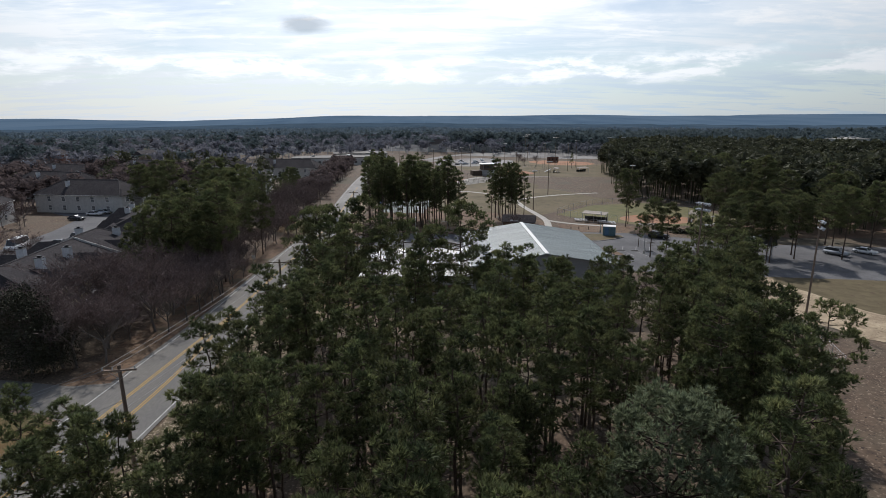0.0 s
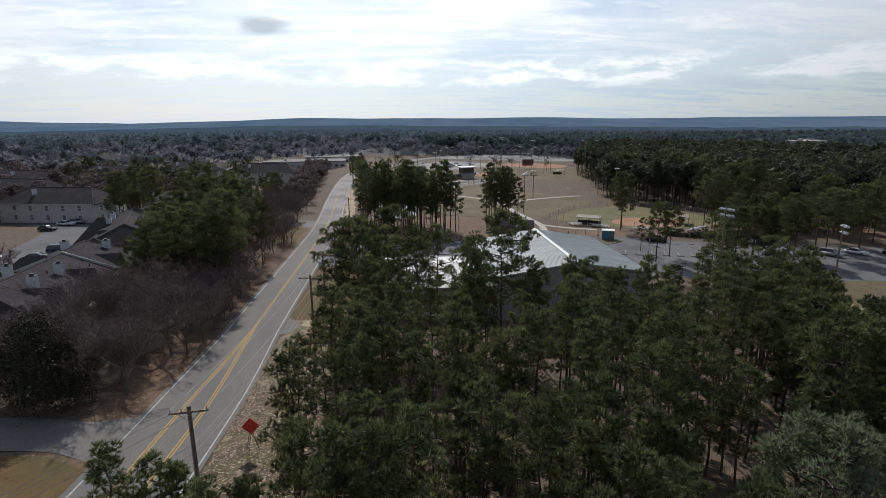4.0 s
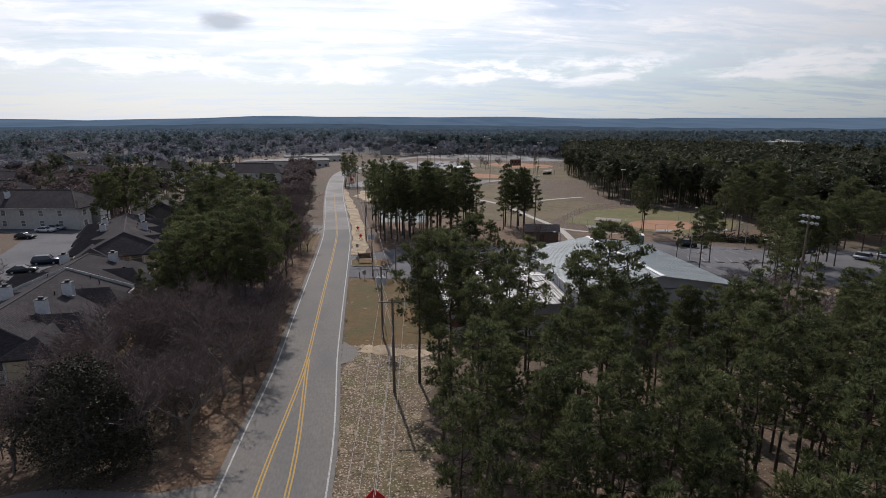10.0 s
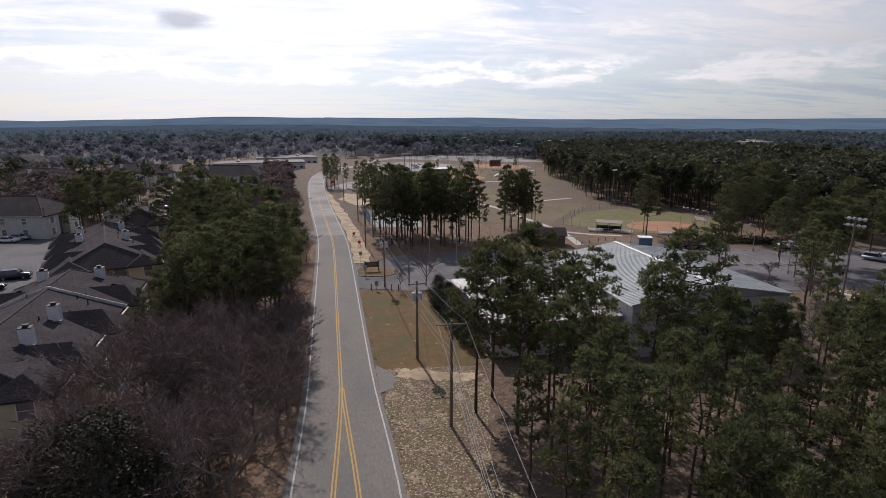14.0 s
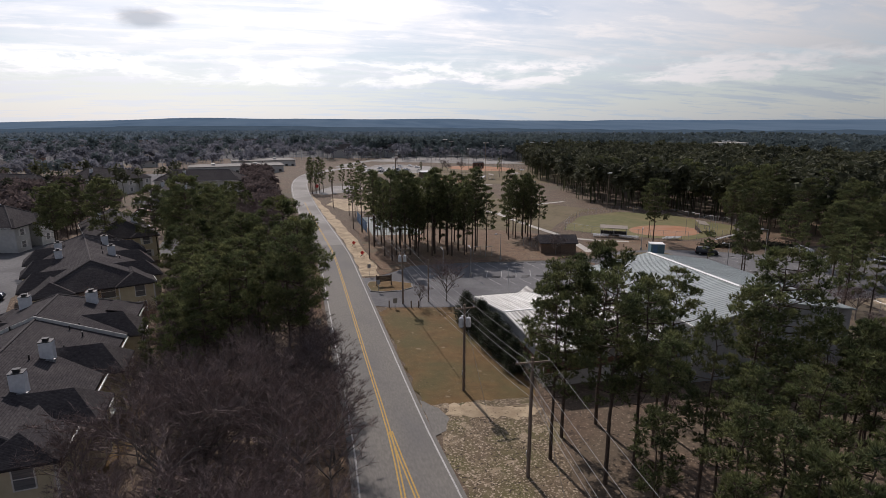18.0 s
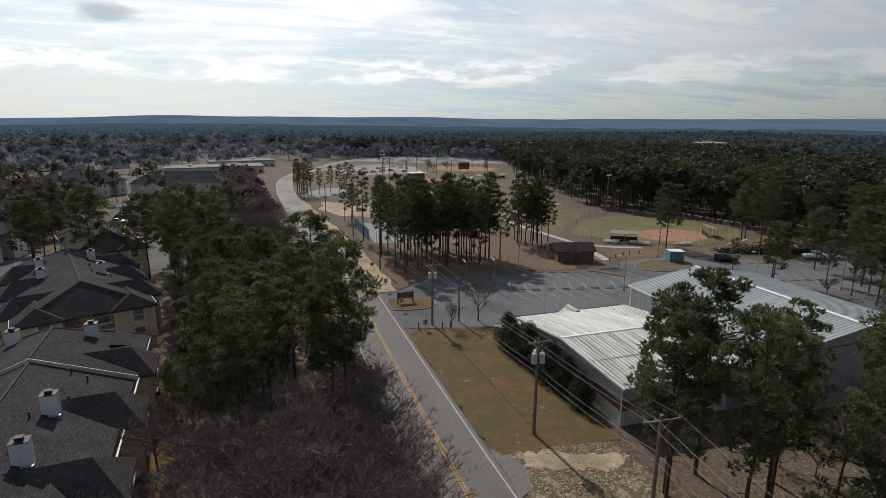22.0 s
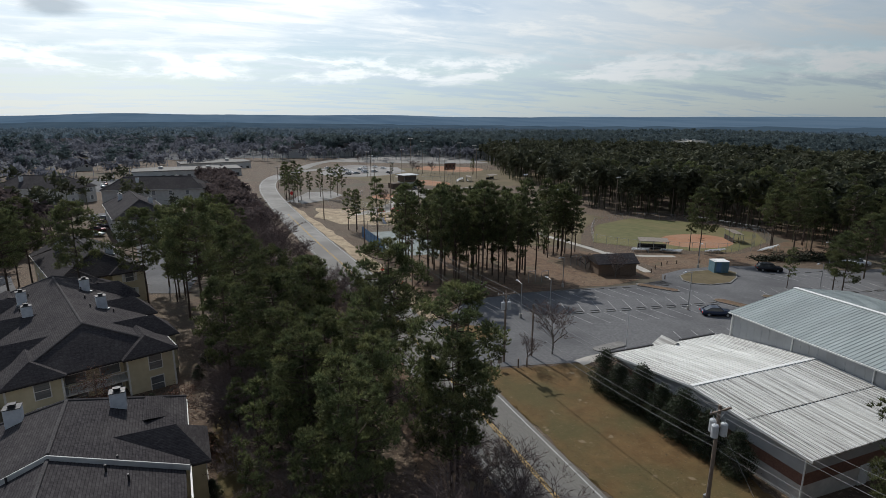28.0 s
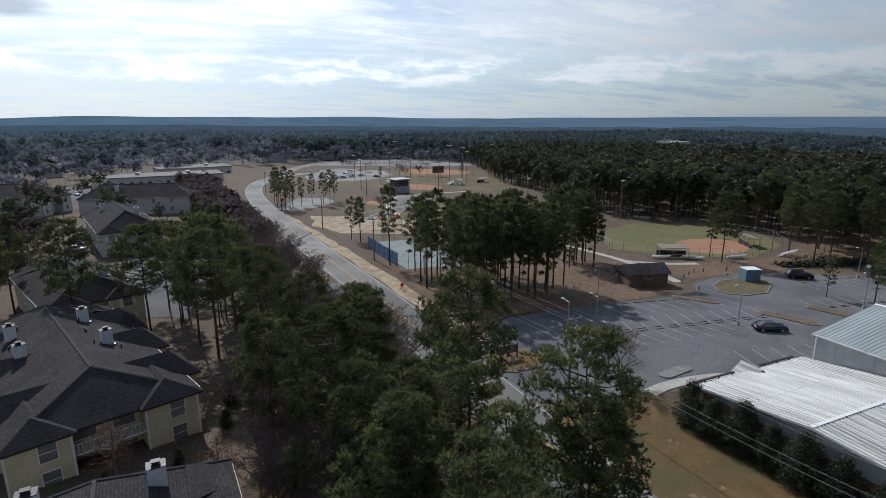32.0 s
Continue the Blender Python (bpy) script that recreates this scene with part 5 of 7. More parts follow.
def distant_house(x, y, turn, w, l, wall_h, rise, siding, label):
    """A house far down the valley: walls, hip roof and its windows."""
    h = thing("distant_house", x, y, ground_z(x, y), turn, label, "house", "distant houses")
    part("wall", a_box(-w / 2, -l / 2, -1.5, w / 2, l / 2, wall_h), siding, h)
    part("roof", hip_roof(bmesh.new(), -w / 2, -l / 2, w / 2, l / 2, wall_h, rise, 3.0, 3.0), M_SHINGLE, h, "grey shingle roof")
    for s in (-1, 1):
        for k in range(-1, 2):
            part("window", a_box(min(s * w / 2, s * (w / 2 + 0.05)), k * l / 4 - 0.7, wall_h - 2.0, max(s * w / 2, s * (w / 2 + 0.05)), k * l / 4 + 0.7, wall_h - 0.7), M_GLASS, h)
    for k in (-1, 1):
        part("window", a_box(k * w / 4 - 0.6, -l / 2 - 0.05, wall_h - 2.0, k * w / 4 + 0.6, -l / 2, wall_h - 0.7), M_GLASS, h)


hr = random.Random(77)
for k in range(34):
    x, y = hr.uniform(-420, -95), hr.uniform(225, 560)
    if any(math.hypot(x - a, y - b) < 34 for a, b in FAR_HOUSES):
        continue
    FAR_HOUSES.append((x, y))
    tallish = hr.random() < 0.5
    distant_house(x, y, hr.choice((10, 70, 80, 15)) + hr.uniform(-8, 8), hr.uniform(10, 13), hr.uniform(14, 30), 6.6 if tallish else 4.2, 3.6, hr.choice((M_GREYSIDING, M_SIDING, M_BRICK)),
                  "two-storey house with grey roof in the valley" if tallish else "low house with grey roof in the valley")


# ---- recreation building ----
def ribs(parent, x0, y0, x1, y1, za, zb, pitch, mat, along="y", w=0.06, h=0.05, name="rib"):
    """Raised ribs over a roof plane, each a part; za and zb are the heights at the two ends of each rib."""
    n = int(abs((x1 - x0) if along == "y" else (y1 - y0)) / pitch)
    v = []
    for t in (0, 1):
        for c, u in ((-w, 0), (w, 0), (-w * 0.5, h), (w * 0.5, h)):
            v.append((c, (y0, y1)[t], (za, zb)[t] + u) if along == "y" else ((x0, x1)[t], c, (za, zb)[t] + u))
    me = mesh_of(name, v, [(0, 2, 6, 4), (2, 3, 7, 6), (3, 1, 5, 7), (0, 1, 3, 2), (4, 6, 7, 5)])
    me.materials.append(mat)
    for k in range(n + 1):
        ob = new(name, me)
        ob.parent = parent
        ob.location = (x0 + (x1 - x0) * k / n, 0, 0) if along == "y" else (0, y0 + (y1 - y0) * k / n, 0)


annex = thing("recreation_annex", 24.6, 59.8, -1.9, 0, "low brick annex with a weathered white ribbed metal roof", "building")
AX0, AX1, AY0, AY1 = -8.0, 8.2, -11.0, 11.2
part("wall", a_box(AX0 + 0.4, AY0 + 0.5, -0.6, AX1, AY1 - 0.4, 3.0), M_PALEWALL, annex, "whitewashed block wall")
part("brick_band", a_box(AX0 + 0.36, AY0 + 0.46, 1.9, AX1, AY0 + 0.52, 3.2), M_BRICK, annex, "red brick band")
part("brick_band", a_box(AX0 + 0.36, AY0 + 0.46, 1.9, AX0 + 0.42, AY1 - 0.5, 3.2), M_BRICK, annex, "red brick band")
for k, (y0, y1, z0, z1) in enumerate([(AY0 - 0.2, -5.6, 4.55, 4.75), (-5.6, 0.15, 4.78, 4.98), (0.15, 5.7, 4.98, 4.2), (5.7, AY1 + 0.2, 4.17, 3.35)]):
    rb = bmesh.new()
    hull(rb, [(AX0, y0, z0), (AX1, y0, z0), (AX0, y1, z1), (AX1, y1, z1), (AX0, y0, z0 - 0.12), (AX1, y0, z0 - 0.12), (AX0, y1, z1 - 0.12), (AX1, y1, z1 - 0.12)])
    panel = part("roof_panel", rb, M_RUSTROOF if k < 2 else M_ROOFMETAL, annex, "white ribbed metal roof panel with dark dirt streaks")
    ribs(panel, AX0 + 0.1, y0, AX1 - 0.1, y1, z0, z1, 0.46, M_ROOFMETAL, w=0.055, h=0.06)
    ribs(panel, AX0 + 0.3, y0 + 0.02, AX1 - 0.2, y1 - 0.02, z0 - 0.005, z1 - 0.005, 0.46, M_PANDIRT, w=0.06 if k < 2 else 0.035, h=0.016, name="pan_stain")
    lap = part("lap_joint", a_box(AX0, y0 - 0.03, z0 - 0.03, AX1, y0 + 0.05, z0 + 0.02), M_PANDIRT, panel)
gable = bmesh.new()
for xx in (AX0 + 0.4, AX1 - 0.3):
    hull(gable, [(xx - 0.1 if xx < 0 else xx, y, z) for y, z in ((AY0 + 0.5, 2.9), (AY1 - 0.4, 2.9), (AY0 + 0.5, 4.42), (0.1, 4.84), (AY1 - 0.4, 3.2))] + [(xx + 0.12 if xx < 0 else xx + 0.1, y, z) for y, z in ((AY0 + 0.5, 2.9), (AY1 - 0.4, 2.9), (AY0 + 0.5, 4.42), (0.1, 4.84), (AY1 - 0.4, 3.2))])
box(gable, AX0 + 0.5, AY0 + 0.45, 2.95, AX1, AY0 + 0.6, 4.42)
part("upper_wall", gable, M_WALLMETAL, annex, "grey metal upper wall")
part("ridge_cap", a_box(AX0 - 0.05, 0.0, 4.97, AX1, 0.32, 5.06), M_TRIM, annex, "white ridge cap")
fa = bmesh.new()
for y0, y1, z0, z1 in ((AY0 - 0.25, 0.15, 4.6, 5.0), (0.15, AY1 + 0.25, 5.0, 3.36)):
    hull(fa, [(AX0 - 0.08, y0, z0), (AX0 - 0.005, y0, z0), (AX0 - 0.08, y1, z1), (AX0 - 0.005, y1, z1), (AX0 - 0.08, y0, z0 - 0.22), (AX0 - 0.005, y0, z0 - 0.22), (AX0 - 0.08, y1, z1 - 0.22), (AX0 - 0.005, y1, z1 - 0.22)])
part("fascia", fa, M_TRIM, annex, "white fascia along the roof edge")
part("door", a_box(-1.0, AY0 + 0.40, -0.2, 0.0, AY0 + 0.47, 2.0), M_TRIM, annex, "pale steel door")
part("door", a_box(4.6, AY0 + 0.40, -0.2, 6.6, AY0 + 0.47, 2.2), M_GALV, annex, "grey double door")
part("downpipe", a_rod((AX0 + 0.25, AY0 + 0.4, -0.2), (AX0 + 0.25, AY0 + 0.4, 4.4), 0.06), M_TRIM, annex)
part("downpipe", a_rod((3.2, AY0 + 0.4, -0.2), (3.2, AY0 + 0.4, 4.4), 0.06), M_TRIM, annex)
hd = bmesh.new()
hull(hd, [(-1.4, 12.9, 2.5), (-1.4, 10.6, 2.5), (2.2, 12.9, 2.5), (2.2, 10.6, 2.5), (0.4, 12.9, 3.8), (0.4, 10.4, 3.8)])
part("entrance_gable", hd, M_RUSTROOF, annex, "white ribbed entrance gable")
for x0, x1, xs in ((-7.8, -1.4, (-7.6, -5.6, -3.6, -1.6)), (2.6, 8.0, (3.4, 5.4, 7.4))):
    part("walkway_beam", a_box(x0, 12.15, 3.0, x1, 12.37, 3.14), M_DARKMETAL, annex, "dark steel walkway beam")
    for x in xs:
        part("walkway_post", a_box(x - 0.06, 12.2, -0.8, x + 0.06, 12.32, 3.0), M_DARKMETAL, annex, "dark steel walkway post")
part("brick_pier", a_box(-8.6, 11.7, -0.8, -7.9, 12.5, 2.4, bevel=0.02), M_BRICK, annex, "dark brick pier")

gym = thing("gymnasium", 43.3, 58.5, -2.5, 0, "tall metal gymnasium with a grey-green ribbed roof", "building")
GXH, GYH = 10.4, 11.6
part("wall", a_box(-GXH, -GYH, -1.0, GXH, GYH, 7.1), M_WALLMETAL, gym)
for s in (-1, 1):
    ge = bmesh.new()
    hull(ge, [(-GXH, s * GYH, 7.0), (GXH, s * GYH, 7.0), (0, s * GYH, 8.65), (-GXH, s * (GYH - 0.2), 7.0), (GXH, s * (GYH - 0.2), 7.0), (0, s * (GYH - 0.2), 8.65)])
    part("gable_wall", ge, M_WALLMETAL, gym)
for s in (-1, 1):
    rb = bmesh.new()
    x0, x1 = (0, -GXH - 0.3) if s < 0 else (0, GXH + 0.3)
    hull(rb, [(x0, -GYH - 0.3, 8.8), (x1, -GYH - 0.3, 7.1), (x0, GYH + 0.3, 8.8), (x1, GYH + 0.3, 7.1), (x0, -GYH - 0.3, 8.66), (x1, -GYH - 0.3, 6.96), (x0, GYH + 0.3, 8.66), (x1, GYH + 0.3, 6.96)])
    slope_part = part("roof_slope", rb, M_GREYROOF, gym)
    ribs(slope_part, x0, -GYH - 0.25, x1, GYH + 0.25, 8.8, 7.1, 0.42, M_GREYROOF, "x", 0.04, 0.035)
part("ridge_cap", a_box(-0.28, -GYH - 0.32, 8.78, 0.28, GYH + 0.32, 8.90), M_TRIM, gym, "white ridge cap")
wr = bmesh.new()
for k in range(26):
    for s in (-1, 1):
        y = -GYH + 0.3 + k * (2 * GYH - 0.6) / 25
        box(wr, s * GXH - 0.03 * (s < 0) - 0.0, y - 0.05, -0.5, s * GXH + 0.03 * (s > 0), y + 0.05, 7.0)
for k in range(24):
    for s in (-1, 1):
        x = -GXH + 0.3 + k * (2 * GXH - 0.6) / 23
        box(wr, x - 0.05, s * GYH - 0.03 * (s < 0), -0.5, x + 0.05, s * GYH + 0.03 * (s > 0), 7.0)
part("wall_ribs", wr, M_WALLMETAL, gym)
for y in (-GYH, -4.0, 4.0, GYH - 0.1):
    part("downpipe", a_rod((-GXH - 0.1, y, 2.4), (-GXH - 0.1, y, 7.0), 0.07), M_TRIM, gym)
part("gutter", a_box(-GXH - 0.42, -GYH - 0.3, 6.92, -GXH - 0.3, GYH + 0.3, 7.06), M_TRIM, gym)


# ---- far woods ----
def woods(name, poly, count, seed, h, r, label, mat, blob=26, keep=None, leaf=0.30, low=0.34, puffs=7):
    """Many far crowns, each of several loose round clumps of leaves on a bare stem, joined."""
    rr = np.random.default_rng(seed)
    xs, ys = [p[0] for p in poly], [p[1] for p in poly]
    spots = []
    for x, y in zip(rr.uniform(min(xs), max(xs), count).tolist(), rr.uniform(min(ys), max(ys), count).tolist()):
        if inside(x, y, poly) and not (keep and not keep(x, y)):
            spots.append((x, y, ground_z(x, y)))
    spots = np.array(spots)
    m = len(spots)
    size = rr.uniform(0.66, 1.22, (m, 1))
    hh, rad = h * size, r * size * rr.uniform(0.85, 1.2, (m, 1))
    stem = np.stack([spots + d for d in ([-0.15, 0, 0], [0.15, 0, 0])] + [spots + np.concatenate([np.full((m, 1), q), np.zeros((m, 1)), hh * 0.85], 1) for q in (0.06, -0.06)], 1)
    d = rr.normal(size=(m, puffs, 3))
    d /= np.linalg.norm(d, axis=2)[:, :, None]
    d[:, :, 2] = np.abs(d[:, :, 2]) * 1.5 - 0.55
    half = hh * (1 - low) / 2
    crown = np.concatenate([rad, rad, half], 1)[:, None, :]
    core = spots[:, None, :] + np.concatenate([np.zeros((m, 2)), hh * low + half], 1)[:, None, :] + d * crown * 0.62
    pick = rr.integers(0, puffs, (m, blob))
    e = rr.normal(size=(m, blob, 3))
    e /= np.linalg.norm(e, axis=2)[:, :, None]
    q = np.take_along_axis(core, pick[:, :, None].repeat(3, 2), 1) + e * rr.uniform(0.5, 1.0, (m, blob, 1)) * (rad * 0.52)[:, None, :] * [1, 1, 0.85]
    e1 = rr.normal(size=(m, blob, 3)) * (rad * leaf)[:, None, :]
    e2 = rr.normal(size=(m, blob, 3)) * (rad * leaf)[:, None, :]
    e1[:, :, 2] *= 0.6
    tri = np.stack([q + e1, q + e2, q - e1 * 0.9 - e2 * 0.8], 2).reshape(-1, 3)
    k = 4 * m
    f = np.arange(k).reshape(-1, 4).tolist() + (k + np.arange(len(tri)).reshape(-1, 3)).tolist()
    ob = place_mesh(name, mesh_of(name, np.concatenate([stem.reshape(-1, 3), tri]).tolist(), f), mat)
    return tagged(ob, label, "woods", kind="stuff")


M_FARPINE = material("far_pine_crowns", (0.036, 0.042, 0.026), (0.095, 0.100, 0.058), 0.05, 6, rough=0.85, island=0.4, translucent=0.25)
M_FARBARE = material("far_bare_crowns", (0.088, 0.070, 0.069), (0.145, 0.118, 0.115), 0.05, 6, rough=0.95, island=0.3, translucent=0.4, spec=0.0)
woods("pine_woods", [(112, 118), (165, 112), (165, 100), (300, 100), (330, 420), (235, 460), (186, 470), (170, 414), (138, 334), (127, 300), (121, 262), (103, 200), (104, 180), (126, 168), (126, 146)], 5200, 7, 16.5, 3.0, "dense dark pine woods east of the ball fields", M_FARPINE, 130, leaf=0.17)
# crowns of the farther woods: distance haze painted in as paler, bluer colour
M_HAZEPINE = material("haze_tinted_pine_crowns", (0.070, 0.096, 0.104), (0.126, 0.154, 0.156), 0.01, 6, rough=0.95, island=0.25, translucent=0.35, spec=0.0)
M_HAZEBARE = material("haze_tinted_bare_crowns", (0.130, 0.140, 0.168), (0.190, 0.194, 0.222), 0.01, 6, rough=0.95, island=0.2, translucent=0.45, spec=0.0)
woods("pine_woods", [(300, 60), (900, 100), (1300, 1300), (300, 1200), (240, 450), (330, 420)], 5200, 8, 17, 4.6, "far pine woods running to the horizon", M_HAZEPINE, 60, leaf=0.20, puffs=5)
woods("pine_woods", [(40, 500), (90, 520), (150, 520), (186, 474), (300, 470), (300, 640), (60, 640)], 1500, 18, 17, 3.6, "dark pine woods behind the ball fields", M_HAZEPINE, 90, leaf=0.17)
woods("bare_woods", [(-13, 160), (-14, 190), (-18, 260), (-24, 330), (-36, 330), (-30, 250), (-22, 190), (-20, 160)], 330, 9, 7.5, 2.6, "bare roadside woods in winter", M_FARBARE, 160, leaf=0.12)
woods("bare_woods", [(-64, 150), (-60, 190), (-110, 260), (-160, 260), (-170, 120), (-98, 96), (-96, 150)], 1500, 12, 9, 3.2, "bare trees among the apartment houses", M_FARBARE, 130, leaf=0.13,
      keep=lambda x, y: all(math.hypot(x - a, y - b) > 17 for a, b in FAR_HOUSES))
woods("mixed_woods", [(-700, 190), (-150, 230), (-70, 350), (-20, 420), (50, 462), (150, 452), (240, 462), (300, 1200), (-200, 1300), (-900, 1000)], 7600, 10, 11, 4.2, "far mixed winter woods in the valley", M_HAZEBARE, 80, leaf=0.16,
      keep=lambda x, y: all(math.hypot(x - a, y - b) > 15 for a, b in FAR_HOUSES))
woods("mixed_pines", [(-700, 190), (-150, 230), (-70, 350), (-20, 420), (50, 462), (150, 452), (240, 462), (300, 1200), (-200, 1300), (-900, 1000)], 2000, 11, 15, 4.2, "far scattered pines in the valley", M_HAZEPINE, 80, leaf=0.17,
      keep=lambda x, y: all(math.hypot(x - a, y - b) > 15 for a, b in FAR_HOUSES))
woods("mixed_woods", [(-20, 134), (-27, 190), (-40, 232), (-62, 250), (-60, 290), (-140, 285), (-150, 190), (-98, 160), (-66, 158), (-62, 200), (-44, 180), (-40, 132)], 130, 14, 12, 2.8, "mixed trees between the apartment houses", M_FARPINE, 80, leaf=0.18,
      keep=lambda x, y: all(math.hypot(x - a, y - b) > 18 for a, b in FAR_HOUSES))


def canopy(name, near, far, count, seed, h, r, label, mat):
    """Tree tops of the wide valley, far off: clumps of a few leaves' masses each, over a wedge before the walk."""
    rr = np.random.default_rng(seed)
    u = np.sqrt(rr.uniform(near ** 2, far ** 2, count))
    a = rr.uniform(-0.95, 1.0, count)
    x, y = u * np.sin(a), u * np.cos(a)
    z = np.array([ground_z(p, q) for p, q in zip(x.tolist(), y.tolist())])
    c = np.stack([x, y, z + h * rr.uniform(0.45, 0.95, count)], 1)[:, None, :] + rr.normal(size=(count, 6, 3)) * [r * 0.5, r * 0.5, h * 0.14]
    e1, e2 = rr.normal(size=(count, 6, 3)) * r * 0.42, rr.normal(size=(count, 6, 3)) * r * 0.42
    tri = np.stack([c + e1, c + e2, c - e1 * 0.8 - e2 * 0.8], 2).reshape(-1, 3)
    ob = place_mesh(name, mesh_of(name, tri.tolist(), np.arange(len(tri)).reshape(-1, 3).tolist()), mat)
    return tagged(ob, label, "woods", kind="stuff")


# blue-grey here is painted haze, bridging the far woods and the hills
M_VALLEY = material("haze_tinted_valley_canopy", (0.084, 0.120, 0.152), (0.118, 0.156, 0.186), 0.012, 6, (0.126, 0.150, 0.174), 0.002, 0.6, rough=0.95, island=0.10, translucent=0.5, spec=0.0)
canopy("valley_woods", 880, 1700, 30000, 41, 12, 4.0, "far woods filling the valley, haze painted into their colour", M_VALLEY)


# ---- utility line ----
POLE_TOPS = {}


def utility_pole(key, x, y, h, arm=2.4, arm_z=0.35, turn=0.0, cans=0, label="weathered wooden utility pole with a crossarm", lower=0.0):
    p = thing("utility_pole", x, y, ground_z(x, y), turn, label, "utility pole", "utility poles")
    part("pole", a_rod((0, 0, -0.5), (0, 0, h), 0.16, 0.11, sides=10), M_POLE, p)
    tops = []
    for q, z in ((arm, h - arm_z), (lower, h - 1.6)):
        if not q:
            continue
        part("crossarm", a_box(-q / 2, -0.16, z - 0.06, q / 2, -0.05, z + 0.06), M_POLE, p, "grey timber crossarm")
        for s in (-1, 1):
            part("brace", a_rod((s * q * 0.3, -0.1, z - 0.05), (0, -0.1, z - 0.65), 0.018, sides=5), M_GALV, p)
        for k in (-0.46, -0.18, 0.46):
            part("insulator", a_rod((k * q, -0.1, z + 0.06), (k * q, -0.1, z + 0.24), 0.045, 0.03, sides=8), M_CAN, p, "pale ceramic insulator")
            if z > h - 1.0:
                tops.append(p.matrix_world @ Vector((k * q, -0.1, z + 0.25)))
    for k in range(cans):
        a = 2.1 * k - 1.2
        cx, cy = 0.42 * math.sin(a), -0.42 * math.cos(a)
        can = bmesh.new()
        rod(can, (cx, cy, h - 2.2), (cx, cy, h - 1.35), 0.24, sides=14)
        rod(can, (cx, cy, h - 1.35), (cx, cy, h - 1.27), 0.24, 0.16, sides=14)
        rod(can, (cx, cy, h - 1.27), (cx, cy, h - 1.02), 0.04, 0.03, sides=6)
        part("transformer", can, M_CAN, p, "pale grey transformer can")
    part("cable_box", a_box(-0.13, 0.13, 1.6, 0.13, 0.32, 2.1, bevel=0.02), M_GALV, p)
    POLE_TOPS[key] = tops or [p.matrix_world @ Vector((0, 0, h))] * 3
    POLE_TOPS[key + "_low"] = [p.matrix_world @ Vector((0, 0.12, h - 2.6)), p.matrix_world @ Vector((0, 0.12, h - 3.2))]
    return p


utility_pole("w", -15.5, -26, 9.6, turn=25)
utility_pole("a", 6.5, 6.6, 9.4, 2.2, turn=8)
utility_pole("b", 9.2, 35.4, 9.8, 2.6, turn=-4)
utility_pole("c", 8.6, 50.2, 9.2, 2.0, turn=2, cans=3, label="wooden utility pole carrying grey transformer cans", lower=1.2)
utility_pole("d", 7.9, 79.8, 9.0, 2.2, turn=0, cans=2, label="wooden utility pole with two grey transformer cans")
utility_pole("e", 6.9, 112, 9.4, 2.2)
utility_pole("f", 7.2, 149.0, 9.6, 2.2, turn=3)
utility_pole("g", 4.4, 190.0, 9.6, 2.2, turn=6)
utility_pole("h", 0.2, 232.0, 9.6, 2.2, turn=6)
utility_pole("i", -1.5, 276.0, 9.6, 2.2, turn=-4)
utility_pole("j", 6.0, 312.0, 9.6, 2.2, turn=-20)
short = thing("utility_pole", 12.0, 80.3, ground_z(12, 80.3), 0, "plain wooden pole beside the park drive", "utility pole", "utility poles")
part("pole", a_rod((0, 0, -0.4), (0, 0, 6.8), 0.13, 0.10, sides=9), M_POLE, short)


def cable(a, b, sag, r=0.013, name="overhead_cable", label="thin overhead power cable"):
    v, f = [], []
    pts = [a.lerp(b, k / 14) - Vector((0, 0, 4 * sag * (k / 14) * (1 - k / 14))) for k in range(15)]
    tube(v, f, pts, [r] * 15, 4)
    return tagged(place_mesh(name, mesh_of("cable", v, f), M_WIRE), label, "cable", "overhead cables")


for a, b in (("w", "a"), ("a", "b"), ("b", "c"), ("c", "d"), ("d", "e"), ("e", "f"), ("f", "g"), ("g", "h"), ("h", "i"), ("i", "j")):
    for p, q in zip(POLE_TOPS[a], POLE_TOPS[b]):
        cable(p, q, 0.022 * (p - q).length * 0.6)
    for p, q in zip(POLE_TOPS[a + "_low"], POLE_TOPS[b + "_low"]):
        cable(p, q, 0.02 * (p - q).length, 0.014, "telephone_cable", "sagging telephone cable under the power lines")
cable(POLE_TOPS["d"][2], Vector((12, 80.3, ground_z(12, 80.3) + 6.7)), 0.1)
cable(POLE_TOPS["c"][2], Vector((16.7, 60, 2.6)), 0.5)
for x, y, x2, y2, z2 in ((9.0, 43.5, 8.7, 49.6, 6.0), (9.6, 28.8, 9.3, 34.8, 7.2)):
    cable(Vector((x, y, ground_z(x, y))), Vector((x2, y2, z2)), 0.0, 0.012, "guy_wire", "taut steel guy wire with a pale sleeve")


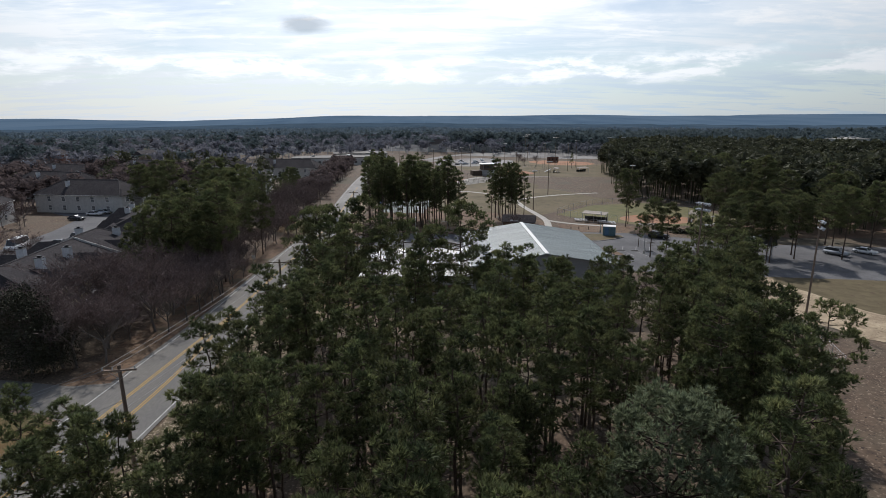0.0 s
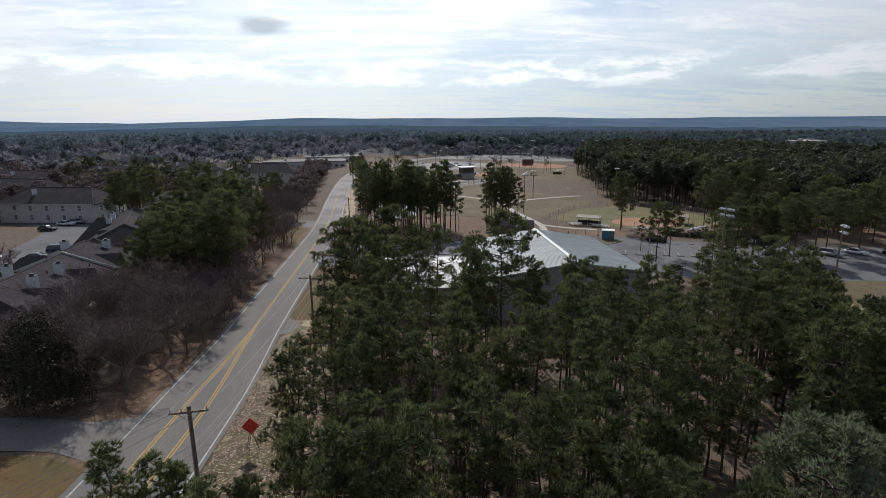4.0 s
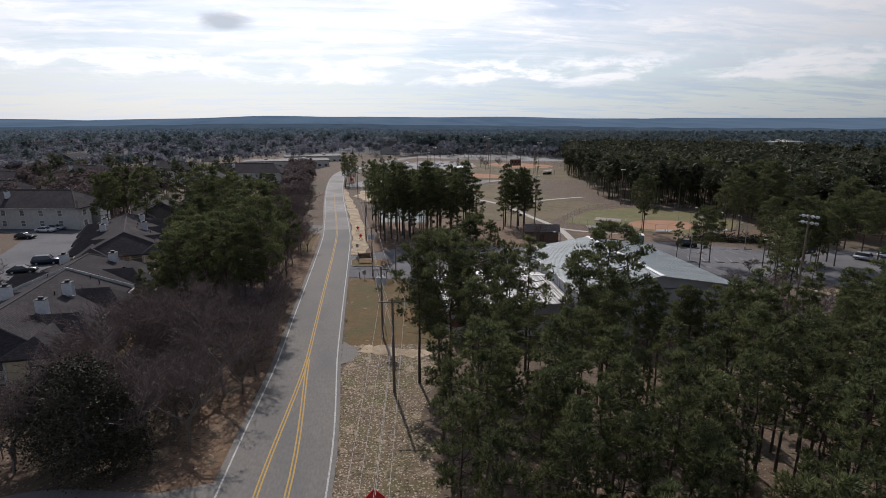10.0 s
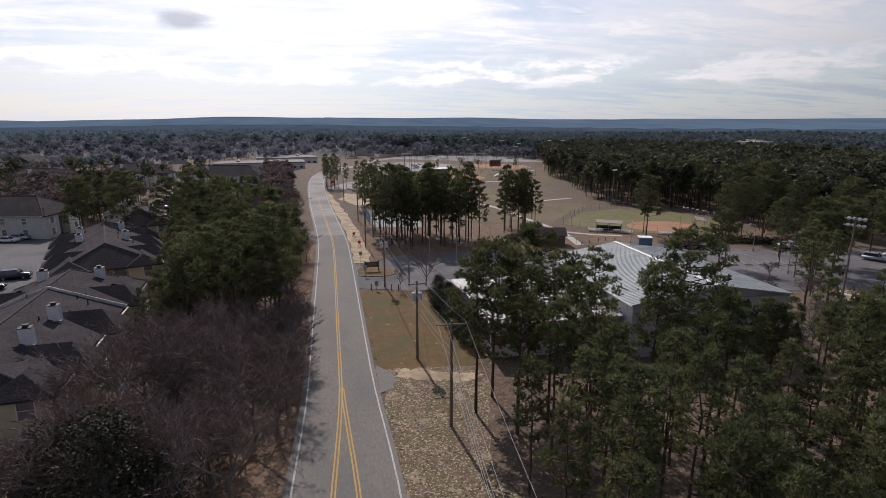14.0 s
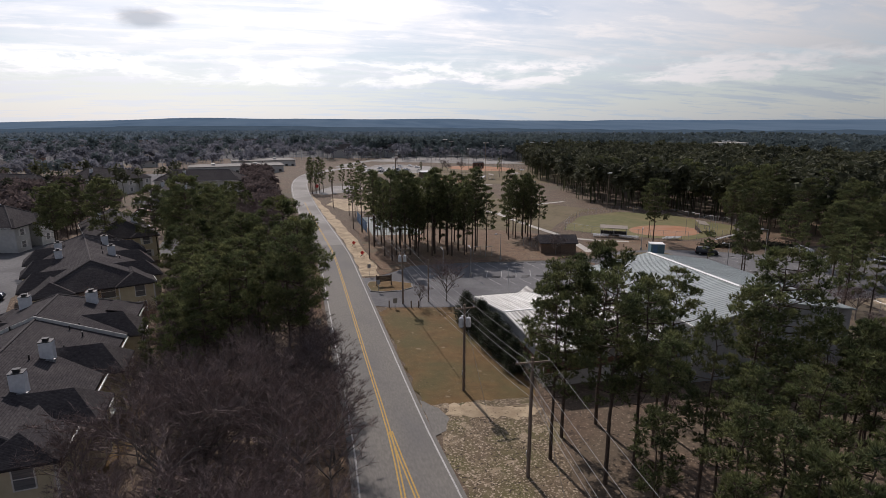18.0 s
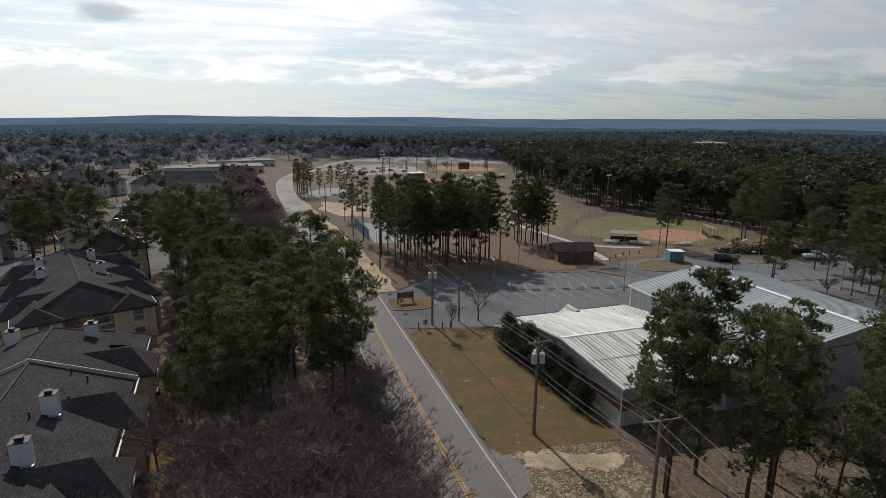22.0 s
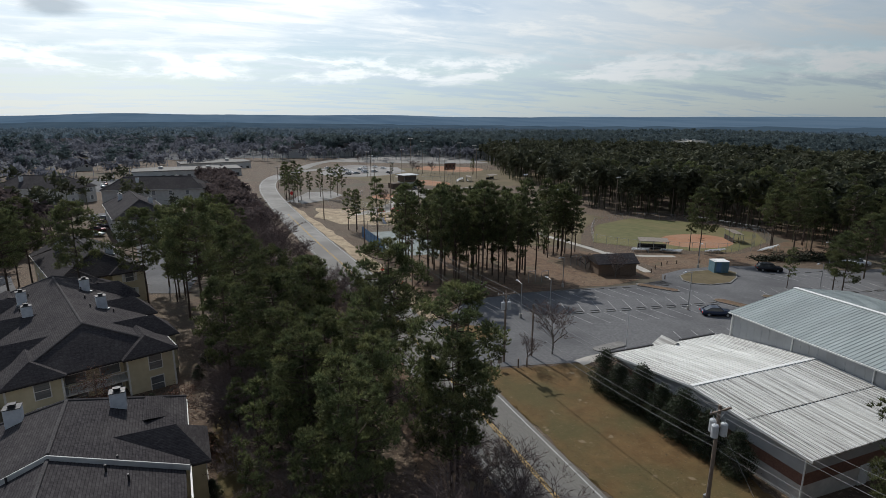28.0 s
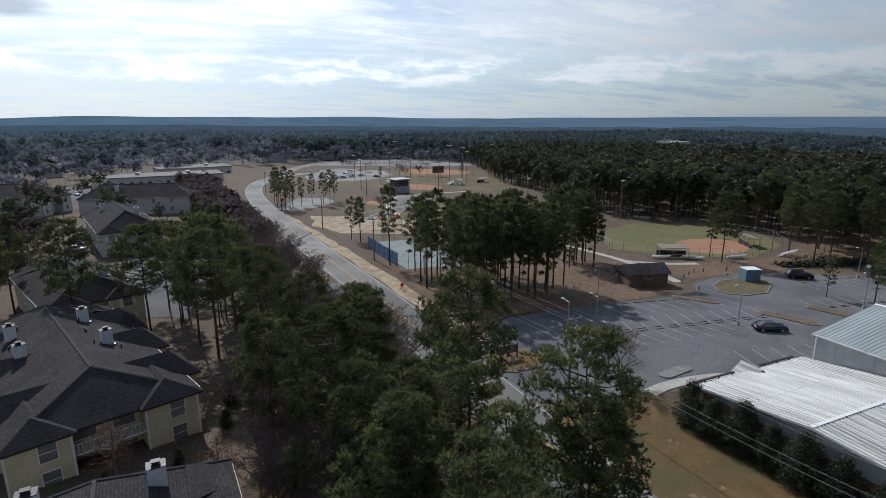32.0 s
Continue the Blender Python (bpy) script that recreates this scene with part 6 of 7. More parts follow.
# ---- lamps and light masts ----
def lot_lamp(x, y, h, turn=0.0, arm=1.2):
    p = thing("parking_lamp", x, y, ground_z(x, y) + 0.05, turn, "slim galvanised parking lot lamp on a concrete foot", "street lamp", "parking lamps")
    part("foot", a_rod((0, 0, -0.1), (0, 0, 0.7), 0.22, 0.2, sides=12), M_CONCRETE, p, "round concrete foot")
    part("post", a_rod((0, 0, 0.7), (0, 0, h), 0.075, 0.05, sides=8), M_GALV, p)
    part("arm", a_rod((0, 0, h - 0.1), (arm, 0, h + 0.1), 0.035, sides=6), M_GALV, p)
    hd = bmesh.new()
    hull(hd, [(arm - 0.1, -0.14, h + 0.02), (arm - 0.1, 0.14, h + 0.02), (arm + 0.5, -0.1, h + 0.04), (arm + 0.5, 0.1, h + 0.04), (arm - 0.05, -0.1, h + 0.2), (arm - 0.05, 0.1, h + 0.2), (arm + 0.42, -0.06, h + 0.14), (arm + 0.42, 0.06, h + 0.14)])
    part("lamp_head", hd, M_CAN, p, "grey cobra lamp head")
    return p


for x, y, h, a in [(45.6, 88.7, 6.3, 180), (33.6, 106.2, 5.6, 200), (72.6, 86.3, 6.4, 180), (95.3, 99.9, 6.3, 170), (17.8, 93.4, 5.4, 90), (23.2, 94.0, 5.4, 90), (70.5, 110.8, 5.4, 240), (86, 80, 6.2, 150)]:
    lot_lamp(x, y, h, a)
flag = thing("slim_pole", 24.0, 77.4, ground_z(24, 77.4), 0, "slim pale pole by the building entrance", "pole")
part("pole", a_rod((0, 0, -0.2), (0, 0, 5.6), 0.05, 0.04), M_CAN, flag)


def light_mast(x, y, h, turn=0.0, lamps=4, rows=1):
    p = thing("light_mast", x, y, ground_z(x, y), turn, "tall sports field light mast with floodlights", "light mast", "light masts")
    part("mast", a_rod((0, 0, -0.4), (0, 0, h), 0.17, 0.10, sides=8), M_POLE, p)
    for r in range(rows):
        z = h - 0.2 - r * 0.9
        part("crossarm", a_box(-lamps * 0.32, -0.08, z - 0.06, lamps * 0.32, 0.06, z + 0.06), M_GALV, p)
        for k in range(lamps):
            u = (k - (lamps - 1) / 2) * 0.62
            fl = bmesh.new()
            rod(fl, (u, -0.08, z + 0.12), (u, -0.42, z - 0.05), 0.12, 0.24, sides=10)
            part("floodlight", fl, M_CAN, p, "round pale floodlight")
    return p


for x, y, h, a, n, r in [(67.1, 51.8, 15.5, 110, 4, 2), (81.0, 46.2, 14, 70, 3, 2), (101.8, 177.5, 13.5, 20, 4, 1), (122.9, 173.6, 13.5, -20, 4, 1), (128.0, 147.4, 13.5, -70, 4, 1), (27.3, 197, 17, 0, 4, 1), (60, 150, 13, 40, 4, 1), (73, 190, 13.5, 30, 4, 1),
                         (99.9, 400, 20, 0, 6, 1), (50.9, 328, 14, 10, 4, 1), (43.3, 288.4, 14, 0, 4, 1), (39, 264.5, 14, 20, 4, 1), (74.3, 338, 15, 0, 4, 1), (88.3, 341.5, 20, 0, 5, 1), (104.4, 354.7, 15, -10, 4, 1), (104, 320, 20, 0, 6, 1), (109.3, 308.7, 17, -20, 4, 1), (70.2, 258, 14, 0, 3, 1), (146.7, 348, 20, 0, 5, 1), (155, 345, 20, 0, 5, 1), (130.2, 274, 14, 0, 4, 1), (122.9, 342, 18, 0, 5, 1)]:
    light_mast(x, y, h, a, n, r)


# ---- signs ----
def diamond_sign(x, y, h, size, turn, label):
    p = thing("diamond_sign", x, y, ground_z(x, y), turn, label, "road sign", "red diamond signs")
    b = bmesh.new()
    hull(b, [(0, d, h - size) for d in (-0.015, 0.015)] + [(0, d, h + size) for d in (-0.015, 0.015)] + [(-size, d, h) for d in (-0.015, 0.015)] + [(size, d, h) for d in (-0.015, 0.015)])
    part("panel", b, M_RED, p, "red diamond panel")
    for s in (-1, 1):
        part("leg", a_rod((s * 0.5, 0.1, -0.05), (0, 0.03, h), 0.025, sides=6), M_DARKMETAL, p)
        part("leg", a_rod((s * 0.4, 0.7, -0.05), (0, 0.03, h - size), 0.025, sides=6), M_DARKMETAL, p)
    return p


diamond_sign(6.9, 16.6, 2.2, 0.72, 5, "red diamond work sign on a folding stand in the verge")
diamond_sign(4.9, 124.5, 1.0, 0.45, 8, "small red diamond sign on the sandy shoulder")
diamond_sign(5.6, 113.5, 1.0, 0.45, 0, "small red diamond sign near the park drive")
diamond_sign(1.0, 246, 1.5, 0.9, 8, "far red diamond sign at the road bend")

ps = thing("park_sign", 6.6, 90.2, ground_z(6.6, 90.2) + 0.18, 4, "brown wooden park sign on two posts", "sign")
part("board", a_box(-1.25, -0.05, 0.75, 1.25, 0.05, 1.75, bevel=0.02), M_BROWN, ps, "dark brown board")
for s in (-1, 1):
    part("post", a_box(s * 1.25 - 0.08, -0.08, -0.15, s * 1.25 + 0.08, 0.08, 1.95, bevel=0.01), M_BROWN, ps)
for z, w in ((1.45, 0.8), (1.2, 0.95), (0.98, 0.6)):
    part("letter_bar", a_box(-w, -0.062, z - 0.05, w, -0.052, z + 0.05), M_SAND, ps, "pale unreadable lettering bar")


def road_sign(x, y, h, turn, mat, label):
    p = thing("road_sign", x, y, ground_z(x, y), turn, label, "road sign")
    part("post", a_rod((0, 0, -0.3), (0, 0, h), 0.035, sides=6), M_GALV, p)
    part("plate", a_box(-0.3, -0.05, h - 0.75, 0.3, -0.035, h, bevel=0.01), mat, p)
    return p


road_sign(5.0, 97.5, 2.3, 10, M_GALV, "small road sign seen from its grey back")
road_sign(5.2, 87.0, 2.1, 0, M_GALV, "small grey-backed sign on the drive island")
road_sign(-5.0, 68, 2.5, 185, M_TRIM, "white rectangular sign on twin posts by the road")
road_sign(6.4, 78.0, 1.6, 0, M_GALV, "low sign post at the grass corner")
for x, y in [(57.5, 110.3), (63.7, 114.2), (68.5, 114.8), (56.1, 105.0), (60.4, 112.4), (74.1, 113.8), (66, 115)]:
    p = thing("bollard", x, y, ground_z(x, y), 0, "short dark wooden bollard at the lot edge", "bollard", "bollards")
    part("post", a_rod((0, 0, -0.2), (0, 0, 0.85), 0.11, 0.10, sides=8), M_BROWN, p)
for x, y in [(5.6, 78.6), (8.8, 77.9), (9.9, 77.8)]:
    p = thing("bollard", x, y, ground_z(x, y), 0, "wooden post at the corner of the verge", "bollard", "bollards")
    part("post", a_rod((0, 0, -0.2), (0, 0, 1.1), 0.10, 0.09, sides=8), M_POLE, p)


# ---- wheel stops ----
stop_mesh = None
for x0, y0, x1, y1, n in [(27.5, 104.6, 54, 101.2, 10), (26.6, 93.4, 54, 90.2, 10), (26.2, 92.6, 53.6, 89.4, 10), (67, 89.4, 97, 86.0, 10), (67, 88.9, 97, 85.4, 10), (79, 101.5, 98, 99.8, 6)]:
    a = math.degrees(math.atan2(y1 - y0, x1 - x0))
    for k in range(n):
        x, y = x0 + (x1 - x0) * (k + 0.5) / n, y0 + (y1 - y0) * (k + 0.5) / n
        if stop_mesh is None:
            b = bmesh.new()
            hull(b, [(sx * 0.82, sy * 0.08, 0) for sx in (-1, 1) for sy in (-1, 1)] + [(sx * 0.78, sy * 0.05, 0.11) for sx in (-1, 1) for sy in (-1, 1)])
            ob = finish("wheel_stop", b, M_KERB)
            stop_mesh = ob.data
        else:
            ob = new("wheel_stop", stop_mesh)
        ob.matrix_world = pose(x, y, ground_z(x, y) + 0.05, 0, 0, a)
        tagged(ob, "weathered grey concrete wheel stop at the end of a bay", "wheel stop", "wheel stops")


# ---- vehicles ----
def car(x, y, turn, paint, label, kind="sedan", z=None):
    c = thing("car", x, y, (ground_z(x, y) + 0.055) if z is None else z, turn, label, "car", "parked cars")
    L, W = {"sedan": (4.6, 1.8), "suv": (4.8, 1.95), "pickup": (5.6, 2.0), "van": (6.5, 2.1)}[kind]
    roof = {"sedan": 1.42, "suv": 1.75, "pickup": 1.8, "van": 2.4}[kind]
    belt = {"sedan": 0.92, "suv": 1.1, "pickup": 1.1, "van": 1.2}[kind]
    w = W / 2
    body = bmesh.new()
    prof = [(-L / 2, 0.35), (-L / 2 + 0.05, belt * 0.72), (-L / 2 + 0.25, belt * 0.94), (-L * 0.12, belt), (L * 0.42, belt * 0.98), (L / 2 - 0.05, belt * 0.85), (L / 2, 0.40), (L / 2 - 0.2, 0.25), (-L / 2 + 0.2, 0.25)]
    left = [body.verts.new((-w * (0.9 if z1 > belt * 0.9 else 1.0), y1, z1)) for y1, z1 in prof]
    right = [body.verts.new((w * (0.9 if z1 > belt * 0.9 else 1.0), y1, z1)) for y1, z1 in prof]
    body.faces.new(left)
    body.faces.new(right[::-1])
    for k in range(len(prof)):
        n = (k + 1) % len(prof)
        body.faces.new((left[n], left[k], right[k], right[n]))
    bmesh.ops.recalc_face_normals(body, faces=body.faces)
    bmesh.ops.bevel(body, geom=body.edges[:], offset=0.05, segments=2, affect="EDGES")
    shell = part("body", body, paint, c, smooth=True)
    f0, f1, r0, r1 = {"sedan": (-0.22, -0.06, 0.22, 0.40), "suv": (-0.22, -0.10, 0.38, 0.46), "pickup": (-0.20, -0.10, 0.08, 0.12), "van": (-0.36, -0.28, 0.47, 0.49)}[kind]
    cab = hull(bmesh.new(), [(s * w * 0.88, L * q, belt - 0.06) for s in (-1, 1) for q in (f0, r1)] + [(s * w * 0.72, L * q, roof - 0.05) for s in (-1, 1) for q in (f1, r0)])
    part("cabin_glass", cab, M_GLASS, c, "dark tinted windows")
    top = hull(bmesh.new(), [(s * w * 0.74, L * q, roof - 0.07) for s in (-1, 1) for q in (f1 - 0.005, r0 + 0.005)] + [(s * w * 0.66, L * q, roof) for s in (-1, 1) for q in (f1 + 0.02, r0 - 0.02)])
    part("roof_panel", top, paint, c)
    for s in (-1, 1):
        part("pillar", a_rod((s * w * 0.86, L * f0, belt), (s * w * 0.72, L * f1, roof - 0.04), 0.04, sides=5), paint, c)
        part("pillar", a_rod((s * w * 0.86, L * r1, belt), (s * w * 0.72, L * r0, roof - 0.04), 0.05, sides=5), paint, c)
        part("headlight", a_box(s * w * 0.62 - 0.18, -L / 2 - 0.01, belt * 0.62, s * w * 0.62 + 0.18, -L / 2 + 0.12, belt * 0.76), M_CAN, c, "clear headlight")
        part("tail_light", a_box(s * w * 0.72 - 0.12, L / 2 - 0.1, belt * 0.62, s * w * 0.72 + 0.12, L / 2 + 0.01, belt * 0.8), M_RED, c, "red tail light")
        part("mirror", a_box(s * (w + 0.08) - 0.08, L * f0 + 0.2, belt, s * (w + 0.08) + 0.08, L * f0 + 0.3, belt + 0.14), paint, c)
        for q in (-0.30, 0.30):
            wh = part("wheel", a_rod((s * (w - 0.2), L * q, 0.33), (s * (w + 0.01), L * q, 0.33), 0.33, sides=18), M_RUBBER, c, "black tyre")
            part("rim", a_rod((s * (w + 0.005), L * q, 0.33), (s * (w + 0.022), L * q, 0.33), 0.2, sides=14), M_GALV, wh)
    return c


def paint(name, col, metal=0.3):
    return material(name, tuple(v * 0.9 for v in col), col, 3.0, 3, rough=0.28, metal=metal, spec=0.5)


P_BLACK, P_WHITE, P_SILVER, P_RED, P_NAVY = paint("black_car_paint", (0.015, 0.016, 0.02)), paint("white_car_paint", (0.72, 0.73, 0.74), 0.0), paint("silver_car_paint", (0.42, 0.44, 0.46), 0.6), paint("dark_red_car_paint", (0.12, 0.02, 0.02)), paint("navy_car_paint", (0.02, 0.03, 0.06))
car(47.8, 85.2, 62, P_NAVY, "dark blue sedan alone in a parking bay")
car(83.0, 104.0, 55, P_BLACK, "black utility vehicle parked at the lot edge", "suv")
car(107.5, 102.0, 70, P_WHITE, "white pickup truck at the wood's edge", "pickup")
for x, y, a, m, l, k in [(-73.2, 125.5, 75, P_BLACK, "black sedan parked in the courtyard", "sedan"), (-73.2, 134, 80, P_WHITE, "white sedan in front of the apartments", "sedan"), (-72.5, 137.2, 80, P_SILVER, "silver sedan in front of the apartments", "sedan"),
                         (-55.4, 92, 100, P_BLACK, "black car behind the apartment roof", "sedan"), (-55.0, 99, 100, P_NAVY, "dark sedan in a courtyard bay", "suv"), (-62, 88, 10, P_WHITE, "white box van in the courtyard", "van"),
                         (-55.6, 195, 80, P_RED, "dark red sedan in the rear parking court", "sedan"), (-56, 200, 80, P_BLACK, "black sedan in the rear parking court", "sedan"), (-56.4, 206, 80, P_RED, "maroon sedan in the rear parking court", "sedan"), (-57, 214, 80, P_NAVY, "dark sedan in the rear parking court", "sedan"), (-54, 232, 10, P_WHITE, "white car at the end of the parking court", "suv"), (-55, 188, 80, P_SILVER, "silver sedan in the rear parking court", "sedan"),
                         (116, 88, 30, P_SILVER, "silver car under the pines", "suv"), (124, 90, 30, P_WHITE, "white car beyond the scoreboard", "sedan"), (132, 88, 28, P_BLACK, "dark car beyond the playing field", "suv")]:
    car(x, y, a, m, l, k)
far_lot = random.Random(77)
for k in range(16):
    x, y = -62 - far_lot.uniform(0, 60), 300 + far_lot.uniform(0, 40)
    car(x, y, far_lot.choice((10, 100)), far_lot.choice((P_WHITE, P_SILVER, P_BLACK, P_RED)), "car far off in a glittering parking lot")
for k in range(14):
    x, y = 36 + far_lot.uniform(0, 42), 340 + far_lot.uniform(0, 56)
    car(x, y, far_lot.choice((20, 110)), far_lot.choice((P_WHITE, P_SILVER, P_BLACK)), "car far off in the sports park lot")
sheet("far_parking_court", [(-130, 290), (-56, 288), (-50, 345), (-128, 350)], M_LOT, 0.06, "far grey parking court full of cars", "parking lot")


# ---- park buildings and furniture ----
shed = thing("park_shed", 49.6, 112.6, ground_z(49.6, 112.6), -14, "small dull brown park shed with a dark gable roof", "shed")
part("wall", a_box(-3.9, -2.3, -0.4, 3.9, 2.3, 2.5), M_SHEDWALL, shed)
rf = bmesh.new()
hull(rf, [(sx * 4.3, sy * 2.8, 2.42) for sx in (-1, 1) for sy in (-1, 1)] + [(sx * 4.3, sy * 2.8, 2.56) for sx in (-1, 1) for sy in (-1, 1)] + [(sx * 4.3, 0, 4.0) for sx in (-1, 1)])
part("roof", rf, M_SHINGLE, shed, "dark shingle gable roof")
part("door", a_box(-0.5, -2.36, 0, 0.5, -2.29, 2.05), M_BROWN, shed, "brown door")
part("door", a_box(3.88, -0.5, 0, 3.96, 0.5, 2.05), M_BROWN, shed, "brown door")

box_c = thing("storage_container", 71.4, 106.4, ground_z(71.4, 106.4) + 0.2, -20, "small teal storage container with ribbed sides", "container")
part("body", a_box(-1.5, -1.2, 0, 1.5, 1.2, 2.3, bevel=0.03), M_TEAL, box_c)
part("roof", a_box(-1.56, -1.26, 2.3, 1.56, 1.26, 2.4), M_TRIM, box_c)
part("door", a_box(-1.1, -1.25, 0.15, -0.1, -1.19, 2.1), M_BLUE, box_c, "darker blue door")
for k in range(7):
    part("rib", a_box(0.1 + k * 0.2, -1.23, 0.1, 0.16 + k * 0.2, -1.19, 2.2), M_TEAL, box_c)


def dugout(x, y, turn, w, label):
    d = thing("dugout", x, y, ground_z(x, y), turn, label, "dugout", "dugouts")
    rf = hull(bmesh.new(), [(sx * w / 2, -1.4, z) for sx in (-1, 1) for z in (2.35, 2.45)] + [(sx * w / 2, 1.4, z) for sx in (-1, 1) for z in (2.75, 2.85)])
    part("roof", rf, M_CANOPY, d, "tan metal canopy")
    for sx in (-1, 0, 1):
        for sy, z in ((-1.25, 2.38), (1.25, 2.74)):
            part("post", a_box(sx * (w / 2 - 0.2) - 0.05, sy - 0.05, -0.2, sx * (w / 2 - 0.2) + 0.05, sy + 0.05, z), M_GALV, d)
    part("back_wall", a_box(-w / 2 + 0.2, 1.15, 0, w / 2 - 0.2, 1.2, 1.3), M_DARKMETAL, d)
    part("bench", a_box(-w / 2 + 0.5, 0.4, 0.42, w / 2 - 0.5, 0.8, 0.47), M_GALV, d, "aluminium bench")
    return d


def bleachers(x, y, turn, w, rows, label):
    d = thing("bleachers", x, y, ground_z(x, y), turn, label, "bleachers", "bleachers")
    for k in range(rows):
        part("seat_plank", a_box(-w / 2, k * 0.65, 0.42 + k * 0.3, w / 2, k * 0.65 + 0.28, 0.47 + k * 0.3), M_CAN, d, "aluminium seat plank")
        part("foot_plank", a_box(-w / 2, k * 0.65 - 0.3, 0.16 + k * 0.3, w / 2, k * 0.65 - 0.04, 0.2 + k * 0.3), M_GALV, d)
    for sx in (-1, 0, 1):
        fr = bmesh.new()
        rod(fr, (sx * (w / 2 - 0.3), -0.3, 0.0), (sx * (w / 2 - 0.3), rows * 0.65, 0.3 * rows + 0.1), 0.035, sides=5)
        rod(fr, (sx * (w / 2 - 0.3), rows * 0.65, -0.1), (sx * (w / 2 - 0.3), rows * 0.65, 0.3 * rows + 0.4), 0.035, sides=5)
        part("frame", fr, M_GALV, d)
    return d


dugout(74.2, 128.6, -32, 7.0, "open dugout with a tan canopy beside the field")
dugout(100, 298, 70, 8.0, "far open dugout with a tan canopy")
dugout(118, 306.5, 30, 8.0, "far open dugout beside a fence")
dugout(62, 298, -60, 8.0, "far open dugout of the middle field")
bleachers(94, 300, 250, 8.0, 5, "far silver bleachers beside the dugout")
bleachers(66, 302, 120, 7.0, 5, "far silver bleachers by the press box")
dugout(105, 132, 60, 7.0, "open dugout with a tan canopy by the infield")
bleachers(76.8, 125.4, 148, 5.0, 3, "small aluminium bleachers by the dugout")
bleachers(70.4, 128.6, 148, 4.0, 3, "small aluminium bleachers beside the fence")
bleachers(87.5, 122.6, 170, 4.5, 3, "low aluminium bleachers under a pine")
bleachers(101.4, 120.5, 200, 5.0, 5, "silver bleachers behind the backstop")


def fence(pts, h, spacing, name, label, mat=None, rails=(1.0,), screen=None):
    """A run of fence along a line of points: a post every few metres, rails, and a mesh of thin wires."""
    d = thing(name, pts[0][0], pts[0][1], 0, 0, label, "fence")
    o = Vector((pts[0][0], pts[0][1], 0))
    for a, b in zip(pts, pts[1:]):
        a, b = Vector(a), Vector(b)
        n = max(1, round((b - a).length / spacing))
        for k in range(n):
            p, q = a.lerp(b, k / n), a.lerp(b, (k + 1) / n)
            zp, zq = ground_z(p.x, p.y), ground_z(q.x, q.y)
            P, Q = Vector((p.x, p.y, zp)) - o, Vector((q.x, q.y, zq)) - o
            up = Vector((0, 0, 1))
            part("post", a_rod(P - up * 0.2, P + up * h, 0.04, sides=6), mat or M_GALV, d)
            for r in rails:
                part("rail", a_rod(P + up * h * r, Q + up * h * r, 0.022, sides=4), mat or M_GALV, d)
            if screen:
                w = hull(bmesh.new(), [P + up * 0.1, Q + up * 0.1, P + up * (h - 0.1), Q + up * (h - 0.1)] + [v + Vector((0.02, 0.02, 0)) for v in (P + up * 0.1, Q + up * 0.1, P + up * (h - 0.1), Q + up * (h - 0.1))])
                part("windscreen", w, screen, d, "blue mesh windscreen with pale worn patches")
            else:
                v, f = [], []
                for j in range(1, 6):
                    tube(v, f, [P + up * h * j / 6, Q + up * h * j / 6], [0.006, 0.006], 3)
                me = mesh_of("chain_link", v, f)
                place_mesh("chain_link", me, mat or M_GALV, d)
    p = Vector((*pts[-1], ground_z(*pts[-1]))) - o
    part("post", a_rod(p - Vector((0, 0, 0.2)), p + Vector((0, 0, h)), 0.04, sides=6), mat or M_GALV, d)
    return d


fence([(66, 140), (70, 132.5), (80, 126), (91.5, 120.8)], 2.2, 3.0, "chain_link_fence", "galvanised chain-link fence along the ball field")
fence([(66, 141), (74, 153), (84, 165), (104, 173), (120, 162), (124, 140), (113, 127), (104, 123)], 2.0, 4.5, "chain_link_fence", "galvanised outfield fence of the near ball field")
fence([(91.6, 122.2), (97.7, 120.6), (103.5, 124.4)], 6.0, 2.6, "backstop", "tall chain-link backstop behind home plate", rails=(1.0, 0.5))
fence([(10.0, 141.5), (9.8, 150), (9.6, 162)], 3.0, 3.0, "court_fence", "court fence hung with a blue windscreen", M_DARKMETAL, screen=M_BLUE)
fence([(10.0, 141.5), (11.2, 138), (24.4, 138), (27.4, 168.4), (9.6, 168.4)], 3.0, 3.2, "court_fence", "dark chain-link fence round the tennis court", M_DARKMETAL, rails=(1.0, 0.5))
fence([(80, 66), (77, 46), (76, 38), (73, 28)], 1.6, 4.0, "chain_link_fence", "low chain-link fence beside the sand track")
fence([(61, 280), (66, 273), (78, 274), (84, 282)], 5.0, 4.0, "backstop", "tall far backstop behind the middle field", rails=(1.0, 0.5))
fence([(34, 229), (48, 228), (56, 240), (54, 254), (40, 258), (32, 246)], 2.0, 5.0, "chain_link_fence", "chain-link fence round the clay infield", M_DARKMETAL)
fence([(84, 282), (96, 296), (96, 318), (84, 330), (62, 322), (58, 300)], 2.2, 6.0, "chain_link_fence", "far outfield fence of the middle field", M_DARKMETAL)
fence([(100, 340), (132, 346), (152, 372), (148, 404), (112, 412)], 2.2, 8.0, "chain_link_fence", "far outfield fence beyond the scoreboard", M_DARKMETAL)
fence([(24, 206), (20, 226), (30, 250)], 1.8, 4.0, "chain_link_fence", "chain-link fence of the middle ball field")
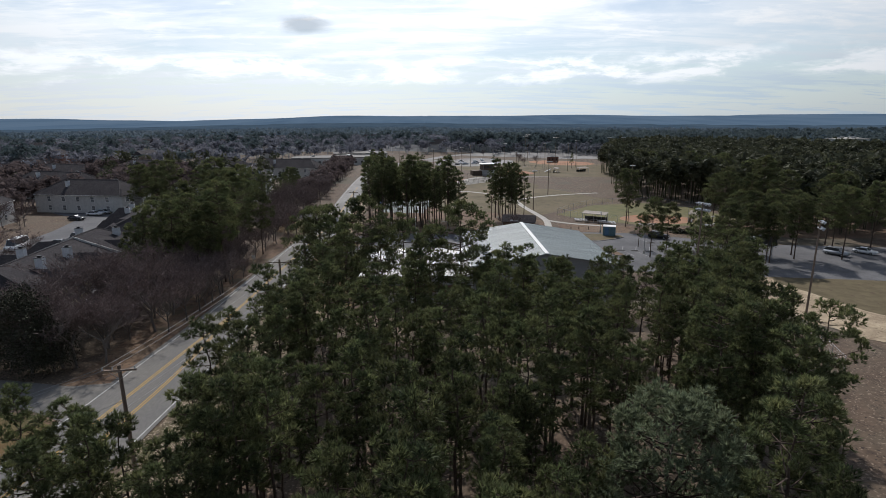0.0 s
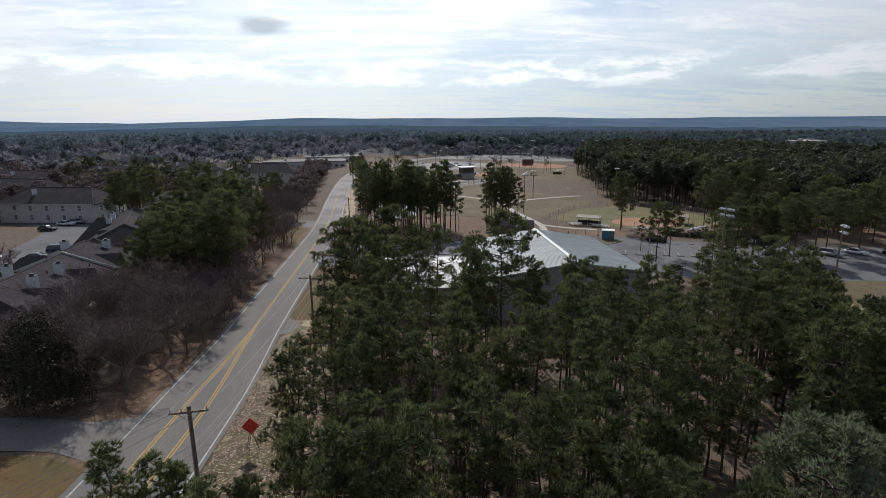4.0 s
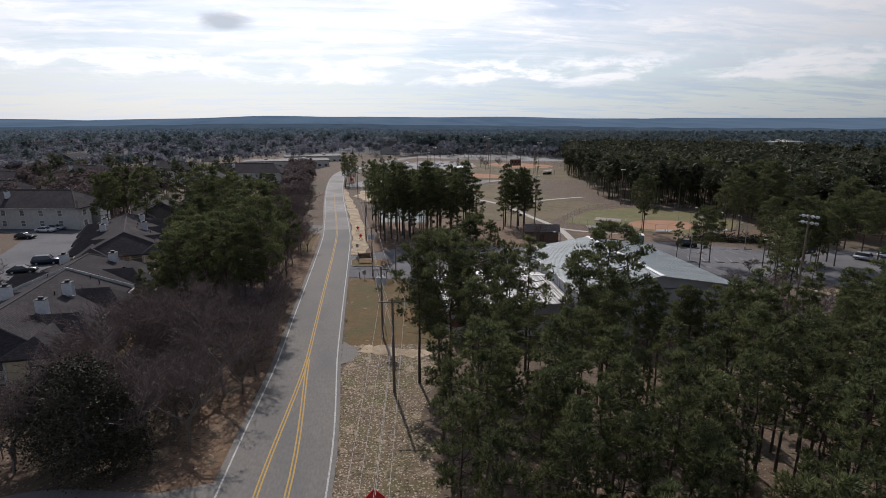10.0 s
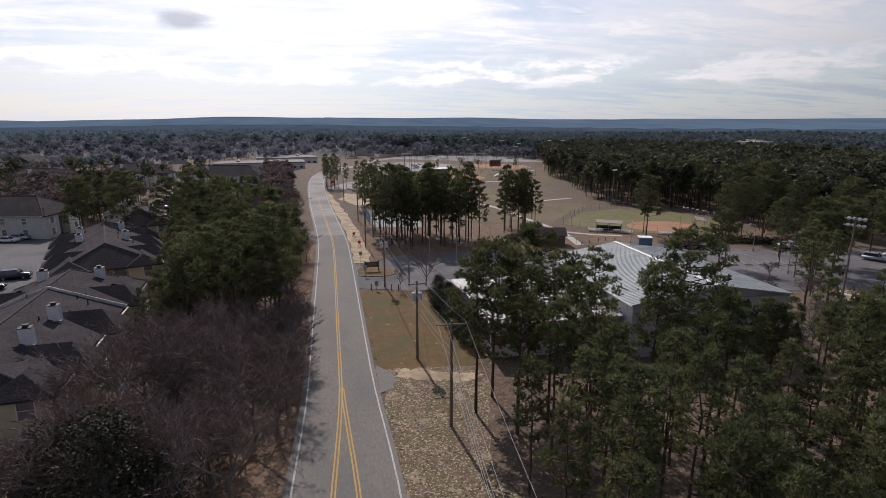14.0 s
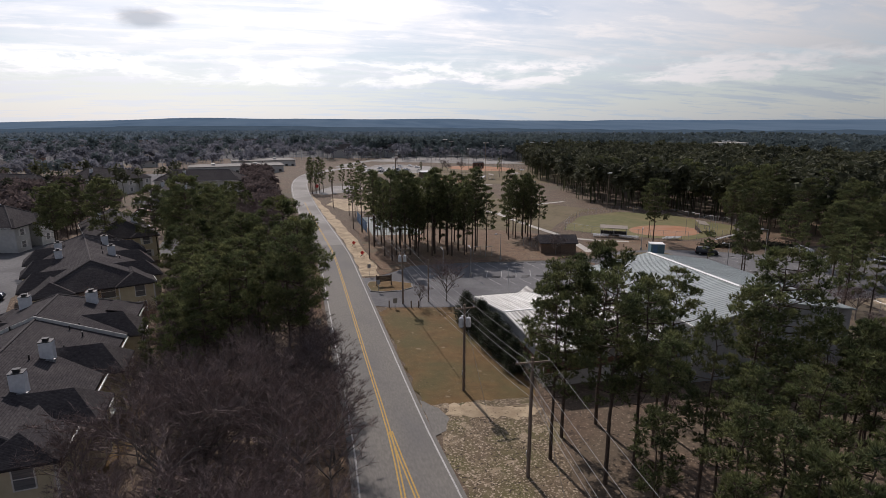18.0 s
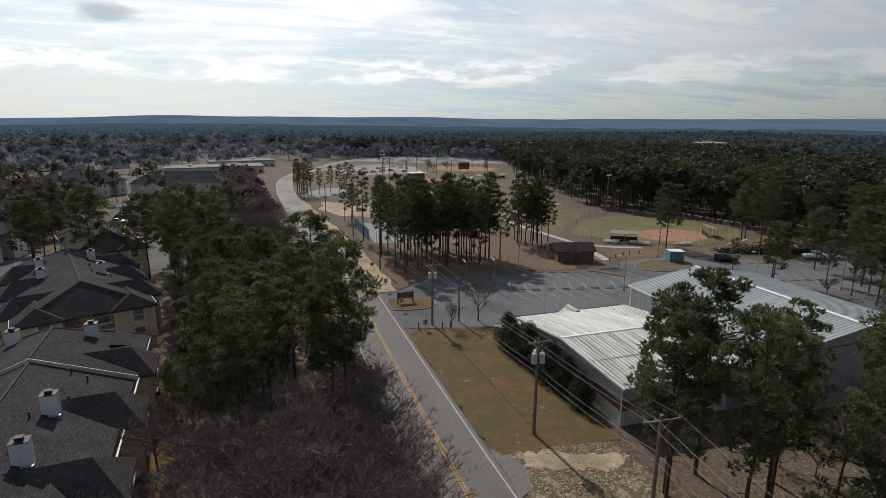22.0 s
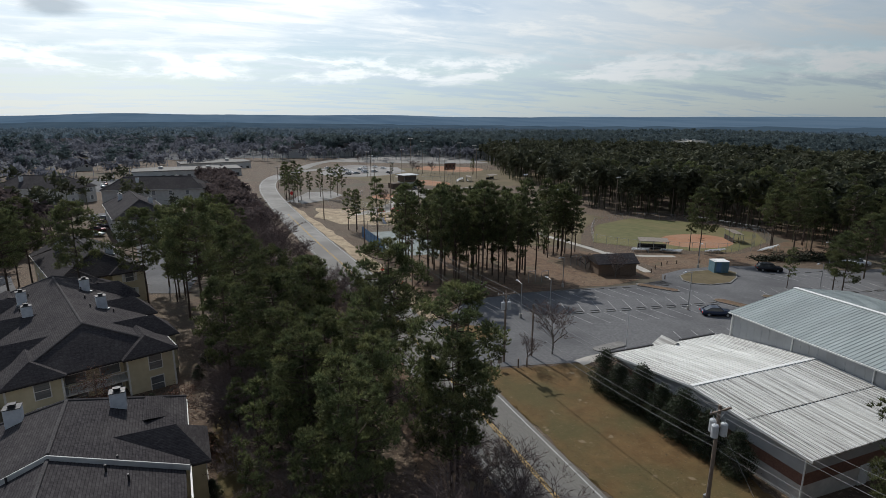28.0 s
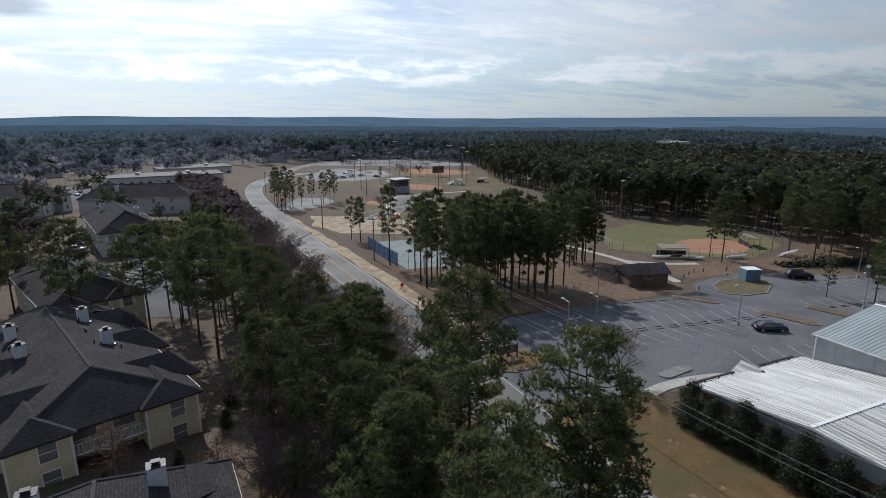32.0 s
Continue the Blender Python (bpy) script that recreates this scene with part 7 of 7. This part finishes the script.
for x, y in [(45.4, 120), (47.3, 119.4), (30, 111), (32.5, 110.5)]:
    p = thing("swing_frame", x, y, ground_z(x, y), 10, "small steel swing frame on the pine straw", "swing", "swing frames")
    fr = bmesh.new()
    for s in (-1, 1):
        rod(fr, (s * 0.8, 0, -0.1), (s * 0.8, 0, 2.1), 0.04, sides=6)
    rod(fr, (-0.8, 0, 2.1), (0.8, 0, 2.1), 0.04, sides=6)
    part("frame", fr, M_GALV, p)

# playground
play = thing("playground", 23.5, 183.5, ground_z(23.5, 183.5), 5, "playground with red-roofed towers and yellow posts", "playground")
M_PLAYRED, M_PLAYYEL = material("faded_red_plastic", (0.36, 0.06, 0.05), (0.45, 0.10, 0.08), 2, 4, rough=0.6), material("yellow_plastic", (0.55, 0.38, 0.05), (0.62, 0.45, 0.08), 2, 4, rough=0.6)
for cx in (-3.2, 1.2, 5.0):
    rf = hull(bmesh.new(), [(cx + sx * 1.1, sy * 1.1, 3.3) for sx in (-1, 1) for sy in (-1, 1)] + [(cx, 0, 4.6)])
    part("tower_roof", rf, M_PLAYRED if cx < 4 else M_BROWN, play, "faded red tower roof" if cx < 4 else "brown tower roof")
    part("deck", a_box(cx - 1, -1, 1.3, cx + 1, 1, 1.42), M_BROWN, play)
    for sx in (-1, 1):
        for sy in (-1, 1):
            part("post", a_rod((cx + sx * 0.95, sy * 0.95, -0.2), (cx + sx * 0.95, sy * 0.95, 3.3), 0.07, sides=6), M_PLAYYEL, play, "yellow post")
part("slide", hull(bmesh.new(), [(-3.6, -1, 1.4), (-2.8, -1, 1.4), (-3.6, -3.4, 0.2), (-2.8, -3.4, 0.2), (-3.6, -1, 1.3), (-2.8, -1, 1.3), (-3.6, -3.4, 0.1), (-2.8, -3.4, 0.1)]), M_CAN, play, "pale grey slide")
part("bridge", a_box(-2.2, -0.4, 1.3, 0.2, 0.4, 1.4), M_BROWN, play)

# press box and far structures
press = thing("press_box", 56.0, 271, ground_z(56.0, 271), 12, "two-storey grey press box with a flat overhanging roof", "building")
part("lower_wall", a_box(-3.2, -3, -0.3, 3.8, 3, 3.0), M_WALLMETAL, press)
part("upper_wall", a_box(-3.0, -2.8, 3.0, 3.6, 2.8, 6.0), M_BROWN, press)
part("roof", a_box(-4.0, -3.8, 6.0, 4.6, 3.8, 6.35), M_GALV, press, "grey metal flat roof")
part("window_band", a_box(-2.7, -2.86, 4.0, 3.3, -2.79, 5.4), M_GLASS, press, "dark window band")
part("side_shed", a_box(-8.5, -2.2, -0.3, -3.2, 2.2, 2.7), M_BROWN, press)
for q in (-2.9, 3.5):
    part("stair_post", a_rod((q, -3.6, -0.2), (q, -3.6, 6.0), 0.08, sides=6), M_GALV, press)


def scoreboard(x, y, turn, w, z0, h, mat, label):
    s = thing("scoreboard", x, y, ground_z(x, y), turn, label, "scoreboard", "scoreboards")
    part("panel", a_box(-w / 2, -0.18, z0, w / 2, 0.18, z0 + h, bevel=0.02), mat, s)
    part("header", a_box(-w / 2, -0.2, z0 + h, w / 2, 0.2, z0 + h + 0.35), M_CAN if mat is not M_DARKMETAL else mat, s)
    for q in (-0.32, 0.32):
        part("post", a_box(q * w - 0.09, -0.09, -0.4, q * w + 0.09, 0.09, z0 + 0.2), M_GALV, s)
    for q in (-0.3, 0.0, 0.3):
        part("digit_bar", a_box(q * w - 0.35, -0.2, z0 + h * 0.45, q * w + 0.35, -0.185, z0 + h * 0.75), M_RUBBER, s)
        part("label_bar", a_box(q * w - 0.25, -0.2, z0 + h * 0.2, q * w + 0.25, -0.185, z0 + h * 0.3), M_TRIM, s, "pale unreadable lettering bar")
    return s


scoreboard(98.4, 85.4, 12, 5.4, 2.2, 2.2, M_DARKMETAL, "black scoreboard on steel posts at the field's end")
scoreboard(107.8, 345, 8, 8.0, 2.4, 4.0, M_BRICK, "maroon scoreboard of a far ball field")

# long brush pile at the wood's edge
bp_rng = random.Random(12)
v, f = [], []
for k in range(2600):
    u = bp_rng.random()
    x, y = 89.6 + (113 - 89.6) * u + bp_rng.gauss(0, 0.6), 112.6 - 5.2 * math.sin(u * 1.4) + bp_rng.gauss(0, 0.9)
    z = ground_z(x, y) + abs(bp_rng.gauss(0, 0.75)) * (0.5 + math.sin(math.pi * u) * 0.8)
    d = Vector((bp_rng.gauss(0, 1), bp_rng.gauss(0, 1), bp_rng.gauss(0, 0.5))).normalized() * bp_rng.uniform(0.3, 0.8)
    s = d.cross(Vector((bp_rng.gauss(0, 1), bp_rng.gauss(0, 1), 1))).normalized() * 0.1
    n = len(v)
    v += [tuple(Vector((x, y, z)) + q) for q in (-d, s, d, -s)]
    f.append((n, n + 1, n + 2, n + 3))
tagged(place_mesh("brush_pile", mesh_of("brush_pile", v, f), M_HOLLY), "long dark pile of cut brush at the wood's edge", "brush", kind="stuff")


# flat-roofed far building with snowy-bright roof, and pale roofs in the valley
def far_building(x, y, turn, w, d, h, label, roof):
    b = thing("far_building", x, y, ground_z(x, y), turn, label, "building", "far buildings")
    part("wall", a_box(-w / 2, -d / 2, -1, w / 2, d / 2, h), M_GREYSIDING, b)
    part("roof", a_box(-w / 2 - 0.4, -d / 2 - 0.4, h, w / 2 + 0.4, d / 2 + 0.4, h + 0.4), roof, b)
    for k in range(int(w / 4)):
        part("window", a_box(-w / 2 + 2 + k * 4 - 0.8, -d / 2 - 0.05, 1.2, -w / 2 + 2 + k * 4 + 0.8, -d / 2 + 0.02, 2.6), M_GLASS, b)
    for q in (-0.25, 0.2):
        part("roof_unit", a_box(q * w - 1, -1, h + 0.4, q * w + 1, 1, h + 1.5), M_GALV, b)
    return b


far_building(-42, 352, 6, 52, 22, 4.6, "long low far building with a grey flat roof", M_KERB)
far_building(-30, 402, 10, 40, 24, 5.0, "low far store with a grey flat roof", M_KERB)
fb = random.Random(31)
for k in range(26):
    x, y = fb.uniform(-420, 260), fb.uniform(430, 900)
    h = thing("far_house", x, y, ground_z(x, y), fb.uniform(0, 180), "small pale house far off among the winter trees", "house", "far houses")
    w, l = fb.uniform(8, 12), fb.uniform(12, 24)
    part("wall", a_box(-w / 2, -l / 2, -1, w / 2, l / 2, 7.5), M_GREYSIDING, h)
    part("roof", hip_roof(bmesh.new(), -w / 2, -l / 2, w / 2, l / 2, 7.5, 4.0, 0.01, 0.01), M_SHINGLE, h)
for x, y, a, w, d in [(327, 371, 10, 26, 12), (342, 392, 6, 14, 10)]:
    far_building(x, y, a, w, d, 17.2, "pale flat roof standing above the far pine woods", M_CONCRETE)

# small trees by the park drive and shrubs round the houses
for x, y, s in [(14.8, 80.0, 0.86), (10.2, 78.4, 0.42), (85.4, 353, 0.9), (88.9, 352, 0.8), (97.9, 351, 0.9), (68.3, 425, 0.7), (-11.7, 107.8, 0.9), (-8.3, 104, 0.85), (-15.7, 117.4, 0.9), (47.7, 109.2, 0.6), (46.3, 116.9, 0.7), (-5.4, 100.6, 0.75), (-7.6, 103.7, 0.8), (-11.2, 105.1, 0.8), (-13.5, 110.7, 0.75), (-5.6, 58, 0.62), (-4.9, 52, 0.7), (-5.2, 47, 0.6), (-6.0, 66, 0.6), (72, 60, 0.7), (76, 56, 0.6), (80, 78, 0.5), (68, 66, 0.6), (60, 47, 0.8), (64, 50, 0.75), (69, 47, 0.8), (57, 46, 0.7), (74, 64, 0.65), (33, 182, 0.7), (30, 214, 0.8)]:
    plant(BARE[int(abs(x * 3 + y)) % 4], x, y, x * 53 % 360, s)
for x, y, s in [(94.6, 78.6, 0.8), (73.9, 93.1, 0.55), (87.5, 84, 0.7), (77, 66, 0.7), (84.5, 77, 0.65)]:
    plant(MID[int(x + y) % 3], x, y, x * 37 % 360, s)
for x, y, s in [(-24.5, 52, 0.5), (-24.2, 56.5, 0.55), (-24.0, 61, 0.5), (-24.3, 66, 0.6), (-25.2, 47, 0.45), (-26.3, 90, 0.5), (-25.6, 94.5, 0.55), (-30.5, 84.8, 0.42), (-36, 83.6, 0.4), (-28.2, 80, 0.5), (-24.6, 74, 0.5)]:
    plant(SHRUB, x, y, x * 71 % 360, s)
for x, y, s in [(-27.2, 79.0, 0.75), (-25.0, 69.5, 0.7), (-35.2, 84.5, 0.8), (-6.2, 96, 0.9), (-14.7, 119, 0.9)]:
    plant(RUSSET, x, y, x * 71 % 360, s)
scatter(BARE, [(-46, 34), (-26, 34), (-26, 39), (-46, 39)], 4.0, 210, (0.5, 0.8))
